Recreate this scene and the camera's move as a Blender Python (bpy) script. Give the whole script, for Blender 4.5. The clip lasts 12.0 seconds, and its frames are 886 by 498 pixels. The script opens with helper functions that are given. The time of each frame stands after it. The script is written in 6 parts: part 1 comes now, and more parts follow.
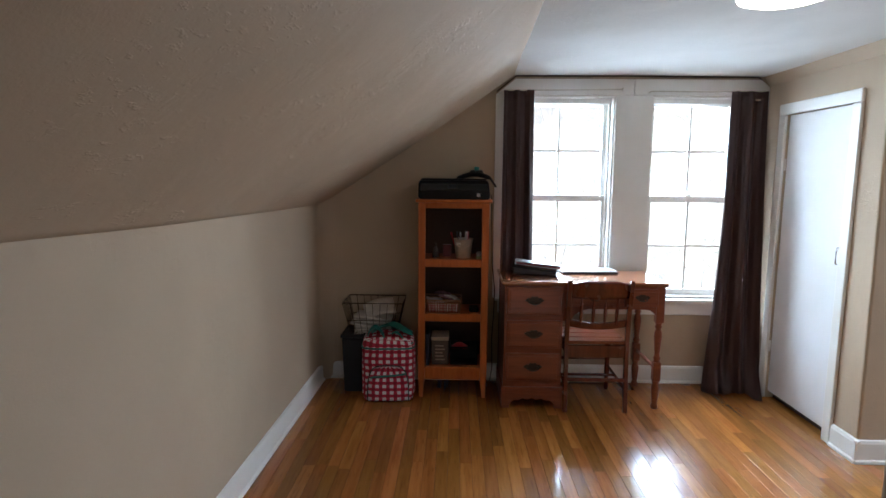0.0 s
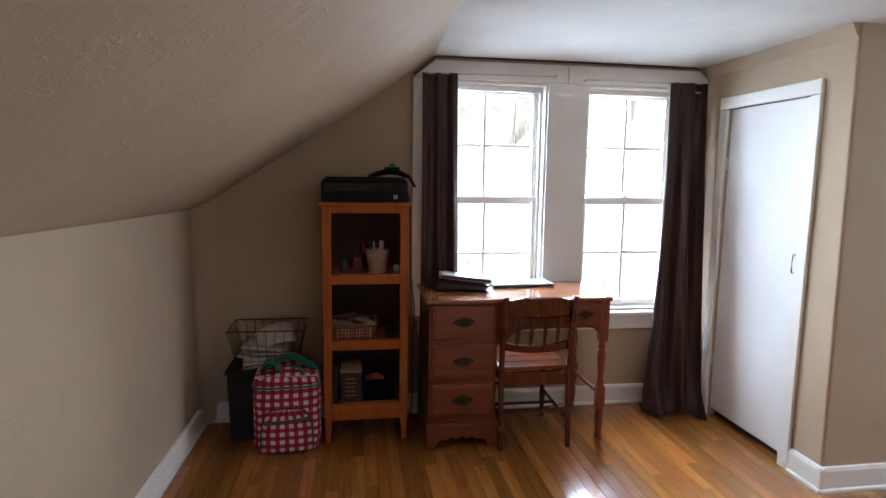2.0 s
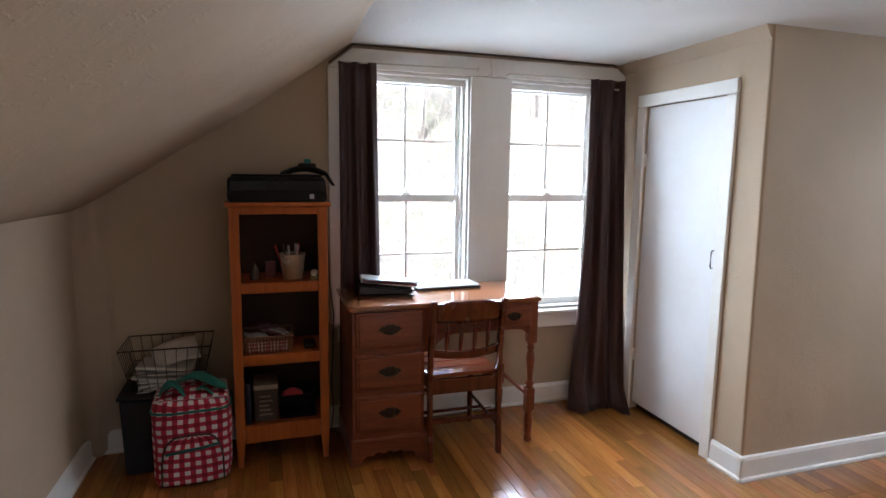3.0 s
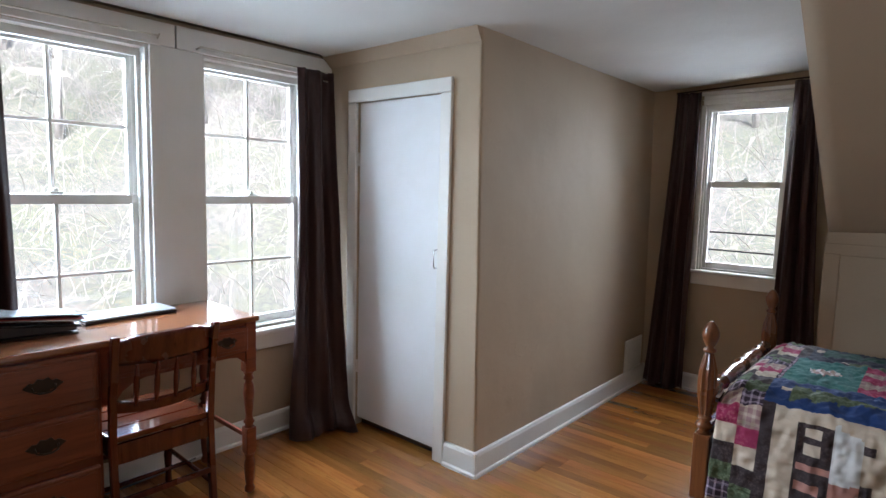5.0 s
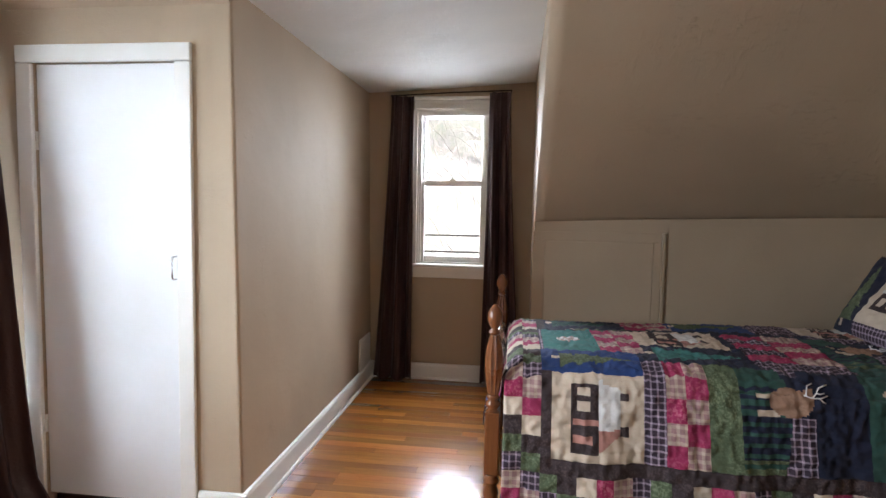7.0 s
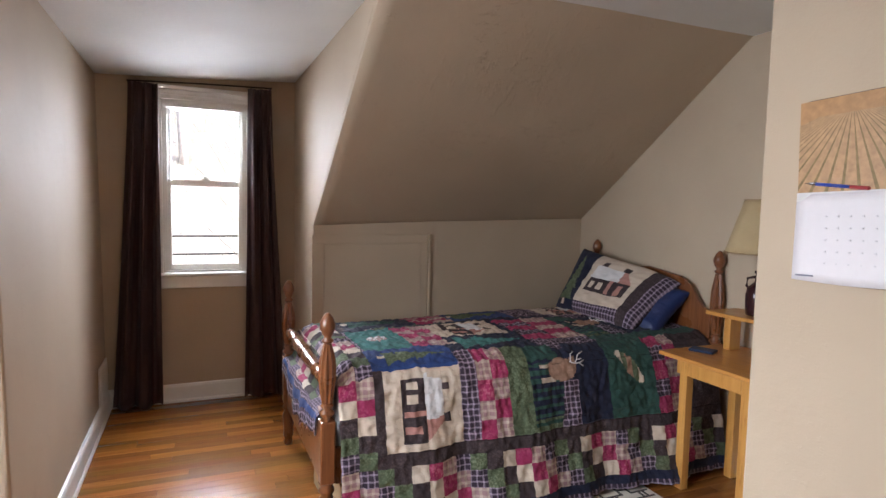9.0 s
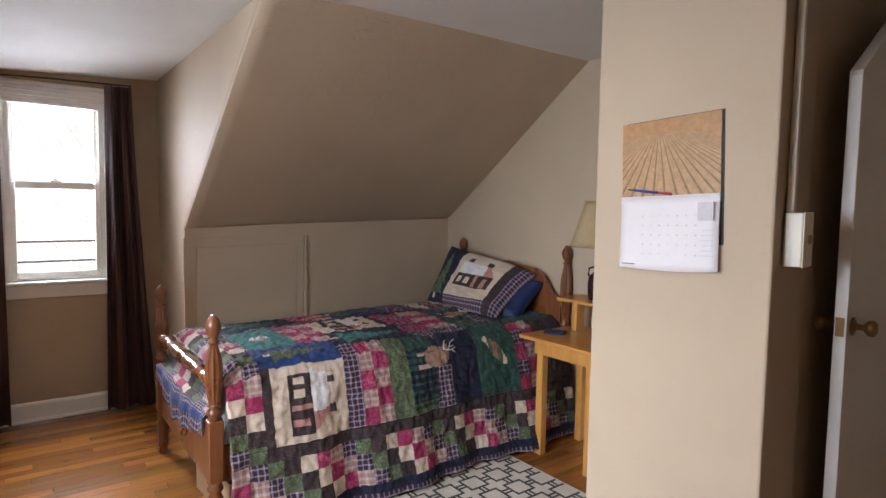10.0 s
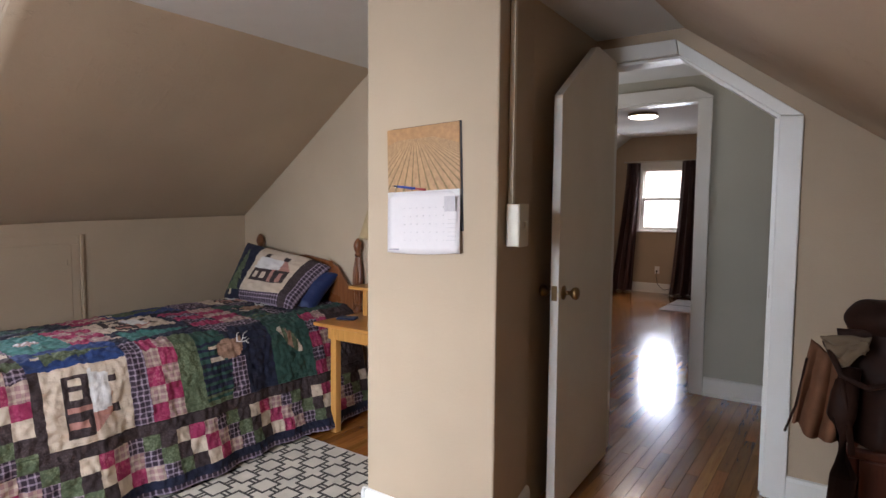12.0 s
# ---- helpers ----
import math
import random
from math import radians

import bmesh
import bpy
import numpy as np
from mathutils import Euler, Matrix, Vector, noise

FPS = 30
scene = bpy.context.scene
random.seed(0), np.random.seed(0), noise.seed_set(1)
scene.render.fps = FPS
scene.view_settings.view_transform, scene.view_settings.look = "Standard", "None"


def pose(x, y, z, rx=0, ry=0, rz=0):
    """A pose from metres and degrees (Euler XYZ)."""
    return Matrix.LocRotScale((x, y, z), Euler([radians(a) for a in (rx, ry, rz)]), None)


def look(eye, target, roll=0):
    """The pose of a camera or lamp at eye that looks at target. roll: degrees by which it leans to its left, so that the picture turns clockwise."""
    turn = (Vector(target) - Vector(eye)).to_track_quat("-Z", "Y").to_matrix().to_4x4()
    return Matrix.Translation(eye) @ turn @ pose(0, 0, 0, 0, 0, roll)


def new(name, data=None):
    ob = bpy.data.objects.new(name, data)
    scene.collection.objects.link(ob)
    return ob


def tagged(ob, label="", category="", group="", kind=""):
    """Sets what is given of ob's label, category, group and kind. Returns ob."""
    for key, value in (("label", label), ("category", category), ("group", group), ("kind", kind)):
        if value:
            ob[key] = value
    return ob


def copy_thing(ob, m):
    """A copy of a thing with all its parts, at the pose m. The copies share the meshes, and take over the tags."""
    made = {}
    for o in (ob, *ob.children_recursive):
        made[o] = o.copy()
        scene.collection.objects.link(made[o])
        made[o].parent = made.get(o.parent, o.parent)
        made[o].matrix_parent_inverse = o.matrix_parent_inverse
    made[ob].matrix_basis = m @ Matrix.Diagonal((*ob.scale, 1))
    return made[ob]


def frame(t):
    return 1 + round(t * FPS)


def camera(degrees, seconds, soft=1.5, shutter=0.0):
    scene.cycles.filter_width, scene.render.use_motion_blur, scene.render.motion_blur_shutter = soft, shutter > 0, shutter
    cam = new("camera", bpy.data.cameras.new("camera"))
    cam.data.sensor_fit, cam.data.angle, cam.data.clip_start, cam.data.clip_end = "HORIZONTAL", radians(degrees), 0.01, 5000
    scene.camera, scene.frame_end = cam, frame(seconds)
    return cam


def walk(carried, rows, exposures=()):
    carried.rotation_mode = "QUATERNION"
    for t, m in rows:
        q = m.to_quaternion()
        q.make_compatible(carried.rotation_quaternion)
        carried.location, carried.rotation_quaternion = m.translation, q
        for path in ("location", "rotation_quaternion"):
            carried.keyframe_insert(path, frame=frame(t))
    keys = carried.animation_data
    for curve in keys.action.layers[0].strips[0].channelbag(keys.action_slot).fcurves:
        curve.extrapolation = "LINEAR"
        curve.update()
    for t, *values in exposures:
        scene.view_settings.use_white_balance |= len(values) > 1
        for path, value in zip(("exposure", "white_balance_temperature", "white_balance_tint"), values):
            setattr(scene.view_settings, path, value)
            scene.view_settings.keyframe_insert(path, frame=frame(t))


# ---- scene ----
cam = camera(75.2, 12.0)
PATH = [
    (0, (0.151, 0.154, 1.377), (0.111, 2.137, 1.121), 0.5),
    (0.5, (0.132, 0.316, 1.354), (0.188, 2.3, 1.109), 0.6),
    (1, (0.121, 0.539, 1.347), (0.289, 2.516, 1.094), 0.7),
    (1.5, (0.116, 0.657, 1.34), (0.344, 2.63, 1.099), 0.7),
    (2, (0.095, 0.74, 1.371), (0.395, 2.7, 1.115), 0.8),
    (2.5, (0.076, 0.84, 1.388), (0.513, 2.773, 1.122), 0.8),
    (4.5, (0.049, 1.196, 1.33), (1.312, 2.729, 1.094), 1.4),
    (5, (0.103, 1.337, 1.31), (1.609, 2.636, 1.103), 1.5),
    (5.5, (0.109, 1.467, 1.295), (1.788, 2.535, 1.103), 1.5),
    (6, (0.08, 1.614, 1.293), (1.902, 2.42, 1.109), 1.5),
    (6.5, (0.066, 1.747, 1.256), (1.995, 2.253, 1.093), 1.4),
    (7, (0.104, 1.84, 1.238), (2.082, 2.094, 1.085), 1.1),
    (8.8, (0.153, 2.308, 1.264), (2.02, 1.608, 1.118), 1.4),
    (9, (0.13, 2.36, 1.274), (1.961, 1.568, 1.128), 1.3),
    (9.5, (0.077, 2.451, 1.28), (1.796, 1.438, 1.137), 1.1),
    (10, (-0.009, 2.505, 1.285), (1.589, 1.31, 1.146), 0.9),
    (10.5, (-0.127, 2.562, 1.285), (1.342, 1.213, 1.151), 0.7),
    (11, (-0.217, 2.599, 1.278), (1.13, 1.126, 1.145), 0.6),
    (11.5, (-0.265, 2.608, 1.269), (0.979, 1.047, 1.136), 0.5),
    (12, (-0.28, 2.584, 1.267), (0.864, 0.949, 1.132), 0.5),
]
EXPOSURE = [(0.0, 2.30, 5550, 13), (2.5, 2.22, 5850, 18), (5.0, 1.78, 5700, 15), (7.0, 2.40, 6100, 18), (9.5, 2.48, 6150, 23), (12.0, 2.52, 6200, 23)]
walk(cam, [(t, look(eye, aim, roll)) for t, eye, aim, roll in PATH], EXPOSURE)

# ---- daylight: bright overcast sky, soft sun from behind the house ----
world = bpy.data.worlds.new("overcast_sky")
scene.world = world
world.use_nodes = True
sky = world.node_tree.nodes.new("ShaderNodeTexSky")
sky.sky_type, sky.sun_disc = "NISHITA", False
sky.sun_elevation, sky.sun_rotation = radians(42), radians(215)
sky.air_density, sky.dust_density = 1.0, 6.0
world.node_tree.nodes["Background"].inputs["Strength"].default_value = 0.15
world.node_tree.links.new(sky.outputs[0], world.node_tree.nodes["Background"].inputs["Color"])
sun = bpy.data.lights.new("sun", "SUN")
sun.energy, sun.angle, sun.color = 3.7, radians(12), (1.0, 0.95, 0.88)
sun_ob = new("sun", sun)
sun_ob.matrix_world = look((-6, -8, 9), (0, 0, 0))


def opening_light(name, width, height, watts, colour, spread, m):
    """The sky's light as it comes in through a window opening."""
    lamp = bpy.data.lights.new(name, "AREA")
    lamp.shape, lamp.size, lamp.size_y, lamp.energy = "RECTANGLE", width, height, watts
    lamp.color, lamp.spread = colour, radians(spread)
    new(name, lamp).matrix_world = m


NORTH_SKY, EAST_SKY = (0.83, 0.96, 1.0), (0.87, 0.97, 1.0)
opening_light("sky_opening_north_a", 1.20, 1.22, 29.5, NORTH_SKY, 140, look((0.55, 4.52, 1.45), (1.00, 2.56, 0.05)))
opening_light("sky_opening_north_b", 0.56, 1.22, 14.0, NORTH_SKY, 136, look((1.695, 4.52, 1.45), (1.695, 2.52, 0.05)))
opening_light("sky_opening_east", 0.44, 0.98, 17.0, EAST_SKY, 155, look((4.64, 2.295, 1.62), (2.64, 2.295, 0.10)))
opening_light("sky_opening_far", 0.60, 0.56, 4.6, EAST_SKY, 150, look((2.07, -7.10, 1.42), (2.07, -5.10, 0.72)))
opening_light("sky_opening_landing", 0.62, 0.96, 0.85, (0.98, 1.0, 0.93), 130, look((1.99, -1.075, 1.40), (0, -1.35, 2.6)))

# ---- materials ----
def shader(name, rough=0.5, metal=0.0):
    m = bpy.data.materials.new(name)
    m.use_nodes = True
    b = m.node_tree.nodes["Principled BSDF"]
    b.inputs["Roughness"].default_value, b.inputs["Metallic"].default_value = rough, metal
    return m, m.node_tree, b


def mixed(nt, fac, a, b):
    """A colour node that goes from a to b; a and b are colours or sockets."""
    n = nt.nodes.new("ShaderNodeMix")
    n.data_type = "RGBA"
    if isinstance(fac, float):
        n.inputs[0].default_value = fac
    else:
        nt.links.new(fac, n.inputs[0])
    for i, c in ((6, a), (7, b)):
        if isinstance(c, tuple):
            n.inputs[i].default_value = (*c, 1)
        else:
            nt.links.new(c, n.inputs[i])
    return n.outputs[2]


def coords(nt, scale=(1, 1, 1), space="Object"):
    tc, mp = nt.nodes.new("ShaderNodeTexCoord"), nt.nodes.new("ShaderNodeMapping")
    mp.inputs["Scale"].default_value = scale
    nt.links.new(tc.outputs[space], mp.inputs[0])
    return mp.outputs[0]


def noise_of(nt, vec, scale, detail=3.0, rough=0.55):
    n = nt.nodes.new("ShaderNodeTexNoise")
    n.inputs["Scale"].default_value, n.inputs["Detail"].default_value, n.inputs["Roughness"].default_value = scale, detail, rough
    nt.links.new(vec, n.inputs["Vector"])
    return n.outputs["Fac"]


def ramp(nt, fac, lo, hi):
    n = nt.nodes.new("ShaderNodeMapRange")
    n.inputs[1].default_value, n.inputs[2].default_value = lo, hi
    nt.links.new(fac, n.inputs[0])
    return n.outputs[0]


def bumped(nt, bsdf, height, strength, dist, under=None):
    n = nt.nodes.new("ShaderNodeBump")
    n.inputs["Strength"].default_value, n.inputs["Distance"].default_value = strength, dist
    nt.links.new(height, n.inputs["Height"])
    if under is not None:
        nt.links.new(under, n.inputs["Normal"])
    nt.links.new(n.outputs[0], bsdf.inputs["Normal"])
    return n.outputs[0]


def plaster(name, col, rough=0.55, ridges=0.5):
    """Painted plaster: hand-trowelled waves, small ridges and nicks, faint scuffs."""
    m, nt, b = shader(name, rough)
    b.inputs["Specular IOR Level"].default_value = 0.3
    v = coords(nt)
    big, mid, fine = noise_of(nt, v, 1.7, 2), noise_of(nt, v, 14, 4, 0.6), noise_of(nt, v, 160, 2)
    dark = tuple(c * 0.9 for c in col)
    c1 = mixed(nt, ramp(nt, big, 0.3, 0.7), dark, col)
    nt.links.new(mixed(nt, ramp(nt, noise_of(nt, v, 5.5, 5), 0.62, 0.75), c1, tuple(c * 0.93 for c in col)), b.inputs["Base Color"])
    patches = nt.nodes.new("ShaderNodeMath")
    patches.operation = "MULTIPLY"
    nt.links.new(ramp(nt, noise_of(nt, v, 2.3, 2), 0.45, 0.7), patches.inputs[0])
    nt.links.new(ramp(nt, noise_of(nt, coords(nt, (1.2, 2.4, 1.2)), 8, 6, 0.7), 0.5, 0.8), patches.inputs[1])
    n1 = bumped(nt, b, big, 0.4, 0.04)
    n2 = bumped(nt, b, patches.outputs[0], ridges, 0.006, n1)
    flecks = nt.nodes.new("ShaderNodeMath")
    flecks.operation = "MULTIPLY"
    nt.links.new(ramp(nt, noise_of(nt, v, 3.1, 3), 0.50, 0.66), flecks.inputs[0])
    nt.links.new(ramp(nt, noise_of(nt, coords(nt, (1.0, 0.45, 1.0)), 46, 5, 0.7), 0.56, 0.66), flecks.inputs[1])
    n3 = bumped(nt, b, mid, 0.33, 0.005, n2)
    n4 = bumped(nt, b, flecks.outputs[0], min(1.0, ridges * 1.3), 0.004, n3)
    bumped(nt, b, fine, 0.25, 0.0015, n4)
    return m


def paint(name, col, rough=0.35):
    """Brushed gloss paint on wood, with faint yellowing."""
    m, nt, b = shader(name, rough)
    v = coords(nt)
    nt.links.new(mixed(nt, ramp(nt, noise_of(nt, v, 3, 4), 0.35, 0.75), col, (col[0] * 0.93, col[1] * 0.91, col[2] * 0.87)), b.inputs["Base Color"])
    n1 = bumped(nt, b, noise_of(nt, coords(nt, (30, 30, 4)), 3, 2), 0.15, 0.002)
    bumped(nt, b, noise_of(nt, v, 7, 3), 0.15, 0.006, n1)
    return m


def wood(name, light, dark, axis="z", rough=0.3, coat=0.3, grain=1.0, vary=""):
    """Varnished wood with grain along an axis; vary: 'object' or 'island' gives each piece its own tone."""
    m, nt, b = shader(name, rough)
    s = {"x": (1.5, 22, 22), "y": (22, 1.5, 22), "z": (22, 22, 1.5)}[axis]
    v = coords(nt, s)
    tone = None
    if vary:
        src = nt.nodes.new("ShaderNodeObjectInfo" if vary == "object" else "ShaderNodeNewGeometry")
        tone = src.outputs["Random" if vary == "object" else "Random Per Island"]
        add = nt.nodes.new("ShaderNodeVectorMath")
        add.operation = "MULTIPLY_ADD"
        nt.links.new(tone, add.inputs[0])
        add.inputs[1].default_value = (37, 19, 53)
        nt.links.new(v, add.inputs[2])
        v = add.outputs[0]
    g1, g2 = noise_of(nt, v, 1.3, 5, 0.65), noise_of(nt, v, 5.0, 3, 0.6)
    c = mixed(nt, ramp(nt, g1, 0.3, 0.72), light, dark)
    c = mixed(nt, ramp(nt, g2, 0.55, 0.8), c, tuple(x * 0.72 for x in dark))
    if vary:
        hsv = nt.nodes.new("ShaderNodeHueSaturation")
        nt.links.new(c, hsv.inputs["Color"])
        mr = nt.nodes.new("ShaderNodeMapRange")
        mr.inputs[3].default_value, mr.inputs[4].default_value = 0.60, 1.28
        nt.links.new(tone, mr.inputs[0])
        nt.links.new(mr.outputs[0], hsv.inputs["Value"])
        hue = nt.nodes.new("ShaderNodeMath")
        hue.operation = "FRACT"
        times = nt.nodes.new("ShaderNodeMath")
        times.operation = "MULTIPLY"
        times.inputs[1].default_value = 17.3
        nt.links.new(tone, times.inputs[0])
        nt.links.new(times.outputs[0], hue.inputs[0])
        hr = nt.nodes.new("ShaderNodeMapRange")
        hr.inputs[3].default_value, hr.inputs[4].default_value = 0.492, 0.505
        nt.links.new(hue.outputs[0], hr.inputs[0])
        nt.links.new(hr.outputs[0], hsv.inputs["Hue"])
        c = hsv.outputs[0]
    nt.links.new(c, b.inputs["Base Color"])
    b.inputs["Specular IOR Level"].default_value = 0.35
    b.inputs["Coat Weight"].default_value, b.inputs["Coat Roughness"].default_value = coat, 0.14 if vary else 0.12
    wear = noise_of(nt, coords(nt), 2.6, 5, 0.6)
    mr = nt.nodes.new("ShaderNodeMapRange")
    mr.inputs[1].default_value, mr.inputs[2].default_value = 0.3, 0.7
    mr.inputs[3].default_value, mr.inputs[4].default_value = rough * 0.75, min(rough * 1.45, 1)
    nt.links.new(wear, mr.inputs[0])
    nt.links.new(mr.outputs[0], b.inputs["Roughness"])
    n1 = bumped(nt, b, g2, 0.12 * grain, 0.002)
    bumped(nt, b, wear, 0.12 * grain, 0.01, n1)
    return m


def cloth(name, col, rough=0.9, weave=700, sheen=0.03, fold=(1, 1, 1)):
    m, nt, b = shader(name, rough)
    v = coords(nt)
    nt.links.new(mixed(nt, ramp(nt, noise_of(nt, coords(nt, fold), 9, 4), 0.3, 0.7), tuple(c * 0.78 for c in col), col), b.inputs["Base Color"])
    b.inputs["Sheen Weight"].default_value = sheen
    n1 = bumped(nt, b, noise_of(nt, v, 48, 4), 0.5, 0.006)
    bumped(nt, b, noise_of(nt, v, weave, 1), 0.2, 0.001, n1)
    return m


def print_cloth(name, col, spot, scale=90, lo=0.5, hi=0.58):
    """A cotton print: small blotches of a second colour."""
    m, nt, b = shader(name, 0.9)
    v = coords(nt)
    c = mixed(nt, ramp(nt, noise_of(nt, v, scale, 2), lo, hi), col, spot)
    nt.links.new(mixed(nt, ramp(nt, noise_of(nt, v, 8, 3), 0.3, 0.7), c, tuple(x * 0.85 for x in col)), b.inputs["Base Color"])
    bumped(nt, b, noise_of(nt, v, 48, 4), 0.5, 0.006)
    return m


def plaid(name, base, line, cells=42, band=0.28, half=None):
    """Woven checks from the mesh's own cloth coordinates."""
    m, nt, b = shader(name, 0.9)
    uv = nt.nodes.new("ShaderNodeUVMap")
    sep = nt.nodes.new("ShaderNodeSeparateXYZ")
    nt.links.new(uv.outputs[0], sep.inputs[0])
    hits = []
    for k in (0, 1):
        mul, fr, less = (nt.nodes.new("ShaderNodeMath") for _ in range(3))
        mul.operation, fr.operation, less.operation = "MULTIPLY", "FRACT", "LESS_THAN"
        mul.inputs[1].default_value, less.inputs[1].default_value = cells, band
        nt.links.new(sep.outputs[k], mul.inputs[0])
        nt.links.new(mul.outputs[0], fr.inputs[0])
        nt.links.new(fr.outputs[0], less.inputs[0])
        hits.append(less.outputs[0])
    half = half or tuple((a + c) / 2 for a, c in zip(base, line))
    c = mixed(nt, hits[0], mixed(nt, hits[1], base, half), mixed(nt, hits[1], half, line))
    nt.links.new(c, b.inputs["Base Color"])
    bumped(nt, b, noise_of(nt, coords(nt), 70, 3), 0.3, 0.004)
    return m


def plain(name, col, rough=0.4, metal=0.0, vary=0.15, scale=40):
    m, nt, b = shader(name, rough, metal)
    v = coords(nt)
    nt.links.new(mixed(nt, ramp(nt, noise_of(nt, v, scale, 3), 0.3, 0.7), tuple(c * (1 - vary) for c in col), col), b.inputs["Base Color"])
    bumped(nt, b, noise_of(nt, v, scale * 4, 2), 0.06, 0.001)
    return m


def clear_glass(name):
    """Thin window glass: mostly clear, with a mirror-like gloss."""
    m, nt, b = shader(name, 0.0)
    nt.nodes.remove(b)
    clear, gloss, mix, fr = (nt.nodes.new("ShaderNode" + k) for k in ("BsdfTransparent", "BsdfGlossy", "MixShader", "Fresnel"))
    gloss.inputs["Roughness"].default_value, fr.inputs["IOR"].default_value = 0.01, 1.45
    nt.links.new(fr.outputs[0], mix.inputs[0])
    nt.links.new(clear.outputs[0], mix.inputs[1])
    nt.links.new(gloss.outputs[0], mix.inputs[2])
    nt.links.new(mix.outputs[0], nt.nodes["Material Output"].inputs[0])
    return m


TAN = plaster("tan_wall_paint", (0.478, 0.374, 0.262), 0.72, 0.2)
TAN_SLOPE = plaster("tan_slope_paint", (0.478, 0.374, 0.262), 0.75, 0.5)
SAGE = plaster("sage_landing_paint", (0.48, 0.465, 0.385), 0.7, 0.2)
WHITE_CEIL = plaster("white_ceiling_paint", (0.74, 0.74, 0.71), 0.85, 0.25)
TRIM = paint("white_trim_paint", (0.80, 0.79, 0.75), 0.3)
DOOR_WHITE = paint("white_door_paint", (0.80, 0.81, 0.82), 0.55)
CREAM_DOOR = paint("cream_door_paint", (0.70, 0.655, 0.56), 0.45)
FLOOR_OBJ = wood("oak_strip_floor", (0.385, 0.162, 0.034), (0.25, 0.088, 0.017), "y", 0.18, 0.5, 1.2, "object")
FLOOR_ISL = wood("oak_strip_floor_far", (0.385, 0.162, 0.034), (0.25, 0.088, 0.017), "y", 0.18, 0.5, 1.2, "island")
GAP = plain("dark_floor_joint", (0.05, 0.022, 0.008), 0.6)
DESK_WOOD = wood("maple_stained_desk_wood", (0.245, 0.062, 0.024), (0.155, 0.036, 0.014), "x", 0.34, 0.3)
CHAIR_WOOD = wood("cherry_stained_chair_wood", (0.125, 0.024, 0.011), (0.066, 0.012, 0.006), "z", 0.24, 0.4)
SHELF_WOOD = wood("orange_pine_shelf_wood", (0.46, 0.125, 0.022), (0.33, 0.075, 0.012), "z", 0.4, 0.2)
BED_WOOD = wood("brown_maple_bed_wood", (0.22, 0.080, 0.028), (0.12, 0.037, 0.013), "z", 0.28, 0.4)
TABLE_WOOD = wood("yellow_pine_table_wood", (0.60, 0.30, 0.075), (0.47, 0.205, 0.042), "z", 0.35, 0.3)
CURTAIN = cloth("brown_satin_curtain", (0.049, 0.020, 0.018), 0.50, 900, 0.04, (2.5, 2.5, 0.12))
GLASS = clear_glass("window_glass")
METAL_DARK = plain("dark_bronze_metal", (0.045, 0.030, 0.020), 0.42, 0.6)
BRASS = plain("aged_brass", (0.24, 0.15, 0.065), 0.3, 1.0)
CHROME = plain("chrome", (0.6, 0.6, 0.6), 0.25, 1.0)
BLACK_PLASTIC = plain("black_plastic", (0.006, 0.006, 0.007), 0.42)
BLACK_PLASTIC.node_tree.nodes["Principled BSDF"].inputs["Specular IOR Level"].default_value = 0.2


# ---- building helpers ----
def mesh_of(name, bm, mats):
    me = bpy.data.meshes.new(name)
    bmesh.ops.recalc_face_normals(bm, faces=bm.faces)
    bm.to_mesh(me)
    bm.free()
    for m in (mats if isinstance(mats, (list, tuple)) else [mats]):
        me.materials.append(m)
    return me


def part(name, bm, material, parent=None, label=""):
    """One mesh object, under a thing or a part."""
    ob = new(name, mesh_of(name, bm, material))
    if parent is not None:
        ob.parent = parent
    if label:
        ob["label"] = label
    return ob


def thing(name, label, category, m=None, group="", kind=""):
    ob = new(name)
    ob.empty_display_size = 0.05
    if m is not None:
        ob.matrix_world = m
    return tagged(ob, label, category, group, kind)


def block(x0, x1, y0, y1, z0, z1, bevel=0.0, seg=2, bm=None):
    """A box, its edges rounded; added to bm if given."""
    own = bmesh.new()
    r = bmesh.ops.create_cube(own, size=1)
    bmesh.ops.scale(own, vec=(x1 - x0, y1 - y0, z1 - z0), verts=r["verts"])
    bmesh.ops.translate(own, vec=((x0 + x1) / 2, (y0 + y1) / 2, (z0 + z1) / 2), verts=r["verts"])
    if bevel:
        bmesh.ops.bevel(own, geom=own.edges[:], offset=bevel, segments=seg, affect="EDGES", profile=0.5)
    return join(bm, own) if bm is not None else own


def join(bm, other, m=None):
    if m is not None:
        bmesh.ops.transform(other, matrix=m, verts=other.verts)
    me = bpy.data.meshes.new("join")
    other.to_mesh(me)
    other.free()
    bm.from_mesh(me)
    bpy.data.meshes.remove(me)
    return bm


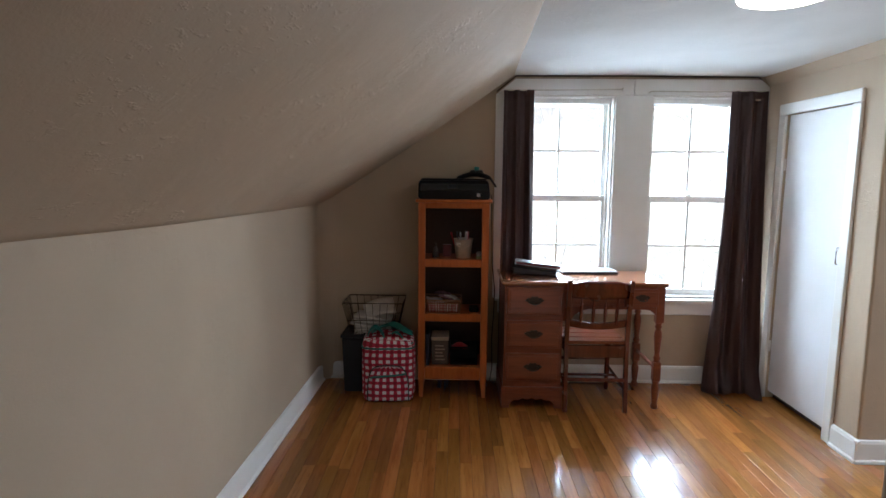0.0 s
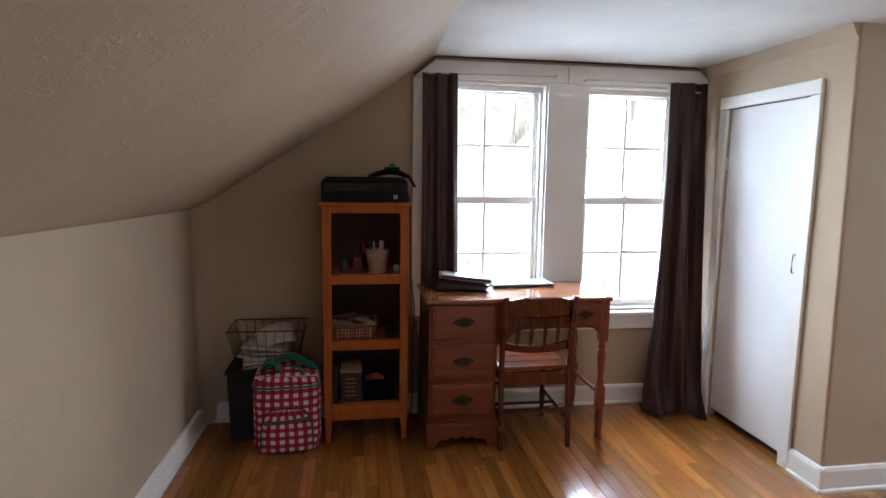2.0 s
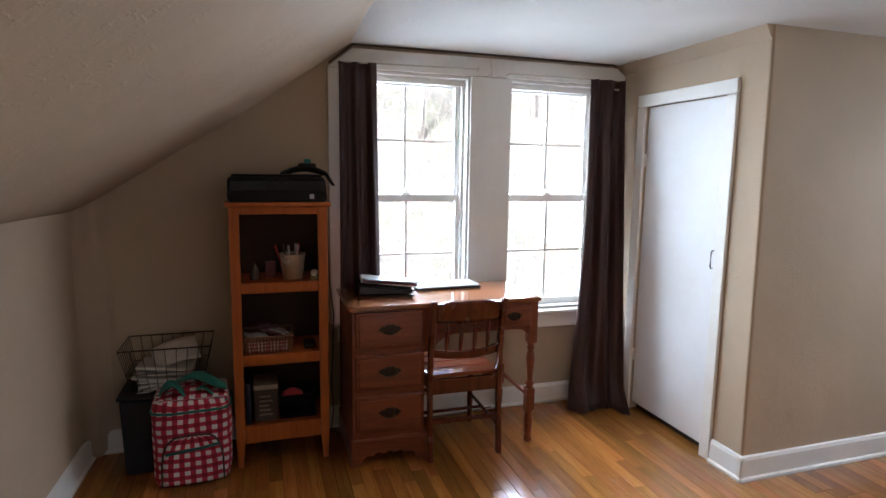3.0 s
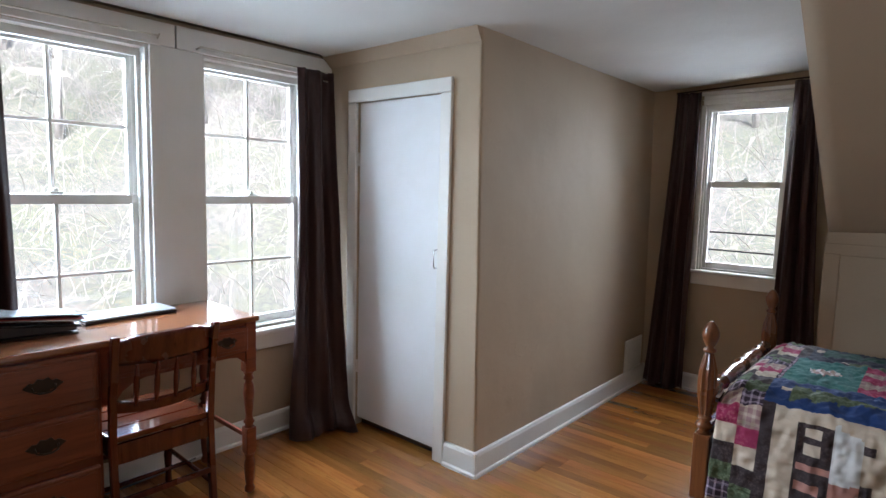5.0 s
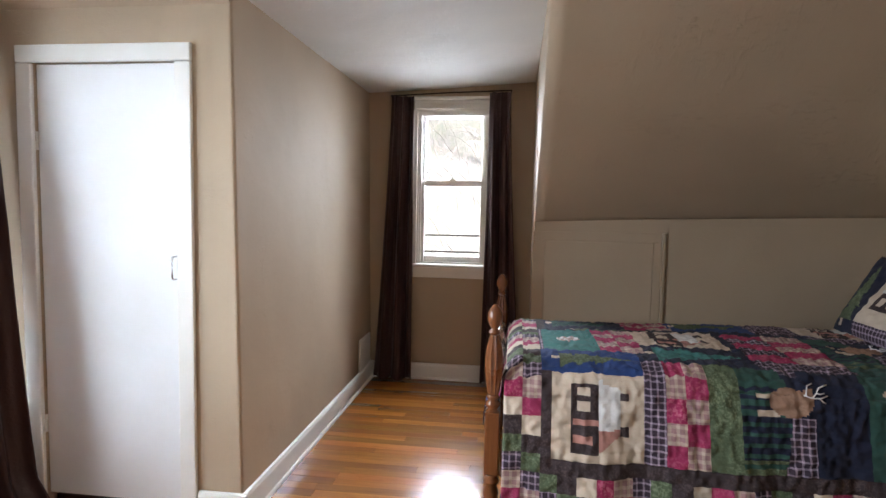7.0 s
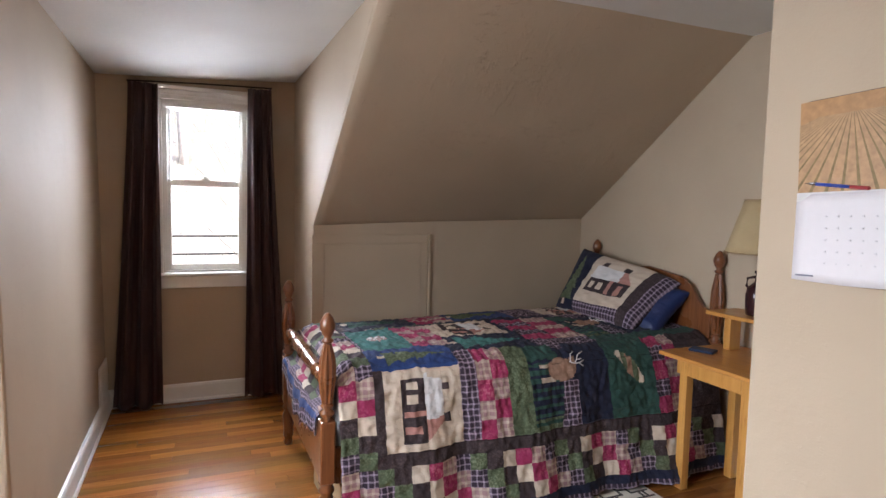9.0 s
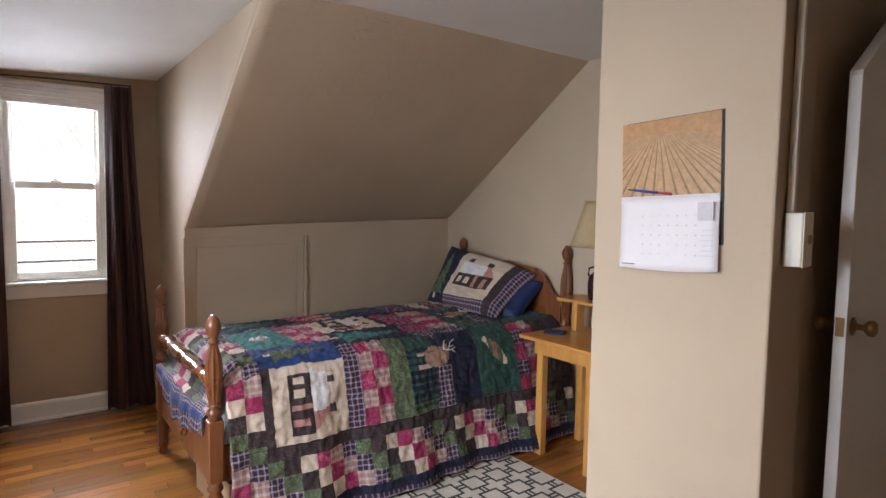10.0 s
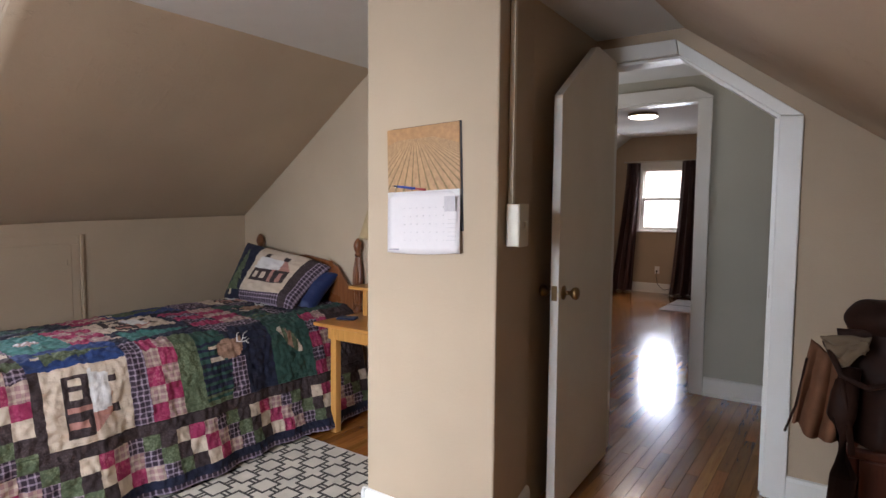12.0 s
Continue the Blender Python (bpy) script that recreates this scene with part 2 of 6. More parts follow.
def prism(outline, a, b, axis="y", bevel=0.0, bm=None):
    """An outline drawn in the plane across an axis, pushed from a to b along it."""
    own = bmesh.new()
    spot = {"x": lambda p, d: (d, p[0], p[1]), "y": lambda p, d: (p[0], d, p[1]), "z": lambda p, d: (p[0], p[1], d)}[axis]
    va, vb = [own.verts.new(spot(p, a)) for p in outline], [own.verts.new(spot(p, b)) for p in outline]
    own.faces.new(va)
    own.faces.new(vb[::-1])
    for i in range(len(outline)):
        j = (i + 1) % len(outline)
        own.faces.new((va[j], va[i], vb[i], vb[j]))
    bmesh.ops.recalc_face_normals(own, faces=own.faces)
    if bevel:
        bmesh.ops.bevel(own, geom=own.edges[:], offset=bevel, segments=2, affect="EDGES", profile=0.5)
    return join(bm, own) if bm is not None else own


def lathe(profile, seg=16, bm=None, m=None, smooth=True):
    """A turned shape round z from (radius, height) pairs."""
    own = bmesh.new()
    rings = []
    for r, z in profile:
        rings.append([own.verts.new((r * math.cos(2 * math.pi * k / seg), r * math.sin(2 * math.pi * k / seg), z)) for k in range(seg)])
    for lo, hi in zip(rings, rings[1:]):
        for k in range(seg):
            f = own.faces.new((lo[k], lo[(k + 1) % seg], hi[(k + 1) % seg], hi[k]))
            f.smooth = smooth
    own.faces.new(rings[0][::-1])
    own.faces.new(rings[-1])
    if m is not None:
        bmesh.ops.transform(own, matrix=m, verts=own.verts)
    return join(bm, own) if bm is not None else own


def tube(points, r, seg=8, bm=None, closed=False):
    """A round rod along a line of points."""
    own = bmesh.new()
    pts = [Vector(p) for p in points]
    n = len(pts)
    rings = []
    for i, p in enumerate(pts):
        a, b = pts[i - 1] if (i or closed) else p, pts[(i + 1) % n] if (i < n - 1 or closed) else p
        q = (b - a).to_track_quat("Z", "Y").to_matrix()
        rr = r[i] if isinstance(r, (list, tuple)) else r
        rings.append([own.verts.new(p + q @ Vector((rr * math.cos(2 * math.pi * k / seg), rr * math.sin(2 * math.pi * k / seg), 0))) for k in range(seg)])
    for i in range(n if closed else n - 1):
        lo, hi = rings[i], rings[(i + 1) % n]
        for k in range(seg):
            own.faces.new((lo[k], lo[(k + 1) % seg], hi[(k + 1) % seg], hi[k])).smooth = True
    if not closed:
        own.faces.new(rings[0][::-1])
        own.faces.new(rings[-1])
    return join(bm, own) if bm is not None else own


def sheet(fn, nu, nv, thick=0.0, bm=None, uv=None, mat_fn=None):
    """A surface from fn(u, v), u and v from 0 to 1, with thickness along its normal."""
    own = bmesh.new()
    grid = [[own.verts.new(fn(i / nu, j / nv)) for j in range(nv + 1)] for i in range(nu + 1)]
    lay = own.loops.layers.uv.new("UVMap") if uv else None
    for i in range(nu):
        for j in range(nv):
            f = own.faces.new((grid[i][j], grid[i + 1][j], grid[i + 1][j + 1], grid[i][j + 1]))
            f.smooth = True
            if mat_fn:
                f.material_index = mat_fn((i + 0.5) / nu, (j + 0.5) / nv)
            if uv:
                for lp, (a, b) in zip(f.loops, ((i, j), (i + 1, j), (i + 1, j + 1), (i, j + 1))):
                    lp[lay].uv = uv(a / nu, b / nv)
    if thick:
        own.normal_update()
        under = [[own.verts.new(p.co - p.normal * thick) for p in row] for row in grid]
        for f, (i, j) in zip(own.faces[:], [(i, j) for i in range(nu) for j in range(nv)]):
            g = own.faces.new((under[i][j + 1], under[i + 1][j + 1], under[i + 1][j], under[i][j]))
            g.smooth, g.material_index = True, f.material_index
        rim = [(i, 0) for i in range(nu)] + [(nu, j) for j in range(nv)] + [(i, nv) for i in range(nu, 0, -1)] + [(0, j) for j in range(nv, 0, -1)]
        for (a, b), (c, d) in zip(rim, rim[1:] + rim[:1]):
            f = own.faces.new((grid[c][d], grid[a][b], under[a][b], under[c][d]))
            f.material_index = grid[a][b].link_faces[0].material_index
    return join(bm, own) if bm is not None else own

# ---- the attic room: plan ----
CEIL = 2.16                                      # highest part; the ceiling drops a little towards the north wall
NORTH, EAST, CLOSET_X, CLOSET_Y = 3.93, 4.08, 2.126, 2.858
CHEEK, KNEE_X, KNEE_Z, ALC_S = 1.742, 3.415, 1.195, -0.10
PIER_W, PIER_E, PIER_N, DOOR_Y = 0.70, 1.30, 0.86, -0.30
SLOPE_E = 2.10                                   # where the bed alcove's slope leaves the ceiling


def west(y):
    """The west knee wall, which runs a little askew."""
    return -0.735 - 0.022 * (NORTH - y)


def ridge(y):
    """Where the west slope leaves the flat ceiling."""
    return 0.52 - 0.033 * (NORTH - y)


def west_z(y):
    return 1.172 + 0.020 * (NORTH - y)


def structure(name, bm, mat, label, category="wall", parent=None):
    return tagged(part(name, bm, mat, parent), label, category, "", "structure")


floor = tagged(new("floor"), "glossy orange oak strip flooring with worn varnish", "floor", "", "structure")
part("subfloor", block(-1.6, 4.4, -7.2, 4.4, -0.2, -0.012), GAP, floor)

# ceilings


CEILING_LINE = [(-9.0, 2.130), (-0.5, 2.130), (0.0, 2.123), (1.0, 2.105), (1.4, 2.095), (1.75, 2.070), (2.4, 2.030), (2.85, 2.006), (9.0, 2.003)]


def ceil_z(y):
    """The ceiling sags from the doorway towards the windows."""
    for (a, za), (b, zb) in zip(CEILING_LINE, CEILING_LINE[1:]):
        if y <= b:
            return za + (zb - za) * (y - a) / (b - a)


def flat_ceiling(u, v):
    x, y = 0.0 + 4.3 * u, -0.42 + 4.52 * v
    return Vector((x, y, ceil_z(y) + 0.006 * noise.noise((x * 1.1, y * 1.1, 9.0))))


structure("ceiling", sheet(flat_ceiling, 40, 40, -0.10), WHITE_CEIL, "white textured plaster ceiling, slightly sagging", "ceiling")
rows = 24


def west_slope(u, v):
    y = -1.74 + u * (4.16 + 1.74)
    a, b = Vector((west(y) - 0.03, y, west_z(y) - 0.02)), Vector((ridge(y) + 0.03, y, ceil_z(max(y, -0.4)) + 0.02 + (0.06 if y < -0.45 else 0)))
    p = a.lerp(b, v)
    p.z += 0.012 * noise.noise((p.x * 1.3, p.y * 0.9, 0.3)) - 0.010 * math.sin(math.pi * v)
    return p


structure("ceiling_slope_west", sheet(west_slope, 60, rows, 0.08), TAN_SLOPE, "tan painted sloping plaster ceiling with trowel marks", "ceiling")


def east_slope(u, v):
    y = -0.16 + u * (CHEEK + 0.16)
    foot = 1.206 - 0.03 * y
    a, b = Vector((SLOPE_E - 0.02, y, foot + 0.954)), Vector((KNEE_X + 0.03, y, foot - 0.021))
    p = a.lerp(b, v)
    p.z += 0.010 * noise.noise((p.x * 1.3, p.y * 1.1, 4.3))
    return p


structure("ceiling_slope_east", sheet(east_slope, 30, 24, 0.06), TAN_SLOPE, "tan painted sloping plaster ceiling over the bed", "ceiling")

# west knee wall
bm = prism([(west(4.1), 4.1), (west(-0.42), -0.42), (west(-0.42) - 0.12, -0.42), (west(4.1) - 0.12, 4.1)], 0.0, 1.30, "z")
structure("wall_west", bm, TAN, "low tan painted knee wall")

# soft plaster fillet in the corner of the knee wall and the gable wall
cx, cy = west(NORTH), NORTH
arc = [(cx + 0.13 * (1 - math.cos(k * math.pi / 16)), cy - 0.13 * (1 - math.sin(k * math.pi / 16))) for k in range(9)]
structure("plaster_corner", prism([(cx - 0.01, cy + 0.01)] + [(p[0] + 0.001, p[1] - 0.001) for p in arc], 0, 1.30, "z"), TAN, "softly rounded tan plaster corner")

# north wall with two window openings
WIN_L, WIN_R, WIN_Z0, WIN_Z1 = (0.50, 1.165), (1.40, 1.99), 0.575, 1.885
bm = block(-1.1, WIN_L[0], NORTH, NORTH + 0.16, 0, 2.2)
block(WIN_L[1], WIN_R[0], NORTH, NORTH + 0.16, 0, 2.2, bm=bm)
block(WIN_R[1], 2.3, NORTH, NORTH + 0.16, 0, 2.2, bm=bm)
for a, b in (WIN_L, WIN_R):
    block(a, b, NORTH, NORTH + 0.16, 0, WIN_Z0, bm=bm)
    block(a, b, NORTH, NORTH + 0.16, WIN_Z1, 2.2, bm=bm)
structure("wall_north", bm, TAN, "tan painted gable wall with two windows")

# closet block: front wall with the door opening, and the long wall of the dormer passage
CD_Y0, CD_Y1, CD_Z = 3.10, 3.694, 1.75
bm = block(CLOSET_X, CLOSET_X + 0.1, CLOSET_Y + 0.1, CD_Y0, 0, CEIL + 0.01)
block(CLOSET_X, CLOSET_X + 0.1, CD_Y1, NORTH, 0, CEIL + 0.01, bm=bm)
block(CLOSET_X, CLOSET_X + 0.1, CD_Y0, CD_Y1, CD_Z, CEIL + 0.01, bm=bm)
structure("wall_closet_front", bm, TAN, "tan painted closet wall round a white door")
bm = block(CLOSET_X, EAST, CLOSET_Y, CLOSET_Y + 0.1, 0, CEIL + 0.01)
own = [e for e in bm.edges if abs(e.verts[0].co.x - CLOSET_X) < 1e-4 and abs(e.verts[1].co.x - CLOSET_X) < 1e-4 and abs(e.verts[0].co.y - CLOSET_Y) < 1e-4 and abs(e.verts[1].co.y - CLOSET_Y) < 1e-4]
bmesh.ops.bevel(bm, geom=own, offset=0.012, segments=3, affect="EDGES", profile=0.5)
for v in bm.verts:
    v.co.y += 0.016 * v.co.z                     # the old wall leans back towards its head
structure("wall_closet_side", bm, TAN, "tan painted plaster wall of the dormer passage")
structure("wall_closet_inside", block(CLOSET_X + 0.1, 3.0, NORTH + 0.002, NORTH + 0.1, 0, 2.2), TAN, "closet end wall behind the door")
# small plaster cove where the closet wall meets the ceiling
structure("plaster_cove", prism([(CLOSET_X + 0.002, 2.04), (CLOSET_X + 0.002, 1.945), (CLOSET_X - 0.012, 1.965), (CLOSET_X - 0.055, 2.04)], CLOSET_Y + 0.036, NORTH, "y"), TAN, "narrow tan plaster cove along the ceiling", "trim")

# dormer end wall with its window opening
EW = (2.050, 2.540, 0.825, 1.893)
bm = block(EAST, EAST + 0.14, CHEEK - 0.3, EW[0], 0, 2.3)
block(EAST, EAST + 0.14, EW[1], CLOSET_Y + 0.3, 0, 2.3, bm=bm)
block(EAST, EAST + 0.14, EW[0], EW[1], 0, EW[2], bm=bm)
block(EAST, EAST + 0.14, EW[0], EW[1], EW[3], 2.3, bm=bm)
structure("wall_east", bm, TAN, "tan painted dormer end wall with a window")

# dormer cheek: the triangle over the bed slope and the wall below
bm = prism([(SLOPE_E - 0.02, 2.135), (SLOPE_E - 0.02, CEIL + 0.03), (EAST, CEIL + 0.03), (EAST, 1.14), (KNEE_X - 0.001, 1.14), (KNEE_X - 0.001, 1.178)], CHEEK - 0.09, CHEEK + 0.002, "y")
block(KNEE_X - 0.001, EAST, CHEEK - 0.09, CHEEK, 0, 1.1399, bm=bm)
structure("wall_dormer_cheek", bm, TAN, "tan painted dormer side wall")

# bed alcove
structure("wall_knee_east", block(KNEE_X, KNEE_X + 0.1, ALC_S - 0.1, CHEEK - 0.09, 0, KNEE_Z + 0.03), TAN, "low tan painted knee wall beside the bed")
structure("wall_alcove_south", block(PIER_E, KNEE_X + 0.2, ALC_S - 0.1, ALC_S, 0, CEIL + 0.02), TAN, "tan painted wall behind the headboard")

# pier beside the doorway
bm = prism([(PIER_W, PIER_N), (PIER_E, PIER_N), (PIER_E, DOOR_Y - 0.12), (0.80, DOOR_Y - 0.12), (0.775, 0.45)], 0, CEIL + 0.01, "z")
own = [e for e in bm.edges if abs(e.verts[0].co.z - e.verts[1].co.z) > 0.5]
bmesh.ops.bevel(bm, geom=own, offset=0.008, segments=2, affect="EDGES", profile=0.5)
structure("wall_pier", bm, TAN, "tan painted chimney pier with a wall calendar")

# door wall, with the clipped doorway
DX0, DX1, DHEAD, DCORNER = -0.03, 0.732, 2.00, 0.395
dlow = 1.684
bm = prism([(west(DOOR_Y) - 0.02, 0), (DX0, 0), (DX0, dlow), (DCORNER, DHEAD), (DX1, DHEAD), (DX1, 0), (0.82, 0), (0.82, CEIL + 0.1), (west(DOOR_Y) - 0.02, CEIL + 0.1)], DOOR_Y - 0.12, DOOR_Y, "y")
structure("wall_south", bm, TAN, "tan painted wall with the doorway to the landing")

# landing
H2Y, H2X0, H2X1, H2Z = -1.68, 0.57, 1.36, 2.04
bm = block(-1.4, H2X0, H2Y - 0.12, H2Y, 0, 2.5)
block(H2X1, 2.9, H2Y - 0.12, H2Y, 0, 2.5, bm=bm)
block(H2X0, H2X1, H2Y - 0.12, H2Y, H2Z, 2.5, bm=bm)
structure("wall_landing", bm, SAGE, "sage grey painted landing wall with a doorway")
structure("wall_landing_west", block(west(-1) - 0.12, west(-1) - 0.02, H2Y, DOOR_Y - 0.12, 0, 1.35), TAN, "low landing wall under the slope")
bm = block(1.9, 2.0, H2Y, -1.40, 0, 2.4)
block(1.9, 2.0, -0.75, DOOR_Y - 0.12, 0, 2.4, bm=bm)
block(1.9, 2.0, -1.40, -0.75, 0, 0.9, bm=bm)
block(1.9, 2.0, -1.40, -0.75, 1.9, 2.4, bm=bm)
structure("wall_landing_east", bm, TAN, "tan landing end wall with an opening")
structure("wall_landing_north", block(PIER_E, 1.95, DOOR_Y - 0.12, DOOR_Y - 0.02, 0, 2.4), TAN, "tan landing wall behind the pier")
structure("ceiling_landing", block(0.3, 2.0, H2Y - 0.02, DOOR_Y - 0.12, 2.20, 2.3), WHITE_CEIL, "white landing ceiling", "ceiling")

# far room across the landing
FAR_Y, FAR_E, FAR_W, FAR_CEIL = -6.70, 2.87, -1.2, 2.44
FW = (1.755, 2.40, 0.975, 1.955)
bm = block(FAR_W, FW[0], FAR_Y - 0.14, FAR_Y, 0, 2.6)
block(FW[1], FAR_E + 0.1, FAR_Y - 0.14, FAR_Y, 0, 2.6, bm=bm)
block(FW[0], FW[1], FAR_Y - 0.14, FAR_Y, 0, FW[2], bm=bm)
block(FW[0], FW[1], FAR_Y - 0.14, FAR_Y, FW[3], 2.6, bm=bm)
structure("wall_far_room_south", bm, TAN, "tan painted far room wall with a window")
structure("wall_far_room_east", block(FAR_E, FAR_E + 0.1, FAR_Y, H2Y, 0, 2.6), TAN, "tan painted far room side wall")
structure("wall_far_room_west", block(FAR_W - 0.1, FAR_W, FAR_Y, H2Y, 0, 2.6), TAN, "tan painted far room side wall")
structure("ceiling_far_room", block(FAR_W, FAR_E, FAR_Y, H2Y - 0.12, FAR_CEIL, FAR_CEIL + 0.1), WHITE_CEIL, "white plaster far room ceiling", "ceiling")
structure("ceiling_slope_far_room", prism([(FAR_E, FAR_CEIL), (FAR_E, FAR_CEIL - 0.22), (FAR_E - 0.3, FAR_CEIL)], FAR_Y, H2Y - 0.12, "y"), WHITE_CEIL, "short white slope along the far room ceiling", "ceiling")
# attic roof over everything
structure("roof_deck", block(-1.7, 4.5, -7.3, 4.3, 2.62, 2.7), plain("roof_deck_board", (0.12, 0.09, 0.06), 0.8), "roof deck over the attic", "roof")
structure("roof_eaves_west", block(-1.7, -1.62, -7.3, 4.3, -0.2, 2.7), TAN, "outer wall of the eaves", "wall")
# outer walls that close the house
SIDING = paint("white_siding_paint", (0.72, 0.71, 0.68), 0.6)
structure("wall_outer_north", block(2.3, 4.45, 4.0, 4.1, -3.2, 2.7), SIDING, "white painted outer wall", "wall")
structure("wall_outer_east", block(4.3, 4.4, -7.2, 1.44, -3.2, 2.7), SIDING, "white painted outer wall", "wall")
structure("wall_storey_below", block(-1.62, 4.3, -7.2, 4.0, -3.2, -0.201), SIDING, "white painted storey below the attic", "wall")

# ---- baseboards ----
def baseboard(a, b, side, height=0.115):
    """A baseboard from a to b in plan, standing out to the given side, with a rounded top and a shoe."""
    a, b = Vector((*a, 0)), Vector((*b, 0))
    d = (b - a).normalized()
    n = Vector((-d.y, d.x, 0)) * side
    prof = [(0.0, 0.0), (0.026, 0.0), (0.025, 0.012), (0.018, 0.020), (0.016, height - 0.018), (0.010, height - 0.004), (0.0, height)]
    bm = bmesh.new()
    ra, rb = ([bm.verts.new(p + n * o + Vector((0, 0, z))) for o, z in prof] for p in (a, b))
    bm.faces.new(ra)
    bm.faces.new(rb[::-1])
    for i in range(len(prof)):
        j = (i + 1) % len(prof)
        bm.faces.new((ra[i], ra[j], rb[j], rb[i]))
    structure("baseboard", bm, TRIM, "white painted wooden baseboard", "baseboard")


baseboard((west(DOOR_Y), DOOR_Y), (west(NORTH), NORTH), -1)
baseboard((west(NORTH), NORTH), (CLOSET_X, NORTH), -1)
baseboard((CLOSET_X, CLOSET_Y - 0.02), (CLOSET_X, 3.035), 1)
baseboard((CLOSET_X - 0.02, CLOSET_Y), (EAST, CLOSET_Y), -1)
baseboard((EAST, CLOSET_Y), (EAST, CHEEK), -1)
baseboard((KNEE_X, CHEEK), (EAST, CHEEK), 1)
baseboard((PIER_E, ALC_S), (KNEE_X, ALC_S), 1)
baseboard((KNEE_X, ALC_S), (KNEE_X, CHEEK), 1)
baseboard((PIER_E, PIER_N + 0.02), (PIER_E, ALC_S), 1)
baseboard((PIER_W - 0.02, PIER_N), (PIER_E + 0.02, PIER_N), 1)
baseboard((0.775, 0.45), (PIER_W, PIER_N + 0.02), 1)
baseboard((west(DOOR_Y), DOOR_Y), (-0.115, DOOR_Y), 1)
baseboard((-0.95, H2Y), (0.485, H2Y), 1, 0.13)
baseboard((FAR_W, FAR_Y), (FAR_E, FAR_Y), 1, 0.15)
baseboard((FAR_E, FAR_Y), (FAR_E, H2Y), 1, 0.15)


# ---- windows ----
def sash(name, parent, w, z0, z1, y, cols, rows, stile=0.035, rail=0.04, depth=0.03):
    """A sash with its muntins and panes, its lower left corner at x = 0."""
    bm = block(0, stile, y, y + depth, z0, z1, 0.003)
    block(w - stile, w, y, y + depth, z0, z1, 0.003, bm=bm)
    block(stile, w - stile, y + 0.001, y + depth - 0.001, z0, z0 + rail, 0.003, bm=bm)
    block(stile, w - stile, y + 0.001, y + depth - 0.001, z1 - rail, z1, 0.003, bm=bm)
    s = part(name, bm, TRIM, parent)
    iw, ih = (w - 2 * stile) / cols, (z1 - z0 - 2 * rail) / rows
    for c in range(1, cols):
        x = stile + c * iw
        part("muntin", block(x - 0.007, x + 0.007, y + 0.006, y + depth - 0.006, z0 + rail, z1 - rail, 0.002), TRIM, s)
    for r in range(1, rows):
        z = z0 + rail + r * ih
        part("muntin", block(stile, w - stile, y + 0.007, y + depth - 0.007, z - 0.007, z + 0.007, 0.002), TRIM, s)
    for c in range(cols):
        for r in range(rows):
            p = part("pane", block(stile + c * iw, stile + (c + 1) * iw, y + 0.014, y + 0.017, z0 + rail + r * ih, z0 + rail + (r + 1) * ih), GLASS, s)
            p.visible_shadow = False
    return s


def window(name, label, m, w, z0, z1, cols, rows, recess, mid=None):
    """A double-hung window in an opening w wide; x across, y outwards from the inner wall face."""
    win = tagged(new(name), label, "window", "", "structure")
    win.matrix_world = m
    bm = block(0, 0.012, 0, 0.155, z0, z1)
    block(w - 0.012, w, 0, 0.155, z0, z1, bm=bm)
    block(0.012, w - 0.012, 0, 0.155, z1 - 0.012, z1, bm=bm)
    block(0.012, w - 0.012, 0.02, 0.155, z0, z0 + 0.012, bm=bm)
    block(0.012, 0.03, recess + 0.03, recess + 0.042, z0, z1, bm=bm)
    block(w - 0.03, w - 0.012, recess + 0.03, recess + 0.042, z0, z1, bm=bm)
    block(0.012, w - 0.012, recess - 0.022, recess - 0.004, z1 - 0.045, z1 - 0.012, bm=bm)
    block(0.012, 0.026, recess - 0.022, recess - 0.004, z0, z1 - 0.045, bm=bm)
    block(w - 0.026, w - 0.012, recess - 0.022, recess - 0.004, z0, z1 - 0.045, bm=bm)
    part("window_frame", bm, TRIM, win)
    mid = mid or (z0 + z1) / 2
    for nm, a, b, y in (("upper_sash", mid - 0.02, z1 - 0.013, recess + 0.034), ("lower_sash", z0 + 0.013, mid + 0.02, recess)):
        s = sash(nm, win, w - 0.026, a, b, y, cols, rows)
        s.location.x = 0.013
    lock = block(w / 2 - 0.025, w / 2 + 0.025, recess - 0.004, recess + 0.03, mid + 0.021, mid + 0.031, 0.003)
    lathe([(0.010, 0), (0.010, 0.012), (0.006, 0.016)], 10, lock, pose(w / 2, recess + 0.014, mid + 0.03))
    part("sash_lock", lock, TRIM, win, "white sash lock")
    return win


W1 = window("window_1", "white double-hung window with divided panes, bare woods outside", pose(WIN_L[0], NORTH, 0), WIN_L[1] - WIN_L[0], WIN_Z0, WIN_Z1, 2, 2, 0.075)
W2 = window("window_2", "white double-hung window with divided panes beside the closet", pose(WIN_R[0], NORTH, 0), WIN_R[1] - WIN_R[0], WIN_Z0, WIN_Z1, 2, 2, 0.075)
W3 = window("window_3", "white one-over-one dormer window", pose(EAST, EW[1], 0, 0, 0, -90), EW[1] - EW[0], EW[2], EW[3], 1, 1, 0.03, 1.387)
W4 = window("window_4", "white one-over-one far room window", pose(FW[1], FAR_Y, 0, 0, 0, 180), FW[1] - FW[0], FW[2], FW[3], 1, 1, 0.03)

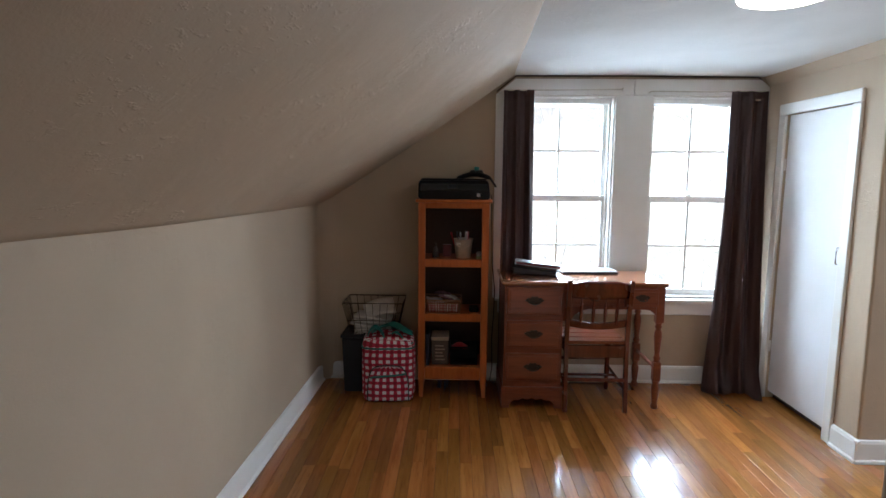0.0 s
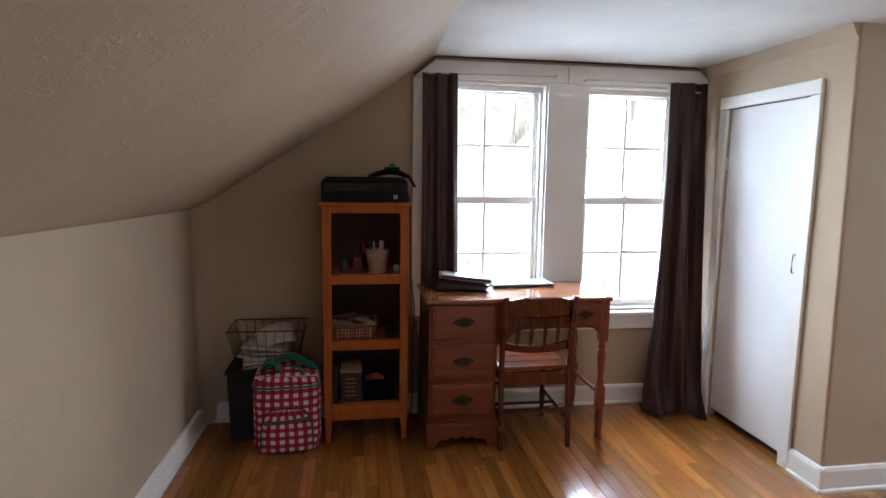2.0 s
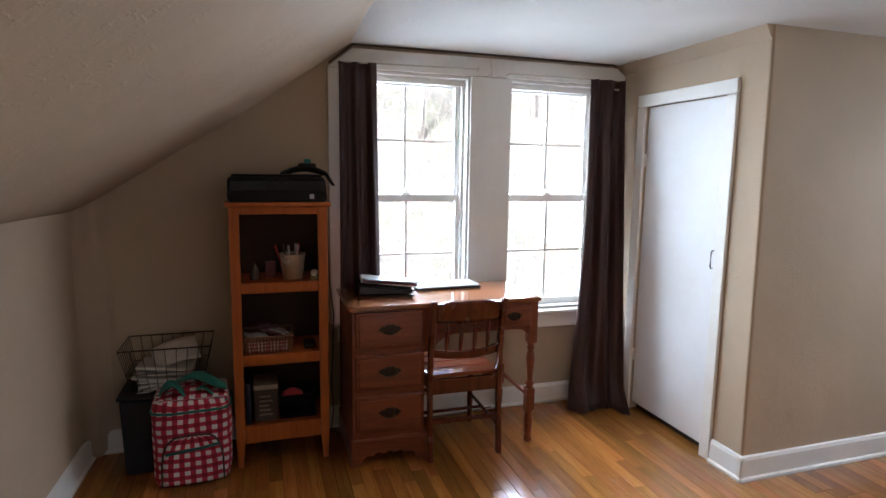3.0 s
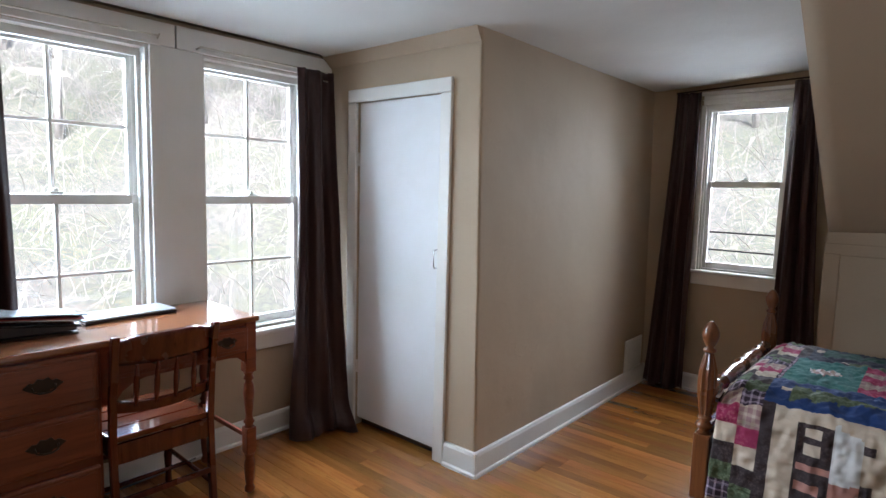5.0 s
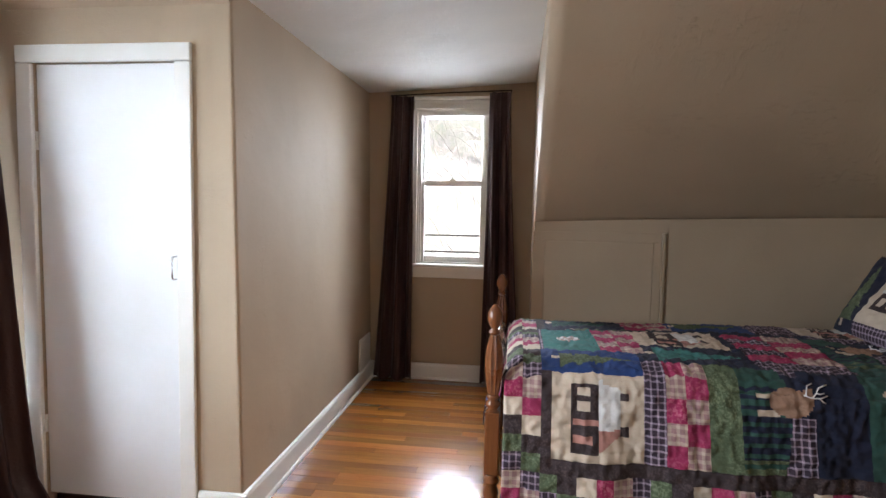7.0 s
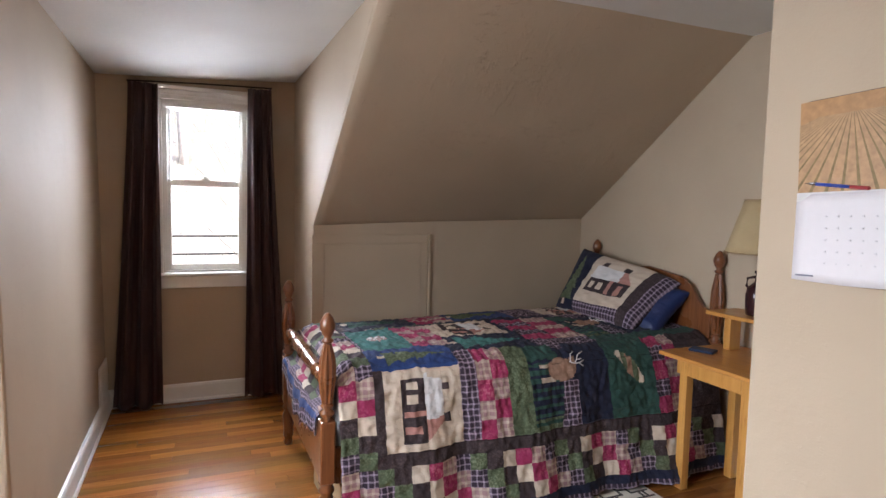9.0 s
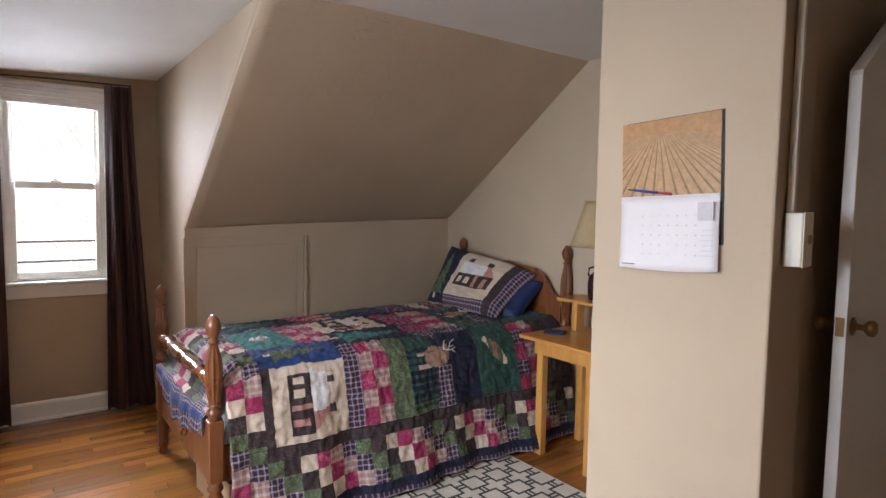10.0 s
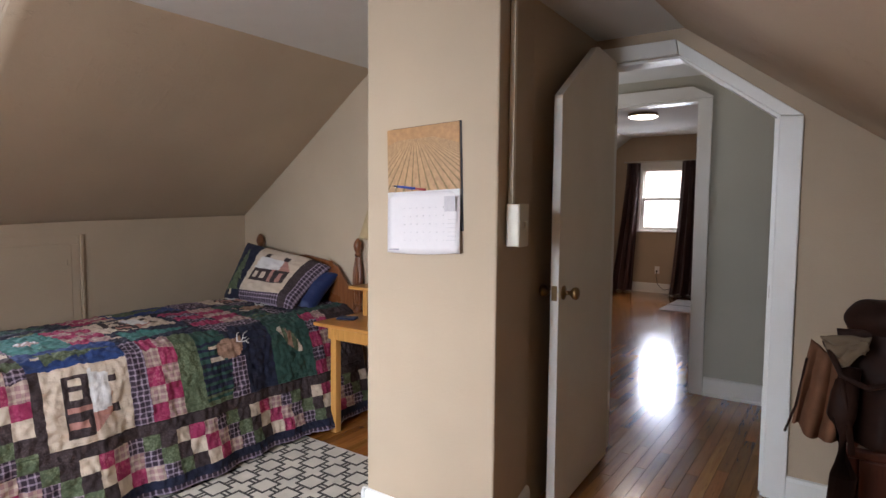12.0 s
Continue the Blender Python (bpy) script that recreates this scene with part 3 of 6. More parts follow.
# white boards round the pair of north windows, their upper corners clipped by the slope
F = NORTH - 0.02
casing = tagged(new("window_trim"), "white painted boards round the pair of windows", "window trim", "", "structure")
part("side_board", prism([(0.405, 0.57), (WIN_L[0], 0.57), (WIN_L[0], 1.885), (0.405, 1.885)], F, NORTH, "y", 0.003), TRIM, casing)
part("middle_board", block(WIN_L[1], WIN_R[0], F, NORTH, 0.57, 1.885, 0.003), TRIM, casing)
part("side_board", block(WIN_R[1], CLOSET_X - 0.004, F, NORTH, 0.57, 1.885, 0.003), TRIM, casing)
part("head_board", prism([(0.405, 1.887), (1.275, 1.887), (1.275, 1.985), (0.53, 1.985)], F, NORTH, "y", 0.003), TRIM, casing)
part("head_board", prism([(1.279, 1.887), (CLOSET_X - 0.004, 1.887), (CLOSET_X - 0.004, 1.94), (2.065, 1.985), (1.279, 1.985)], F - 0.003, NORTH, "y", 0.003), TRIM, casing)
part("stool", block(0.42, CLOSET_X - 0.01, F - 0.025, NORTH + 0.02, 0.552, 0.575, 0.006), TRIM, casing)
part("apron", block(0.44, CLOSET_X - 0.01, F + 0.002, NORTH, 0.468, 0.551, 0.004), TRIM, casing)
part("molding", tube([(0.41, F + 0.004, 1.905), (0.53, F + 0.004, 2.002), (1.3, F + 0.004, 2.004), (2.05, F + 0.004, 2.0), (2.10, F + 0.006, 1.955)], 0.0055, 6), plain("dark_brown_molding", (0.10, 0.07, 0.045), 0.6), casing, "thin dark molding under the ceiling")

FE = EAST - 0.018
case3 = tagged(new("window_trim"), "white painted casing of the dormer window", "window trim", "", "structure")
part("head_board", block(FE, EAST, EW[0] - 0.02, EW[1] + 0.02, EW[3], 1.950, 0.003), TRIM, case3)
part("cap", block(FE - 0.012, EAST, EW[0] - 0.035, EW[1] + 0.035, 1.951, 1.975, 0.005), TRIM, case3)
part("picture_mold", block(FE - 0.005, EAST, EW[0] - 0.025, EW[1] + 0.025, 1.918, 1.926, 0.002), TRIM, case3)
part("side_board", block(FE, EAST, EW[0] - 0.03, EW[0], EW[2], EW[3] - 0.002, 0.003), TRIM, case3)
part("side_board", block(FE, EAST, EW[1], EW[1] + 0.03, EW[2], EW[3] - 0.002, 0.003), TRIM, case3)
part("stool", block(FE - 0.02, EAST + 0.02, EW[0] - 0.04, EW[1] + 0.04, EW[2] - 0.022, EW[2], 0.006), TRIM, case3)
part("apron", block(FE + 0.003, EAST, EW[0] - 0.03, EW[1] + 0.03, 0.728, EW[2] - 0.023, 0.004), TRIM, case3)

FF = FAR_Y + 0.018
case4 = tagged(new("window_trim"), "white painted casing of the far window", "window trim", "", "structure")
part("head_board", block(FW[0] - 0.06, FW[1] + 0.06, FAR_Y, FF, FW[3], FW[3] + 0.09, 0.003), TRIM, case4)
part("side_board", block(FW[0] - 0.06, FW[0], FAR_Y, FF, FW[2], FW[3] - 0.002, 0.003), TRIM, case4)
part("side_board", block(FW[1], FW[1] + 0.06, FAR_Y, FF, FW[2], FW[3] - 0.002, 0.003), TRIM, case4)
part("stool", block(FW[0] - 0.07, FW[1] + 0.07, FAR_Y, FF + 0.02, FW[2] - 0.025, FW[2], 0.005), TRIM, case4)


# ---- curtains and rods ----
def curtain(label, top, bot, z0, z1, folds, depth, face, seed=0, puddle=0.0, group="", flare=1.3):
    """A gathered curtain; top and bot: its two ends in plan at head and hem; face: the side it bulges to."""
    a0, b0, a1, b1 = (Vector((*p, 0)) for p in (*top, *bot))
    n = Vector((*face, 0))
    rnd = random.Random(seed)
    ph = [rnd.uniform(0, 6.28) for _ in range(6)]

    def at(u, v):
        k = (1 - v) ** flare                       # 0 at the head, 1 at the hem
        p = a0.lerp(b0, u).lerp(a1.lerp(b1, u), k)
        amp = depth * (0.35 + 0.65 * min(1, 2.2 * (1 - v) + 0.1))
        wave = math.sin(folds * 6.28 * u + ph[0] + 0.9 * math.sin(3 * v + ph[1])) + 0.28 * math.sin(2.3 * folds * 6.28 * u + ph[2] + 2.0 * v) + 0.5 * noise.noise((u * 5, v * 2.2, seed + 0.5)) + 0.3 * math.sin(0.6 * folds * 6.28 * u + ph[3] - 1.5 * v)
        p = p + n * (amp * 0.5 * (wave + 1.4))
        z = z0 + (z1 - z0) * v
        if puddle and v < 0.07:
            p = p + n * (puddle * (0.07 - v) / 0.07) * (0.6 + 0.4 * math.sin(9 * u + ph[4]))
            z += 0.010 + 0.012 * math.sin(14 * u + ph[5])
        z += 0.006 * noise.noise((u * 7, v * 9, seed))
        return Vector((p.x, p.y, z))

    c = part("curtain", sheet(at, 72, 46, 0.003), CURTAIN)
    return tagged(c, label, "curtain", group)


curtain("dark brown satin curtain gathered beside the window", ((0.45, 3.875), (0.64, 3.875)), ((0.44, 3.87), (0.66, 3.87)), 0.02, 1.908, 2.2, 0.045, (0, -1), 1, 0, "north curtains")
curtain("dark brown satin curtain pooling on the floor", ((1.865, 3.87), (2.085, 3.87)), ((1.775, 3.84), (2.09, 3.73)), 0.006, 1.905, 2.1, 0.062, (-0.25, -0.97), 2, 0.10, "north curtains", 1.9)
curtain("dark brown curtain hanging in the dormer corner", ((4.02, 2.555), (4.02, 2.715)), ((4.03, 2.545), (4.03, 2.82)), 0.006, 1.966, 2.6, 0.045, (-1, 0), 3, 0.02, "dormer curtains")
curtain("dark brown curtain hanging beside the dormer window", ((4.02, 1.905), (4.02, 2.045)), ((4.03, 1.80), (4.03, 2.07)), 0.006, 1.990, 2.6, 0.045, (-1, 0), 4, 0.02, "dormer curtains")
curtain("dark brown curtain by the far window", ((2.40, -6.64), (2.61, -6.64)), ((2.47, -6.62), (2.80, -6.60)), 0.006, 2.03, 3, 0.05, (0, 1), 5, 0.04, "far curtains")
curtain("dark brown curtain by the far window", ((1.52, -6.64), (1.78, -6.64)), ((1.50, -6.62), (1.89, -6.60)), 0.006, 2.04, 3, 0.05, (0, 1), 6, 0.04, "far curtains")


def rod(label, points, r, mat, ends):
    t = thing("curtain_rod", label, "curtain rod", pose(*points[0]))
    o = Vector(points[0])
    part("rod", tube([Vector(p) - o for p in points], r, 8), mat, t)
    for e in ends:
        part("bracket", tube([Vector(q) - o for q in e], r * 1.1, 8), mat, t)


CREAM_METAL = plain("cream_enamelled_metal", (0.62, 0.58, 0.48), 0.4)
rod("thin cream cafe curtain rod on hooks", [(0.46, 3.868, 1.905), (0.8, 3.866, 1.910), (1.185, 3.868, 1.915)], 0.004, CREAM_METAL, [[(1.185, 3.868, 1.915), (1.195, 3.88, 1.925), (1.20, 3.912, 1.915)], [(0.455, 3.868, 1.905), (0.453, 3.912, 1.905)]])
rod("thin cream cafe curtain rod on hooks", [(1.37, 3.868, 1.905), (1.75, 3.866, 1.903), (2.085, 3.868, 1.905)], 0.004, CREAM_METAL, [[(1.37, 3.868, 1.905), (1.367, 3.912, 1.900)], [(2.085, 3.868, 1.905), (2.088, 3.912, 1.905)]])
rod("thin black curtain rod across the dormer", [(4.015, 1.90, 2.004), (4.015, 2.3, 1.992), (4.015, 2.72, 1.972)], 0.005, METAL_DARK, [[(4.015, 1.905, 2.004), (4.082, 1.905, 2.004)], [(4.015, 2.715, 1.972), (4.082, 2.715, 1.972)]])
rod("white curtain rod over the far window", [(1.45, -6.635, 2.045), (2.1, -6.635, 2.045), (2.66, -6.635, 2.045)], 0.009, CREAM_METAL, [[(1.46, -6.635, 2.045), (1.46, -6.702, 2.045)], [(2.65, -6.635, 2.045), (2.65, -6.702, 2.045)]])
cl = tagged(part("curtain_clip", block(1.98, 2.012, 3.800, 3.806, 1.842, 1.852, 0.001), CHROME), "small metal clip pinned to the brown curtain", "clip")

# ---- closet door ----
door1 = tagged(new("door_1"), "plain white flush closet door with a wire pull, closed", "door", "", "structure")
leaf = part("door_leaf", block(CLOSET_X + 0.012, CLOSET_X + 0.046, CD_Y0 + 0.004, CD_Y1 - 0.004, 0.045, CD_Z - 0.005, 0.003), DOOR_WHITE, door1)
part("casing", block(CLOSET_X - 0.018, CLOSET_X, CD_Y1 - 0.005, CD_Y1 + 0.060, 0.0, CD_Z - 0.005, 0.005), TRIM, door1)
part("casing", block(CLOSET_X - 0.018, CLOSET_X, CD_Y0 - 0.06, CD_Y0 + 0.005, 0.0, CD_Z - 0.005, 0.005), TRIM, door1)
part("casing", block(CLOSET_X - 0.019, CLOSET_X, CD_Y0 - 0.06, CD_Y1 + 0.060, CD_Z - 0.003, CD_Z + 0.062, 0.005), TRIM, door1)
part("threshold", block(CLOSET_X + 0.05, CLOSET_X + 0.09, CD_Y0, CD_Y1, 0.0, 0.02), GAP, door1)
part("handle", tube([(CLOSET_X + 0.012, 3.126, 1.023), (CLOSET_X - 0.010, 3.126, 1.021), (CLOSET_X - 0.014, 3.126, 1.012), (CLOSET_X - 0.014, 3.126, 0.946), (CLOSET_X - 0.010, 3.126, 0.937), (CLOSET_X + 0.012, 3.126, 0.935)], 0.004, 8), CHROME, leaf, "bent wire pull handle")
for z in (0.30, 1.42):
    part("hinge", lathe([(0.005, 0), (0.005, 0.07)], 8, None, pose(CLOSET_X + 0.004, CD_Y1 - 0.006, z)), TRIM, leaf)

# ---- door to the landing, standing open against the pier ----
door2 = tagged(new("door_2"), "cream painted flush door with a clipped corner, standing open", "door", "", "structure")
door2.matrix_world = pose(0.687, DOOR_Y + 0.012, 0, 0, 0, 92.6)
lw = 0.722
leaf = part("door_leaf", prism([(0, 0.012), (lw, 0.012), (lw, 1.726), (0.290, 2.012), (0, 2.006)], -0.036, 0, "y", 0.002), [CREAM_DOOR], door2)
part("door_edge", block(lw, lw + 0.003, -0.035, -0.001, 0.012, 1.712, 0.001), TRIM, door2, "white painted door edge")
part("latch_plate", block(lw + 0.003, lw + 0.005, -0.030, -0.006, 0.905, 0.965, 0.0005), BRASS, door2)
for s, y0 in ((1, 0.0), (-1, -0.036)):
    m = pose(lw - 0.052, y0, 0.934, -90 * s)
    k = lathe([(0.0, 0), (0.030, 0.0), (0.030, 0.004), (0.020, 0.008), (0.010, 0.012), (0.009, 0.028), (0.016, 0.034), (0.025, 0.044), (0.027, 0.054), (0.022, 0.063), (0.010, 0.067), (0.0, 0.067)], 20, None, m)
    part("door_knob", k, BRASS, door2, "aged brass door knob")
for z in (0.25, 1.70):
    part("hinge", lathe([(0.006, 0), (0.006, 0.09)], 8, None, pose(-0.004, 0.004, z)), TRIM, door2)

frame2 = tagged(new("door_trim"), "white painted casing of the clipped doorway", "door trim", "", "structure")
part("casing", prism([(-0.115, 0), (DX0 + 0.004, 0), (DX0 + 0.004, dlow), (-0.115, 1.676)], DOOR_Y, DOOR_Y + 0.018, "y", 0.004), TRIM, frame2)
part("casing", prism([(-0.115, 1.679), (DX0 + 0.004, dlow + 0.003), (DCORNER, DHEAD), (DCORNER + 0.012, 2.070)], DOOR_Y, DOOR_Y + 0.017, "y", 0.003), TRIM, frame2)
part("casing", prism([(DCORNER + 0.003, DHEAD + 0.001), (DX1 + 0.06, DHEAD + 0.001), (DX1 + 0.06, 2.076), (DCORNER + 0.015, 2.073)], DOOR_Y, DOOR_Y + 0.019, "y", 0.003), TRIM, frame2)
part("jamb", prism([(DX0, 0), (DX0 + 0.014, 0), (DX0 + 0.014, dlow - 0.006), (DCORNER, DHEAD - 0.014), (DX1 - 0.0, DHEAD - 0.014), (DX1, DHEAD - 0.001), (DCORNER, DHEAD - 0.001), (DX0, dlow)], DOOR_Y - 0.12, DOOR_Y - 0.001, "y"), TRIM, frame2)
part("door_stop", block(DX0 + 0.014, DX0 + 0.026, DOOR_Y - 0.075, DOOR_Y - 0.04, 0, 1.68), TRIM, frame2)
part("strike_plate", block(DX0 + 0.0141, DX0 + 0.016, DOOR_Y - 0.034, DOOR_Y - 0.006, 0.89, 0.95, 0.0005), BRASS, frame2)
part("jamb", block(DX1 - 0.012, DX1, DOOR_Y - 0.12, DOOR_Y - 0.001, 0, DHEAD - 0.015), TRIM, frame2)

frame3 = tagged(new("door_trim"), "white painted casing of the far room doorway", "door trim", "", "structure")
part("casing", block(H2X0 - 0.08, H2X0, H2Y, H2Y + 0.018, 0, H2Z - 0.002, 0.004), TRIM, frame3)
part("casing", block(H2X1, H2X1 + 0.08, H2Y, H2Y + 0.018, 0, H2Z - 0.002, 0.004), TRIM, frame3)
part("casing", prism([(H2X0 - 0.08, H2Z), (H2X1 + 0.08, H2Z), (H2X1 + 0.08, H2Z + 0.085), (H2X0 + 0.05, H2Z + 0.085), (H2X0 - 0.08, H2Z + 0.01)], H2Y, H2Y + 0.019, "y", 0.003), TRIM, frame3)
bm = block(H2X0, H2X0 + 0.015, H2Y - 0.12, H2Y - 0.001, 0, H2Z)
block(H2X1 - 0.015, H2X1, H2Y - 0.12, H2Y - 0.001, 0, H2Z, bm=bm)
block(H2X0 + 0.015, H2X1 - 0.015, H2Y - 0.12, H2Y - 0.001, H2Z - 0.015, H2Z, bm=bm)
part("jamb", bm, TRIM, frame3)

# ---- access panel in the knee wall ----
hatch = tagged(new("wall_hatch"), "tan painted access panel in the knee wall", "access panel", "", "structure")
part("panel", block(KNEE_X - 0.009, KNEE_X, 1.09, 1.682, 0.12, 1.045, 0.002), TAN, hatch)
part("edge_strip", block(KNEE_X - 0.018, KNEE_X, 1.025, 1.043, 0.12, 1.105, 0.003), TAN, hatch)
part("edge_strip", block(KNEE_X - 0.006, KNEE_X, 1.045, 1.088, 0.12, 1.05, 0.002), TAN, hatch)
part("edge_strip", block(KNEE_X - 0.006, KNEE_X, 1.686, 1.75, 0.12, 1.05, 0.002), TAN, hatch)
part("edge_strip", block(KNEE_X - 0.006, KNEE_X, 1.045, 1.75, 1.052, 1.10, 0.002), TAN, hatch)
part("latch", block(KNEE_X - 0.014, KNEE_X - 0.006, 1.10, 1.112, 0.93, 0.965, 0.002), TAN, hatch)

# ---- desk ----
def batwing_pull(parent, x, y, z, s=1.0):
    """A pierced back plate with a hanging bail."""
    out = [(0.045, 0.002), (0.030, 0.014), (0.020, 0.012), (0.012, 0.022), (0.0, 0.018), (-0.012, 0.022), (-0.020, 0.012), (-0.030, 0.014), (-0.045, 0.002), (-0.028, -0.010), (-0.016, -0.010), (-0.008, -0.020), (0.008, -0.020), (0.016, -0.010), (0.028, -0.010)]
    p = part("pull", prism([(x + a * s, z + b * s) for a, b in out], y - 0.003, y + 0.001, "y"), METAL_DARK, parent, "dark bronze batwing pull")
    bail = [(x - 0.026 * s, y - 0.006, z + 0.004), (x - 0.024 * s, y - 0.016, z - 0.010), (x - 0.010 * s, y - 0.019, z - 0.017), (x + 0.010 * s, y - 0.019, z - 0.017), (x + 0.024 * s, y - 0.016, z - 0.010), (x + 0.026 * s, y - 0.006, z + 0.004)]
    part("bail", tube(bail, 0.003, 6), METAL_DARK, p)


def drawer(parent, x0, x1, y, z0, z1, pull=True):
    bm = block(x0, x1, y - 0.016, y + 0.010, z0, z1, 0.008, 3)
    block(x0 + 0.016, x1 - 0.016, y - 0.020, y - 0.01, z0 + 0.016, z1 - 0.016, 0.003, bm=bm)
    d = part("drawer", bm, DESK_WOOD, parent)
    if pull:
        batwing_pull(d, (x0 + x1) / 2, y - 0.020, (z0 + z1) / 2 + 0.004, 1.25 if z1 - z0 > 0.13 else 1.0)


LEG = [(0.012, 0), (0.018, 0.006), (0.019, 0.02), (0.013, 0.035), (0.016, 0.05), (0.019, 0.09), (0.020, 0.13), (0.014, 0.155), (0.019, 0.165), (0.019, 0.175)]
LEG_UP = [(0.019, 0.29), (0.014, 0.30), (0.021, 0.312), (0.014, 0.326), (0.013, 0.34), (0.017, 0.39), (0.021, 0.44), (0.018, 0.475), (0.012, 0.49), (0.020, 0.50), (0.014, 0.515), (0.021, 0.53)]

desk = thing("desk", "reddish-brown maple desk with drawers and turned legs", "desk", pose(0.44, 3.47, 0))
DW, DD, DH = 0.945, 0.425, 0.766
part("desktop", block(-0.008, DW + 0.006, -0.024, DD + 0.004, DH - 0.022, DH, 0.007, 3), wood("maple_stained_desk_top", (0.30, 0.115, 0.045), (0.19, 0.062, 0.022), "x", 0.16, 0.6), desk)
part("pedestal", block(0.008, 0.352, -0.006, DD - 0.01, 0.11, DH - 0.023, 0.003), DESK_WOOD, desk)
bm = prism([(0.0, 0.0), (0.045, 0.0), (0.052, 0.03), (0.075, 0.05), (0.10, 0.045), (0.125, 0.062), (0.155, 0.05), (0.18, 0.066), (0.205, 0.05), (0.235, 0.062), (0.26, 0.045), (0.285, 0.05), (0.308, 0.03), (0.315, 0.0), (0.36, 0.0), (0.36, 0.125), (0.0, 0.125)], -0.022, -0.004, "y", 0.002)
block(0.0, 0.014, -0.004, DD - 0.005, 0, 0.12, 0.002, bm=bm)
block(0.346, 0.36, -0.004, DD - 0.005, 0, 0.12, 0.002, bm=bm)
block(-0.004, 0.364, -0.026, 0.02, 0.112, 0.130, 0.005, bm=bm)
part("plinth", bm, DESK_WOOD, desk)
for z0, z1 in ((0.168, 0.335), (0.367, 0.535), (0.566, 0.735)):
    drawer(desk, 0.020, 0.340, -0.008, z0, z1)
part("apron", prism([(0.352, 0.742), (DW - 0.004, 0.742), (DW - 0.004, 0.545), (DW - 0.045, 0.545), (DW - 0.055, 0.575), (DW - 0.085, 0.600), (DW - 0.12, 0.605), (0.50, 0.605), (0.46, 0.595), (0.42, 0.57), (0.40, 0.54), (0.352, 0.53)], -0.006, 0.012, "y", 0.002), DESK_WOOD, desk)
drawer(desk, 0.375, 0.675, -0.006, 0.622, 0.728)
drawer(desk, 0.705, DW - 0.045, -0.006, 0.622, 0.728)
part("side_apron", block(DW - 0.022, DW - 0.004, 0.03, DD - 0.01, 0.60, 0.742, 0.002), DESK_WOOD, desk)
for y in (0.006, DD - 0.035):
    bm = lathe([(r * 1.12, z) for r, z in LEG], 14, None, pose(DW - 0.03, y, 0))
    block(DW - 0.052, DW - 0.008, y - 0.022, y + 0.022, 0.175, 0.29, 0.004, bm=bm)
    lathe([(r * 1.12, z) for r, z in LEG_UP], 14, bm, pose(DW - 0.03, y, 0))
    block(DW - 0.053, DW - 0.007, y - 0.023, y + 0.023, 0.53, 0.743, 0.003, bm=bm)
    part("leg", bm, DESK_WOOD, desk)
part("stretcher", block(DW - 0.038, DW - 0.022, 0.044, DD - 0.057, 0.235, 0.255, 0.004), DESK_WOOD, desk)

# ---- chair, tucked under the desk ----
chair = thing("desk_chair", "dark cherry wooden side chair with spindle back", "chair", pose(0.985, 3.60, 0, 0, 0, 0))
SW = 0.175
seat_bm = bmesh.new()
for k in range(4):
    block(-SW - 0.005, SW + 0.005, -0.165 + k * 0.092, -0.165 + k * 0.092 + 0.090, 0.425, 0.447, 0.005, bm=seat_bm)
part("seat", seat_bm, wood("chair_seat_varnish", (0.20, 0.05, 0.022), (0.12, 0.028, 0.012), "x", 0.12, 0.9), chair, "slatted glossy seat")
part("seat_rail", block(-SW + 0.01, SW - 0.01, -0.178, -0.160, 0.345, 0.424, 0.004), CHAIR_WOOD, chair)
part("seat_rail", block(-SW, -SW + 0.018, -0.16, 0.19, 0.36, 0.424, 0.004), CHAIR_WOOD, chair)
part("seat_rail", block(SW - 0.018, SW, -0.16, 0.19, 0.36, 0.424, 0.004), CHAIR_WOOD, chair)
part("seat_rail", block(-SW + 0.018, SW - 0.018, 0.18, 0.197, 0.36, 0.424, 0.004), CHAIR_WOOD, chair)
for s in (-1, 1):
    pts = [(-0.195, 0.0), (-0.180, 0.20), (-0.170, 0.42), (-0.185, 0.62), (-0.225, 0.842)]
    bm = bmesh.new()
    prof_f, prof_b = [(y - 0.013, z) for y, z in pts], [(y + 0.013, z) for y, z in pts[::-1]]
    prism(prof_f + prof_b, s * SW - 0.012, s * SW + 0.012, "x", 0.003, bm)
    part("back_post", bm, CHAIR_WOOD, chair)
    part("front_leg", lathe([(0.011, 0), (0.014, 0.02), (0.012, 0.05), (0.017, 0.14), (0.014, 0.20), (0.018, 0.24), (0.017, 0.424)], 12, None, pose(s * (SW - 0.012), 0.185, 0)), CHAIR_WOOD, chair)
    part("stretcher", tube([(s * (SW - 0.006), -0.178, 0.155), (s * (SW - 0.01), 0.18, 0.17)], 0.009, 8), CHAIR_WOOD, chair)
part("stretcher", block(-SW + 0.01, SW - 0.01, -0.192, -0.178, 0.195, 0.218, 0.004), CHAIR_WOOD, chair)
part("stretcher", tube([(-SW + 0.012, 0.185, 0.22), (SW - 0.012, 0.185, 0.22)], 0.010, 8), CHAIR_WOOD, chair)
part("stretcher", tube([(-SW + 0.006, 0.02, 0.163), (SW - 0.006, 0.02, 0.163)], 0.009, 8), CHAIR_WOOD, chair)


def crest(z_of_top, z_of_bot, y_of):
    def f(u, v):
        x = (2 * u - 1) * (SW - 0.010)
        bow = 0.018 * (1 - (2 * u - 1) ** 2)
        t, b = z_of_top(2 * u - 1), z_of_bot(2 * u - 1)
        z = b + (t - b) * v
        return Vector((x, y_of(z) - bow, z))
    return sheet(f, 24, 6, 0.016)


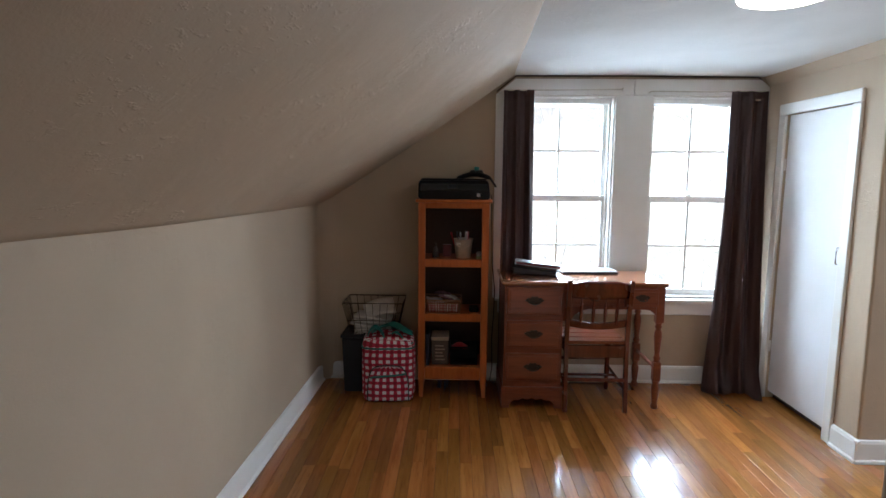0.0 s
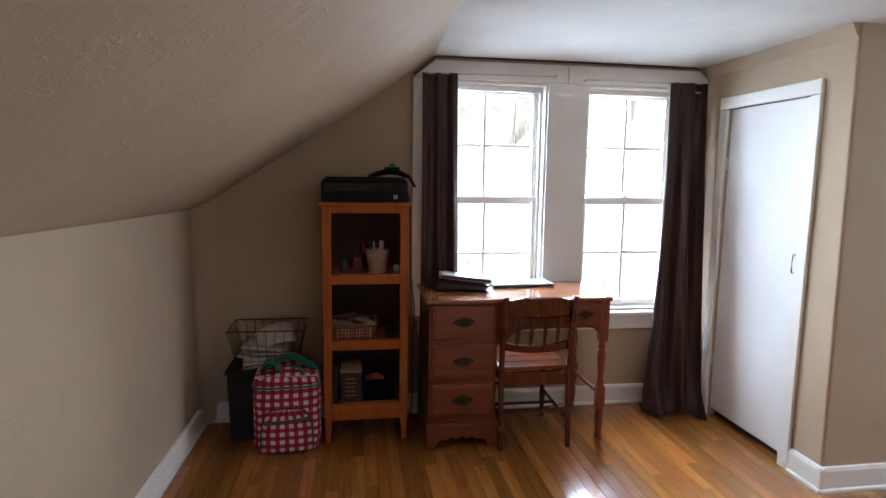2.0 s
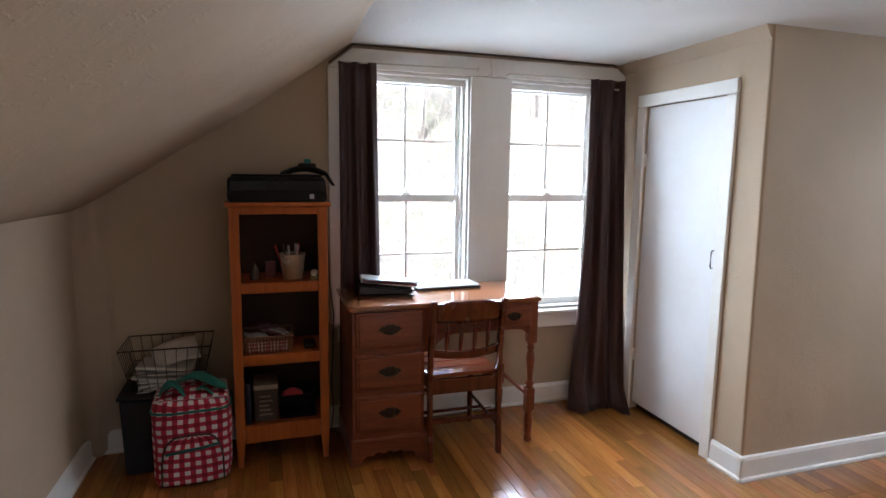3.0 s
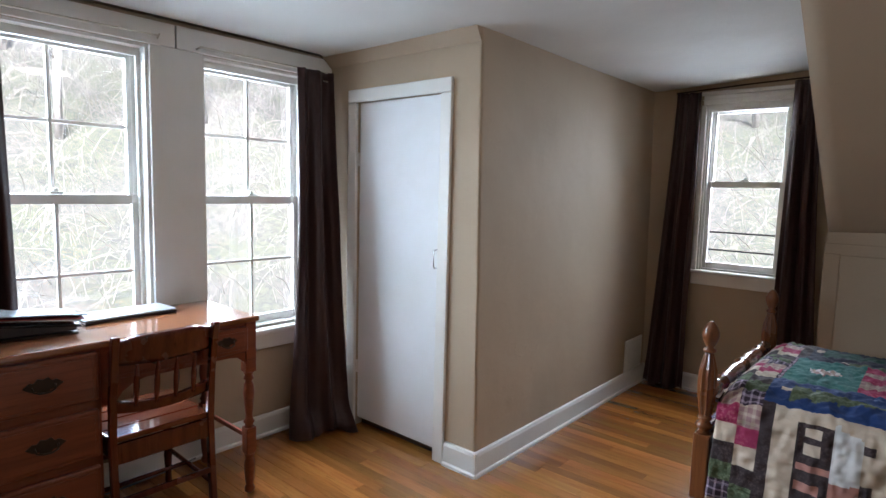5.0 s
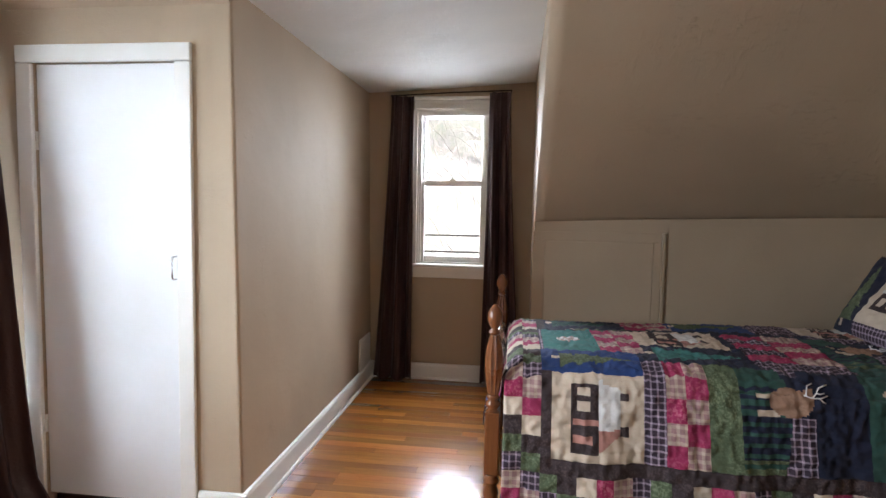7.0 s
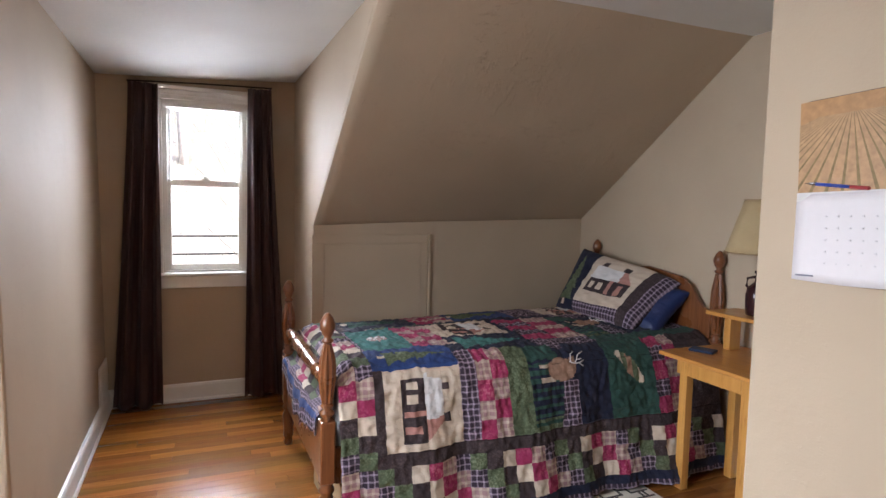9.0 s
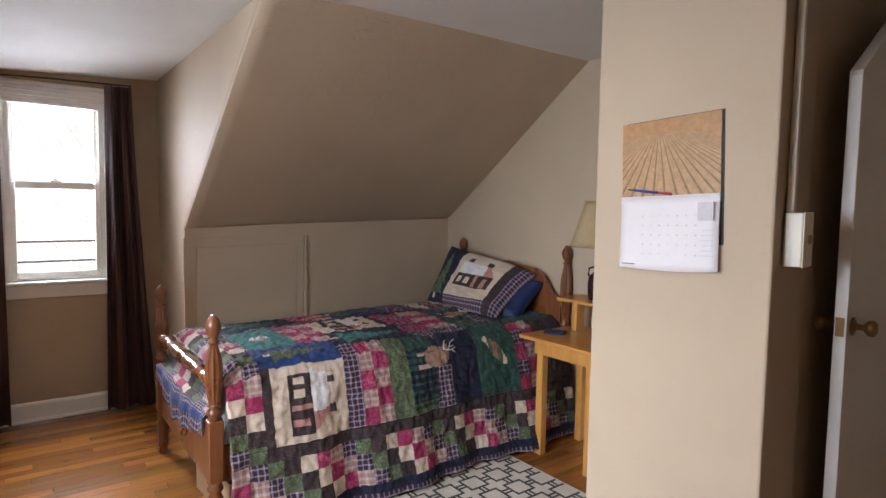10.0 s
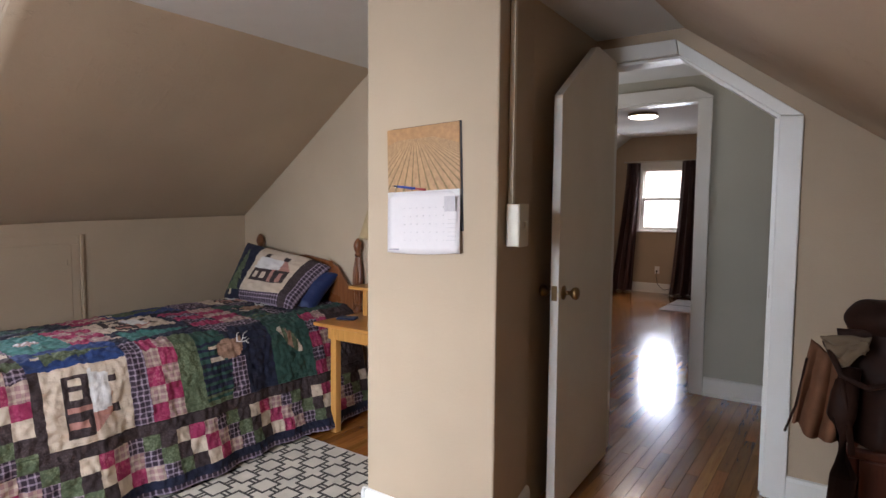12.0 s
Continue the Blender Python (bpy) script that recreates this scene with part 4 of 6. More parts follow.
lean = lambda z: -0.170 - 0.055 * max(0, (z - 0.42) / 0.415) ** 1.3 + 0.008
part("crest_rail", crest(lambda x: 0.822 + 0.014 * math.exp(-(x / 0.78) ** 8), lambda x: 0.722 + 0.006 * x * x, lean), CHAIR_WOOD, chair)
part("lower_rail", crest(lambda x: 0.575 + 0.018 * (1 - x * x) * -1 + 0.012, lambda x: 0.535 - 0.014 * (1 - x * x) + 0.008, lean), CHAIR_WOOD, chair)
for k in range(4):
    x = -0.102 + k * 0.068
    bow = 0.018 * (1 - (x / SW) ** 2)
    a, b = Vector((x, lean(0.56) - bow, 0.56)), Vector((x, lean(0.72) - bow, 0.725))
    part("spindle", tube([a, a.lerp(b, 0.08), a.lerp(b, 0.2), a.lerp(b, 0.5), a.lerp(b, 0.8), a.lerp(b, 0.92), b], [0.006, 0.006, 0.009, 0.011, 0.008, 0.005, 0.006], 8), CHAIR_WOOD, chair)

chair.scale = (1, 1, 0.94)

# ---- bookshelf ----
shelf = thing("bookshelf", "orange pine open bookshelf with three shelves", "bookshelf", pose(0.145, 3.59, 0))
HW = 0.213
part("top_board", block(-HW - 0.016, HW + 0.016, -0.012, 0.29, 1.212, 1.232, 0.005), SHELF_WOOD, shelf)
part("top_rail", block(-HW + 0.04, HW - 0.04, 0.002, 0.018, 1.178, 1.211, 0.002), SHELF_WOOD, shelf)
for s in (-1, 1):
    out = [(s * (HW - 0.008), 0.0), (s * (HW - 0.030), 0.0), (s * (HW - 0.042), 0.14), (s * (HW - 0.044), 1.211), (s * HW, 1.211), (s * HW, 0.18)]
    part("front_stile", prism(out if s < 0 else out[::-1], 0.0, 0.02, "y", 0.003), SHELF_WOOD, shelf)
    part("side_panel", block(min(s * HW, s * (HW - 0.016)), max(s * HW, s * (HW - 0.016)), 0.0205, 0.28, 0.10, 1.211, 0.002), SHELF_WOOD, shelf)
    part("back_leg", block(min(s * HW, s * (HW - 0.03)), max(s * HW, s * (HW - 0.03)), 0.25, 0.28, 0.0, 0.0995, 0.003), SHELF_WOOD, shelf)
SHELF_Z = (0.178, 0.515, 0.852)
for z in SHELF_Z:
    part("shelf_board", block(-HW + 0.0165, HW - 0.0165, 0.004, 0.275, z, z + 0.018, 0.002), SHELF_WOOD, shelf)
    part("shelf_rail", block(-HW + 0.043, HW - 0.043, 0.001, 0.016, z - (0.062 if z < 0.3 else 0.03), z + 0.014, 0.002), SHELF_WOOD, shelf)
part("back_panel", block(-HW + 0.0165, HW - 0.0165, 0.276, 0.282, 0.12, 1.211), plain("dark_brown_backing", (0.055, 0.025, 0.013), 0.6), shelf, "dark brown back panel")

# ---- bed ----
BX0, BX1, BYF, BYH = 2.222, 3.182, 1.912, -0.060
bed = thing("bed", "brown maple four-poster twin bed with turned posts", "bed", pose(BX0, BYF, 0))


def bed_post(x, y, top, low):
    """A turned post with a pineapple finial and reeded swell; low: where the square block begins."""
    k = top - 0.875
    prof = [(0.020, 0), (0.024, 0.012), (0.018, 0.03), (0.027, 0.05), (0.024, 0.08), (0.030, 0.16), (0.020, 0.185), (0.030, 0.195), (0.030, 0.205), (0.022, 0.215), (0.030, 0.23)]
    bm = lathe(prof, 16, None, pose(x, y, 0))
    block(x - 0.028, x + 0.028, y - 0.028, y + 0.028, 0.23, 0.47 + k * 0.6, 0.005, bm=bm)
    z = 0.47 + k * 0.6
    lathe([(0.028, z), (0.018, z + 0.012), (0.029, z + 0.024), (0.029, z + 0.034), (0.017, z + 0.044), (0.026, z + 0.056), (0.018, z + 0.066)], 16, bm, pose(x, y, 0))
    n, z0, z1 = 20, z + 0.066, top - 0.115
    rings = []
    own = bmesh.new()
    for i in range(9):
        t = i / 8
        r = 0.019 + 0.012 * math.sin(math.pi * min(1, t * 1.35) * 0.74)
        if t > 0.75:
            r *= 1 - 0.5 * (t - 0.75) / 0.25
        rings.append([own.verts.new((x + r * (1 + (0.09 if q % 2 else -0.09)) * math.cos(q * 6.2832 / n), y + r * (1 + (0.09 if q % 2 else -0.09)) * math.sin(q * 6.2832 / n), z0 + t * (z1 - z0))) for q in range(n)])
    for lo, hi in zip(rings, rings[1:]):
        for q in range(n):
            own.faces.new((lo[q], lo[(q + 1) % n], hi[(q + 1) % n], hi[q]))
    join(bm, own)
    lathe([(0.013, z1), (0.022, z1 + 0.008), (0.022, z1 + 0.014), (0.012, z1 + 0.022), (0.022, z1 + 0.040), (0.029, z1 + 0.060), (0.028, z1 + 0.078), (0.020, z1 + 0.098), (0.010, z1 + 0.110), (0.006, z1 + 0.115)], 14, bm, pose(x, y, 0))
    bmesh.ops.translate(bm, vec=(-BX0, -BYF, 0), verts=bm.verts)
    part("bed_post", bm, BED_WOOD, bed)


for x in (BX0, BX1):
    bed_post(x, BYF, 0.875, 0.2)
    bed_post(x, BYH, 1.085, 0.2)
rail_prof = [(0.014, 0.03), (0.019, 0.06), (0.021, 0.10), (0.014, 0.17), (0.023, 0.185), (0.014, 0.20), (0.019, 0.25), (0.023, 0.34), (0.024, 0.40), (0.015, 0.455), (0.026, 0.48), (0.015, 0.505), (0.024, 0.56), (0.023, 0.62), (0.019, 0.71), (0.014, 0.76), (0.023, 0.775), (0.014, 0.79), (0.021, 0.86), (0.019, 0.90), (0.014, 0.93)]
part("foot_rail", lathe([(r * 1.28, z) for r, z in rail_prof], 16, None, pose(0, 0, 0.612, 0, 90)), wood("bed_rail_varnish", (0.22, 0.080, 0.028), (0.12, 0.037, 0.013), "x", 0.25, 0.8), bed, "glossy turned foot rail")
L = BX1 - BX0
foot_out = [(0.03, 0.20), (L - 0.03, 0.20), (L - 0.03, 0.42)] + [(L - 0.03 - (L - 0.06) * t, 0.42 + 0.05 * math.sin(math.pi * t)) for t in (0.15, 0.3, 0.5, 0.7, 0.85)] + [(0.03, 0.42)]
part("footboard", prism(foot_out, -0.012, 0.010, "y", 0.004), BED_WOOD, bed)
head_out = [(0.03, 0.25), (L - 0.03, 0.25), (L - 0.03, 0.78), (L - 0.08, 0.79), (L - 0.12, 0.83), (L - 0.16, 0.89), (L - 0.24, 0.93), (L * 0.62, 0.945), (L * 0.5, 0.96), (L * 0.38, 0.945), (0.24, 0.93), (0.16, 0.89), (0.12, 0.83), (0.08, 0.79), (0.03, 0.78)]
part("headboard", prism(head_out, BYH - BYF - 0.011, BYH - BYF + 0.011, "y", 0.004), BED_WOOD, bed)
for x in (0.0, L):
    part("side_rail", block(x - 0.012, x + 0.012, BYH - BYF + 0.03, -0.03, 0.22, 0.36, 0.004), BED_WOOD, bed)
mattress = tagged(part("mattress", block(BX0 + 0.02, BX1 - 0.02, BYH + 0.04, BYF - 0.05, 0.30, 0.635, 0.05, 4), cloth("white_ticking", (0.6, 0.6, 0.58))), "white twin mattress under the quilt", "mattress")
part("bed_slats", block(0.013, L - 0.013, BYH - BYF + 0.05, -0.05, 0.275, 0.299), BED_WOOD, bed)

# ---- quilt ----
QUILT = [print_cloth("quilt_brown_print", (0.034, 0.020, 0.021), (0.075, 0.050, 0.050), 120), cloth("quilt_cream", (0.58, 0.47, 0.36)), print_cloth("quilt_raspberry_print", (0.30, 0.020, 0.080), (0.43, 0.10, 0.16), 90),
         print_cloth("quilt_green_print", (0.075, 0.100, 0.050), (0.17, 0.20, 0.115), 110), cloth("quilt_navy", (0.006, 0.008, 0.028)), cloth("quilt_forest", (0.018, 0.062, 0.047)),
         plaid("quilt_plum_plaid", (0.028, 0.015, 0.027), (0.36, 0.28, 0.35)), plaid("quilt_rose_plaid", (0.28, 0.16, 0.16), (0.48, 0.38, 0.30), 36, 0.4), cloth("quilt_blue", (0.013, 0.040, 0.15)),
         print_cloth("quilt_tan", (0.30, 0.17, 0.11), (0.36, 0.22, 0.15), 60), cloth("quilt_white", (0.66, 0.64, 0.62)), cloth("quilt_salmon", (0.42, 0.20, 0.16)), cloth("quilt_teal", (0.035, 0.155, 0.14))]
BROWN, CREAM, PINK, GREEN, NAVY, FOREST, PLUM, ROSE, BLUE, TANC, WHITEC, SALMON, TEAL = range(13)
CHECK = [CREAM, PINK, ROSE, PLUM, GREEN, BROWN]
SQ = 0.066


def check(i, j):
    """Squares that step one over from row to row."""
    return CHECK[(i + j) % len(CHECK)]


def house(a, b):
    if not (0.06 < b < 0.94):
        return CREAM
    if 0.22 < a < 0.50:
        if 0.29 < a < 0.43 and (0.76 < b < 0.84 or 0.58 < b < 0.69):
            return CREAM
        if 0.24 < a < 0.50 and (0.40 < b < 0.49):
            return SALMON
        if 0.24 < a < 0.44 and (0.20 < b < 0.29):
            return SALMON
        return BROWN if 0.10 < b < 0.90 else CREAM
    if 0.50 <= a < 0.73:
        if b > 0.36 + (a - 0.5) * 0.1 and b < 0.92 - (a - 0.5) * 0.3:
            return WHITEC
        if b > 0.10 + (a - 0.50) * 0.9 and b <= 0.40:
            return SALMON
        return CREAM
    if 0.73 <= a < 0.84 and (0.70 < b < 0.80 or 0.30 < b < 0.41):
        return BROWN
    return CREAM


def pine(a, b, back, leaf):
    """A stepped pine lying along a."""
    t = (a - 0.12) / 0.76
    if 0 < t < 1 and abs(b - 0.5) < 0.40 * (1 - t) * (0.55 + 0.45 * (1 - (t * 4) % 1)) + 0.03:
        return leaf
    if -0.12 < t <= 0 and abs(b - 0.5) < 0.07:
        return CREAM
    return back


ANTLERS = [[(0.60, 0.66), (0.66, 0.63), (0.72, 0.62), (0.80, 0.625), (0.88, 0.66)], [(0.70, 0.62), (0.75, 0.70), (0.80, 0.80), (0.90, 0.84)], [(0.78, 0.625), (0.81, 0.585), (0.85, 0.56)],
           [(0.63, 0.65), (0.64, 0.72), (0.66, 0.80), (0.74, 0.88)], [(0.76, 0.71), (0.80, 0.70), (0.85, 0.72)]]


def stag(a, b):
    """A tan stag standing between a striped meadow and a navy sky."""
    if (a - 0.40) ** 2 / 0.030 + (b - 0.64) ** 2 / 0.020 < 1 or (0.50 < a < 0.58 and 0.60 < b < 0.76):
        return TANC
    if 0.12 < a < 0.30 and (0.50 < b < 0.56 or 0.66 < b < 0.72):
        return CREAM
    if a < 0.34 + 0.06 * math.sin(b * 3):
        return FOREST if b > 0.78 or int(b * 22) % 2 else GREEN if b < 0.12 else NAVY
    if a < 0.58 and b < 0.50:
        return PLUM
    return NAVY if b < 0.93 or a > 0.5 else PLUM


def motif(k, a, b):
    if k == "house":
        return house(a, b)
    if k == "stag":
        return stag(a, b)
    if k == "pine":
        return pine(a, b, BLUE, GREEN)
    if k == "pine_dark":
        return pine(a, b, NAVY, FOREST)
    if k == "bear":
        t = (a - 0.20) / 0.55                      # a pale fish lying aslant on dark green
        near = abs(b - 0.78 + 0.38 * t) < 0.13 * math.sin(math.pi * min(1, max(0, t))) ** 0.7
        return (CREAM, GREEN, TANC, GREEN, CREAM)[int(t * 5)] if 0 < t < 1 and near else FOREST
    if k == "teal":
        body = (a - 0.50) ** 2 / 0.050 + (b - 0.52) ** 2 / 0.016 < 1
        return (ROSE if (int(a * 22) + int(b * 13)) % 3 else WHITEC) if body else TEAL
    return check(int(a * 4), int(b * 4))


ROW_A = [(1.870, 1.735, "edge"), (1.735, 1.700, BROWN), (1.700, 1.365, "house"), (1.365, 1.290, PLUM), (1.290, 1.150, "pink"), (1.150, 1.040, GREEN), (1.040, 0.620, "stag"), (0.620, 0.360, "bear"), (0.360, 0.20, "pink"), (0.20, -0.05, BROWN)]
ROW_B = [(1.870, 1.735, "edge"), (1.735, 1.720, PLUM), (1.720, 1.50, "teal"), (1.50, 1.33, "pink"), (1.33, 0.97, "house"), (0.97, 0.93, NAVY), (0.93, 0.60, "pink"), (0.60, 0.15, "stag"), (0.15, -0.05, PLUM)]
ROW_C = [(1.870, 1.735, "edge"), (1.735, 1.70, BROWN), (1.70, 1.33, "pine_dark"), (1.33, 1.12, "pink"), (1.12, 0.76, "pine"), (0.76, 0.55, PLUM), (0.55, 0.15, "house"), (0.15, -0.05, GREEN)]


def quilt_colour(y, s):
    if s < 0.035:
        return PLUM if s < 0.022 else NAVY
    if s < 0.060:
        return NAVY
    if s < 0.258:
        return check(int((1.87 - y) / SQ), int((s - 0.060) / SQ))
    if s < 0.310:
        return BROWN if y < 1.735 else check(int((1.87 - y) / SQ), int((s - 0.06) / SQ))
    for lo, hi, row in ((0.310, 0.615 if y > 1.365 else 0.700, ROW_A), (0.79 if y > 1.33 or y < 0.93 else 0.90, 1.17, ROW_B), (1.22, 1.50, ROW_C), (1.54, 1.84, ROW_A)):
        if lo <= s < hi:
            for y1, y0, k in row:
                if y0 <= y <= y1:
                    if isinstance(k, int):
                        return k
                    a, b = (y1 - y) / (y1 - y0), (s - lo) / (hi - lo)
                    if k == "edge":
                        return check(int(a * 2), int((s - 0.060) / SQ))
                    if k == "pink":
                        return (PINK, ROSE, PINK, PLUM)[(int(a * 2) + int(b * 5)) % 2 + 2 * (int(b * 5) % 2 if y < 1 else 0)]
                    return motif(k, a, b)
    if 1.735 <= y:
        return check(int((1.87 - y) / SQ), int((s - 0.060) / SQ))
    if s < 0.90:
        if y > 1.365:
            return pine((1.71 - y) / 0.35, (s - 0.625) / 0.15, BLUE, GREEN)
        if y > 0.93:
            return pine((1.34 - y) / 0.42, (s - 0.70) / 0.20, NAVY, TEAL)
        return PLUM if y > 0.6 else FOREST
    if s < 1.3:
        return pine((1.62 - y) / 0.5, (s - 1.17) / 0.06, NAVY, GREEN) if y > 1.1 else NAVY if y > 0.55 else PLUM
    return BROWN


SECTION = [(2.085, 0.030), (2.125, 0.18), (2.150, 0.33), (2.190, 0.50), (2.212, 0.580), (2.245, 0.635), (2.31, 0.662), (2.50, 0.672), (2.75, 0.675), (3.00, 0.672), (3.12, 0.655), (3.19, 0.61), (3.225, 0.52), (3.24, 0.25)]
ARC = [0.0]
for p, q in zip(SECTION, SECTION[1:]):
    ARC.append(ARC[-1] + math.hypot(q[0] - p[0], q[1] - p[1]))


def along(s):
    for i in range(len(ARC) - 1):
        if s <= ARC[i + 1] or i == len(ARC) - 2:
            t = (s - ARC[i]) / (ARC[i + 1] - ARC[i])
            return SECTION[i][0] + (SECTION[i + 1][0] - SECTION[i][0]) * t, SECTION[i][1] + (SECTION[i + 1][1] - SECTION[i][1]) * t


YF, YH = 1.872, -0.035


def quilt_at(u, v):
    y, s = YF + (YH - YF) * u, ARC[-1] * v
    x, z = along(s)
    hang = max(0.0, 1 - z / 0.6)
    w = 0.026 * math.sin(y * 11 + 1.3 * math.sin(y * 4)) + 0.012 * math.sin(y * 27 + 2)
    if x < 2.4:
        x -= 0.012 * hang - w * hang
    puff = 0.0045 * noise.noise((y * 14, s * 17, 2.1)) + 0.009 * noise.noise((y * 44, s * 38, 7.7)) + 0.004 * noise.noise((y * 95, s * 70, 3.3))
    seam = -0.004 if abs(((1.87 - y) / 0.085) % 1 - 0.5) > 0.46 or abs(((s - 0.075) / 0.09) % 1 - 0.5) > 0.46 else 0.0
    d = puff + seam
    if z > 0.6:
        z += d + 0.008 * math.sin(3.2 * y + 4 * x)
        z -= 0.05 * max(0, (y - 1.80) / 0.07) ** 2
    else:
        x += -d if x < 2.5 else d
    return Vector((x, y, max(z, 0.022)))


qn, qs = 250, 224
quilt = thing("quilt", "dark patchwork quilt with houses, stag and pine blocks", "quilt", pose(2.7, 0.9, 0.6))


def quilt_part(name, bm, label):
    bmesh.ops.translate(bm, vec=(-2.7, -0.9, -0.6), verts=bm.verts)
    part(name, bm, QUILT if name != "antler_stitching" else QUILT[WHITEC], quilt, label)


for nm, s0, s1, n, lab in (("side_border", 0.0, 0.31, 40, "checkered quilt border with navy hem"), ("block_panel", 0.31, 0.70, 56, "row of house and stag blocks"), ("top_panel", 0.70, 1.48, 96, "row of teal, pine and house blocks"), ("far_panel", 1.48, ARC[-1], 54, "quilt side towards the wall")):
    v0, v1 = s0 / ARC[-1], s1 / ARC[-1]
    quilt_part(nm, sheet(lambda u, v: quilt_at(u, v0 + (v1 - v0) * v), qn, n, 0.008, None, lambda u, v: (u * (YF - YH), (v0 + (v1 - v0) * v) * ARC[-1]), lambda u, v: quilt_colour(YF + (YH - YF) * u, ARC[-1] * (v0 + (v1 - v0) * v))), lab)
# stitched antlers on the two stag blocks
for lo, hi, y1, y0 in ((0.310, 0.700, 1.040, 0.620), (0.79, 1.17, 0.60, 0.15)):
    antlers = bmesh.new()
    for line in ANTLERS:
        tube([quilt_at((YF - y1 + a * (y1 - y0)) / (YF - YH), (lo + b * (hi - lo)) / ARC[-1]) + Vector((-0.003, 0, 0.0035)) for a, b in [(0.50 + (p - 0.60) * 0.66, 0.70 + (q - 0.66) * 0.66) for p, q in line]], 0.0024, 6, antlers)
    quilt_part("antler_stitching", antlers, "white stitched antlers")
# the end that hangs over the footboard
HANG = [(1.868, 0.622), (1.882, 0.585), (1.884, 0.52), (1.900, 0.489), (1.930, 0.478), (1.942, 0.455), (1.946, 0.385)]


def foot_at(u, v):
    t = v * (len(HANG) - 1)
    i = min(int(t), len(HANG) - 2)
    y, z = (HANG[i][k] + (HANG[i + 1][k] - HANG[i][k]) * (t - i) for k in (0, 1))
    x = 2.262 + 0.878 * u
    if v > 0.6:
        z += (v - 0.6) / 0.4 * (0.045 * math.cos(u * 6.28) - 0.03 + 0.012 * math.sin(u * 40))
    y += 0.006 * math.sin(u * 31 + 2 * v) * v + 0.003 * noise.noise((u * 30, v * 20, 1))
    return Vector((x, y, z))


quilt_part("foot_flap", sheet(foot_at, 80, 40, 0.006, None, lambda u, v: (u * 0.88, v * 0.42), lambda u, v: PLUM if v > 0.88 else BLUE if v > 0.78 else PLUM if v > 0.66 else check(int(u * 10), int(v * 4))), "quilt end hanging over the footboard")


# ---- pillows ----
def pillow_mesh(w, h, d, colour=None, n=44, twist=0):
    """A plump cushion standing on its long edge, facing -y."""
    bm = bmesh.new()
    for side in (-1, 1):
        def f(u, v, side=side):
            a, b = 2 * u - 1, 2 * v - 1
            k = max(0, (1 - a ** 4)) ** 0.5 * max(0, (1 - b ** 4)) ** 0.5
            pin = 1 - 0.06 * (1 - b * b) * abs(a) ** 3
            p = Vector((a * w / 2 * pin, side * d / 2 * k + k * (0.014 * noise.noise((a * 2.2, b * 2.2, side)) + 0.007 * noise.noise((a * 7, b * 7, side))), b * h / 2 * (1 - 0.05 * (1 - a * a) * abs(b) ** 3)))
            p.y += 0.06 * max(0.0, a - 0.45) ** 2 * (1 if twist else 0)
            return Matrix.Rotation(radians(-twist * a), 3, "X") @ p
        sheet(f, n, n, 0, bm, lambda u, v: (u * w, v * h), (lambda u, v: colour(u, v)) if colour and side < 0 else (lambda u, v: 0) if colour else None)
    bmesh.ops.remove_doubles(bm, verts=bm.verts, dist=0.0008)
    for f in bm.faces:
        f.smooth = True
    return bm


def sham_colour(u, v):
    if u > 0.92:
        return PLUM
    if u > 0.83 or v > 0.97:
        return BROWN
    if u < 0.29:
        return pine((v - 0.04) / 0.93, (u - 0.02) / 0.26, NAVY, GREEN)
    if v < 0.15:
        return PLUM
    a, b = (v - 0.15) / 0.82, (u - 0.29) / 0.54
    return house(a, 1 - b)


sham = tagged(part("pillow", pillow_mesh(0.70, 0.42, 0.15, sham_colour, 72, 14), QUILT), "patchwork pillow sham with a house and a pine", "pillow", "bed pillows")
sham.matrix_world = pose(2.79, 0.155, 0.812, -40, 5, 184)
blue_pillow = tagged(part("pillow", pillow_mesh(0.56, 0.34, 0.13), cloth("blue_satin_pillow", (0.008, 0.022, 0.090), 0.5)), "shiny blue pillow against the headboard", "pillow", "bed pillows")
blue_pillow.matrix_world = pose(2.665, 0.080, 0.748, -46, 3, 183)

# ---- ceiling lamps ----
GLOW, nt_, b_ = shader("lit_lamp_diffuser", 0.4)
b_.inputs["Base Color"].default_value = (0.9, 0.88, 0.82, 1)
b_.inputs["Emission Color"].default_value, b_.inputs["Emission Strength"].default_value = (1.0, 0.86, 0.68, 1), 3.6


def ceiling_lamp(label, x, y, z, r):
    t = thing("ceiling_light", label, "ceiling light", pose(x, y, z))
    part("base", lathe([(r * 0.96, 0.0), (r, -0.004), (r, -0.030), (r * 0.985, -0.034), (r * 0.97, -0.030), (r * 0.97, 0.0)], 40), plain("tan_lamp_rim", (0.34, 0.27, 0.20), 0.4), t)
    part("diffuser", lathe([(r * 0.968, -0.024), (r * 0.95, -0.036), (r * 0.80, -0.044), (r * 0.4, -0.049), (0.004, -0.050)], 40), GLOW, t, "glowing white diffuser")


ceiling_lamp("round flush ceiling light, switched on", 1.29, 2.27, ceil_z(2.27) - 0.003, 0.16)
ceiling_lamp("round flush ceiling light in the far room", 1.78, -4.54, FAR_CEIL - 0.001, 0.17)

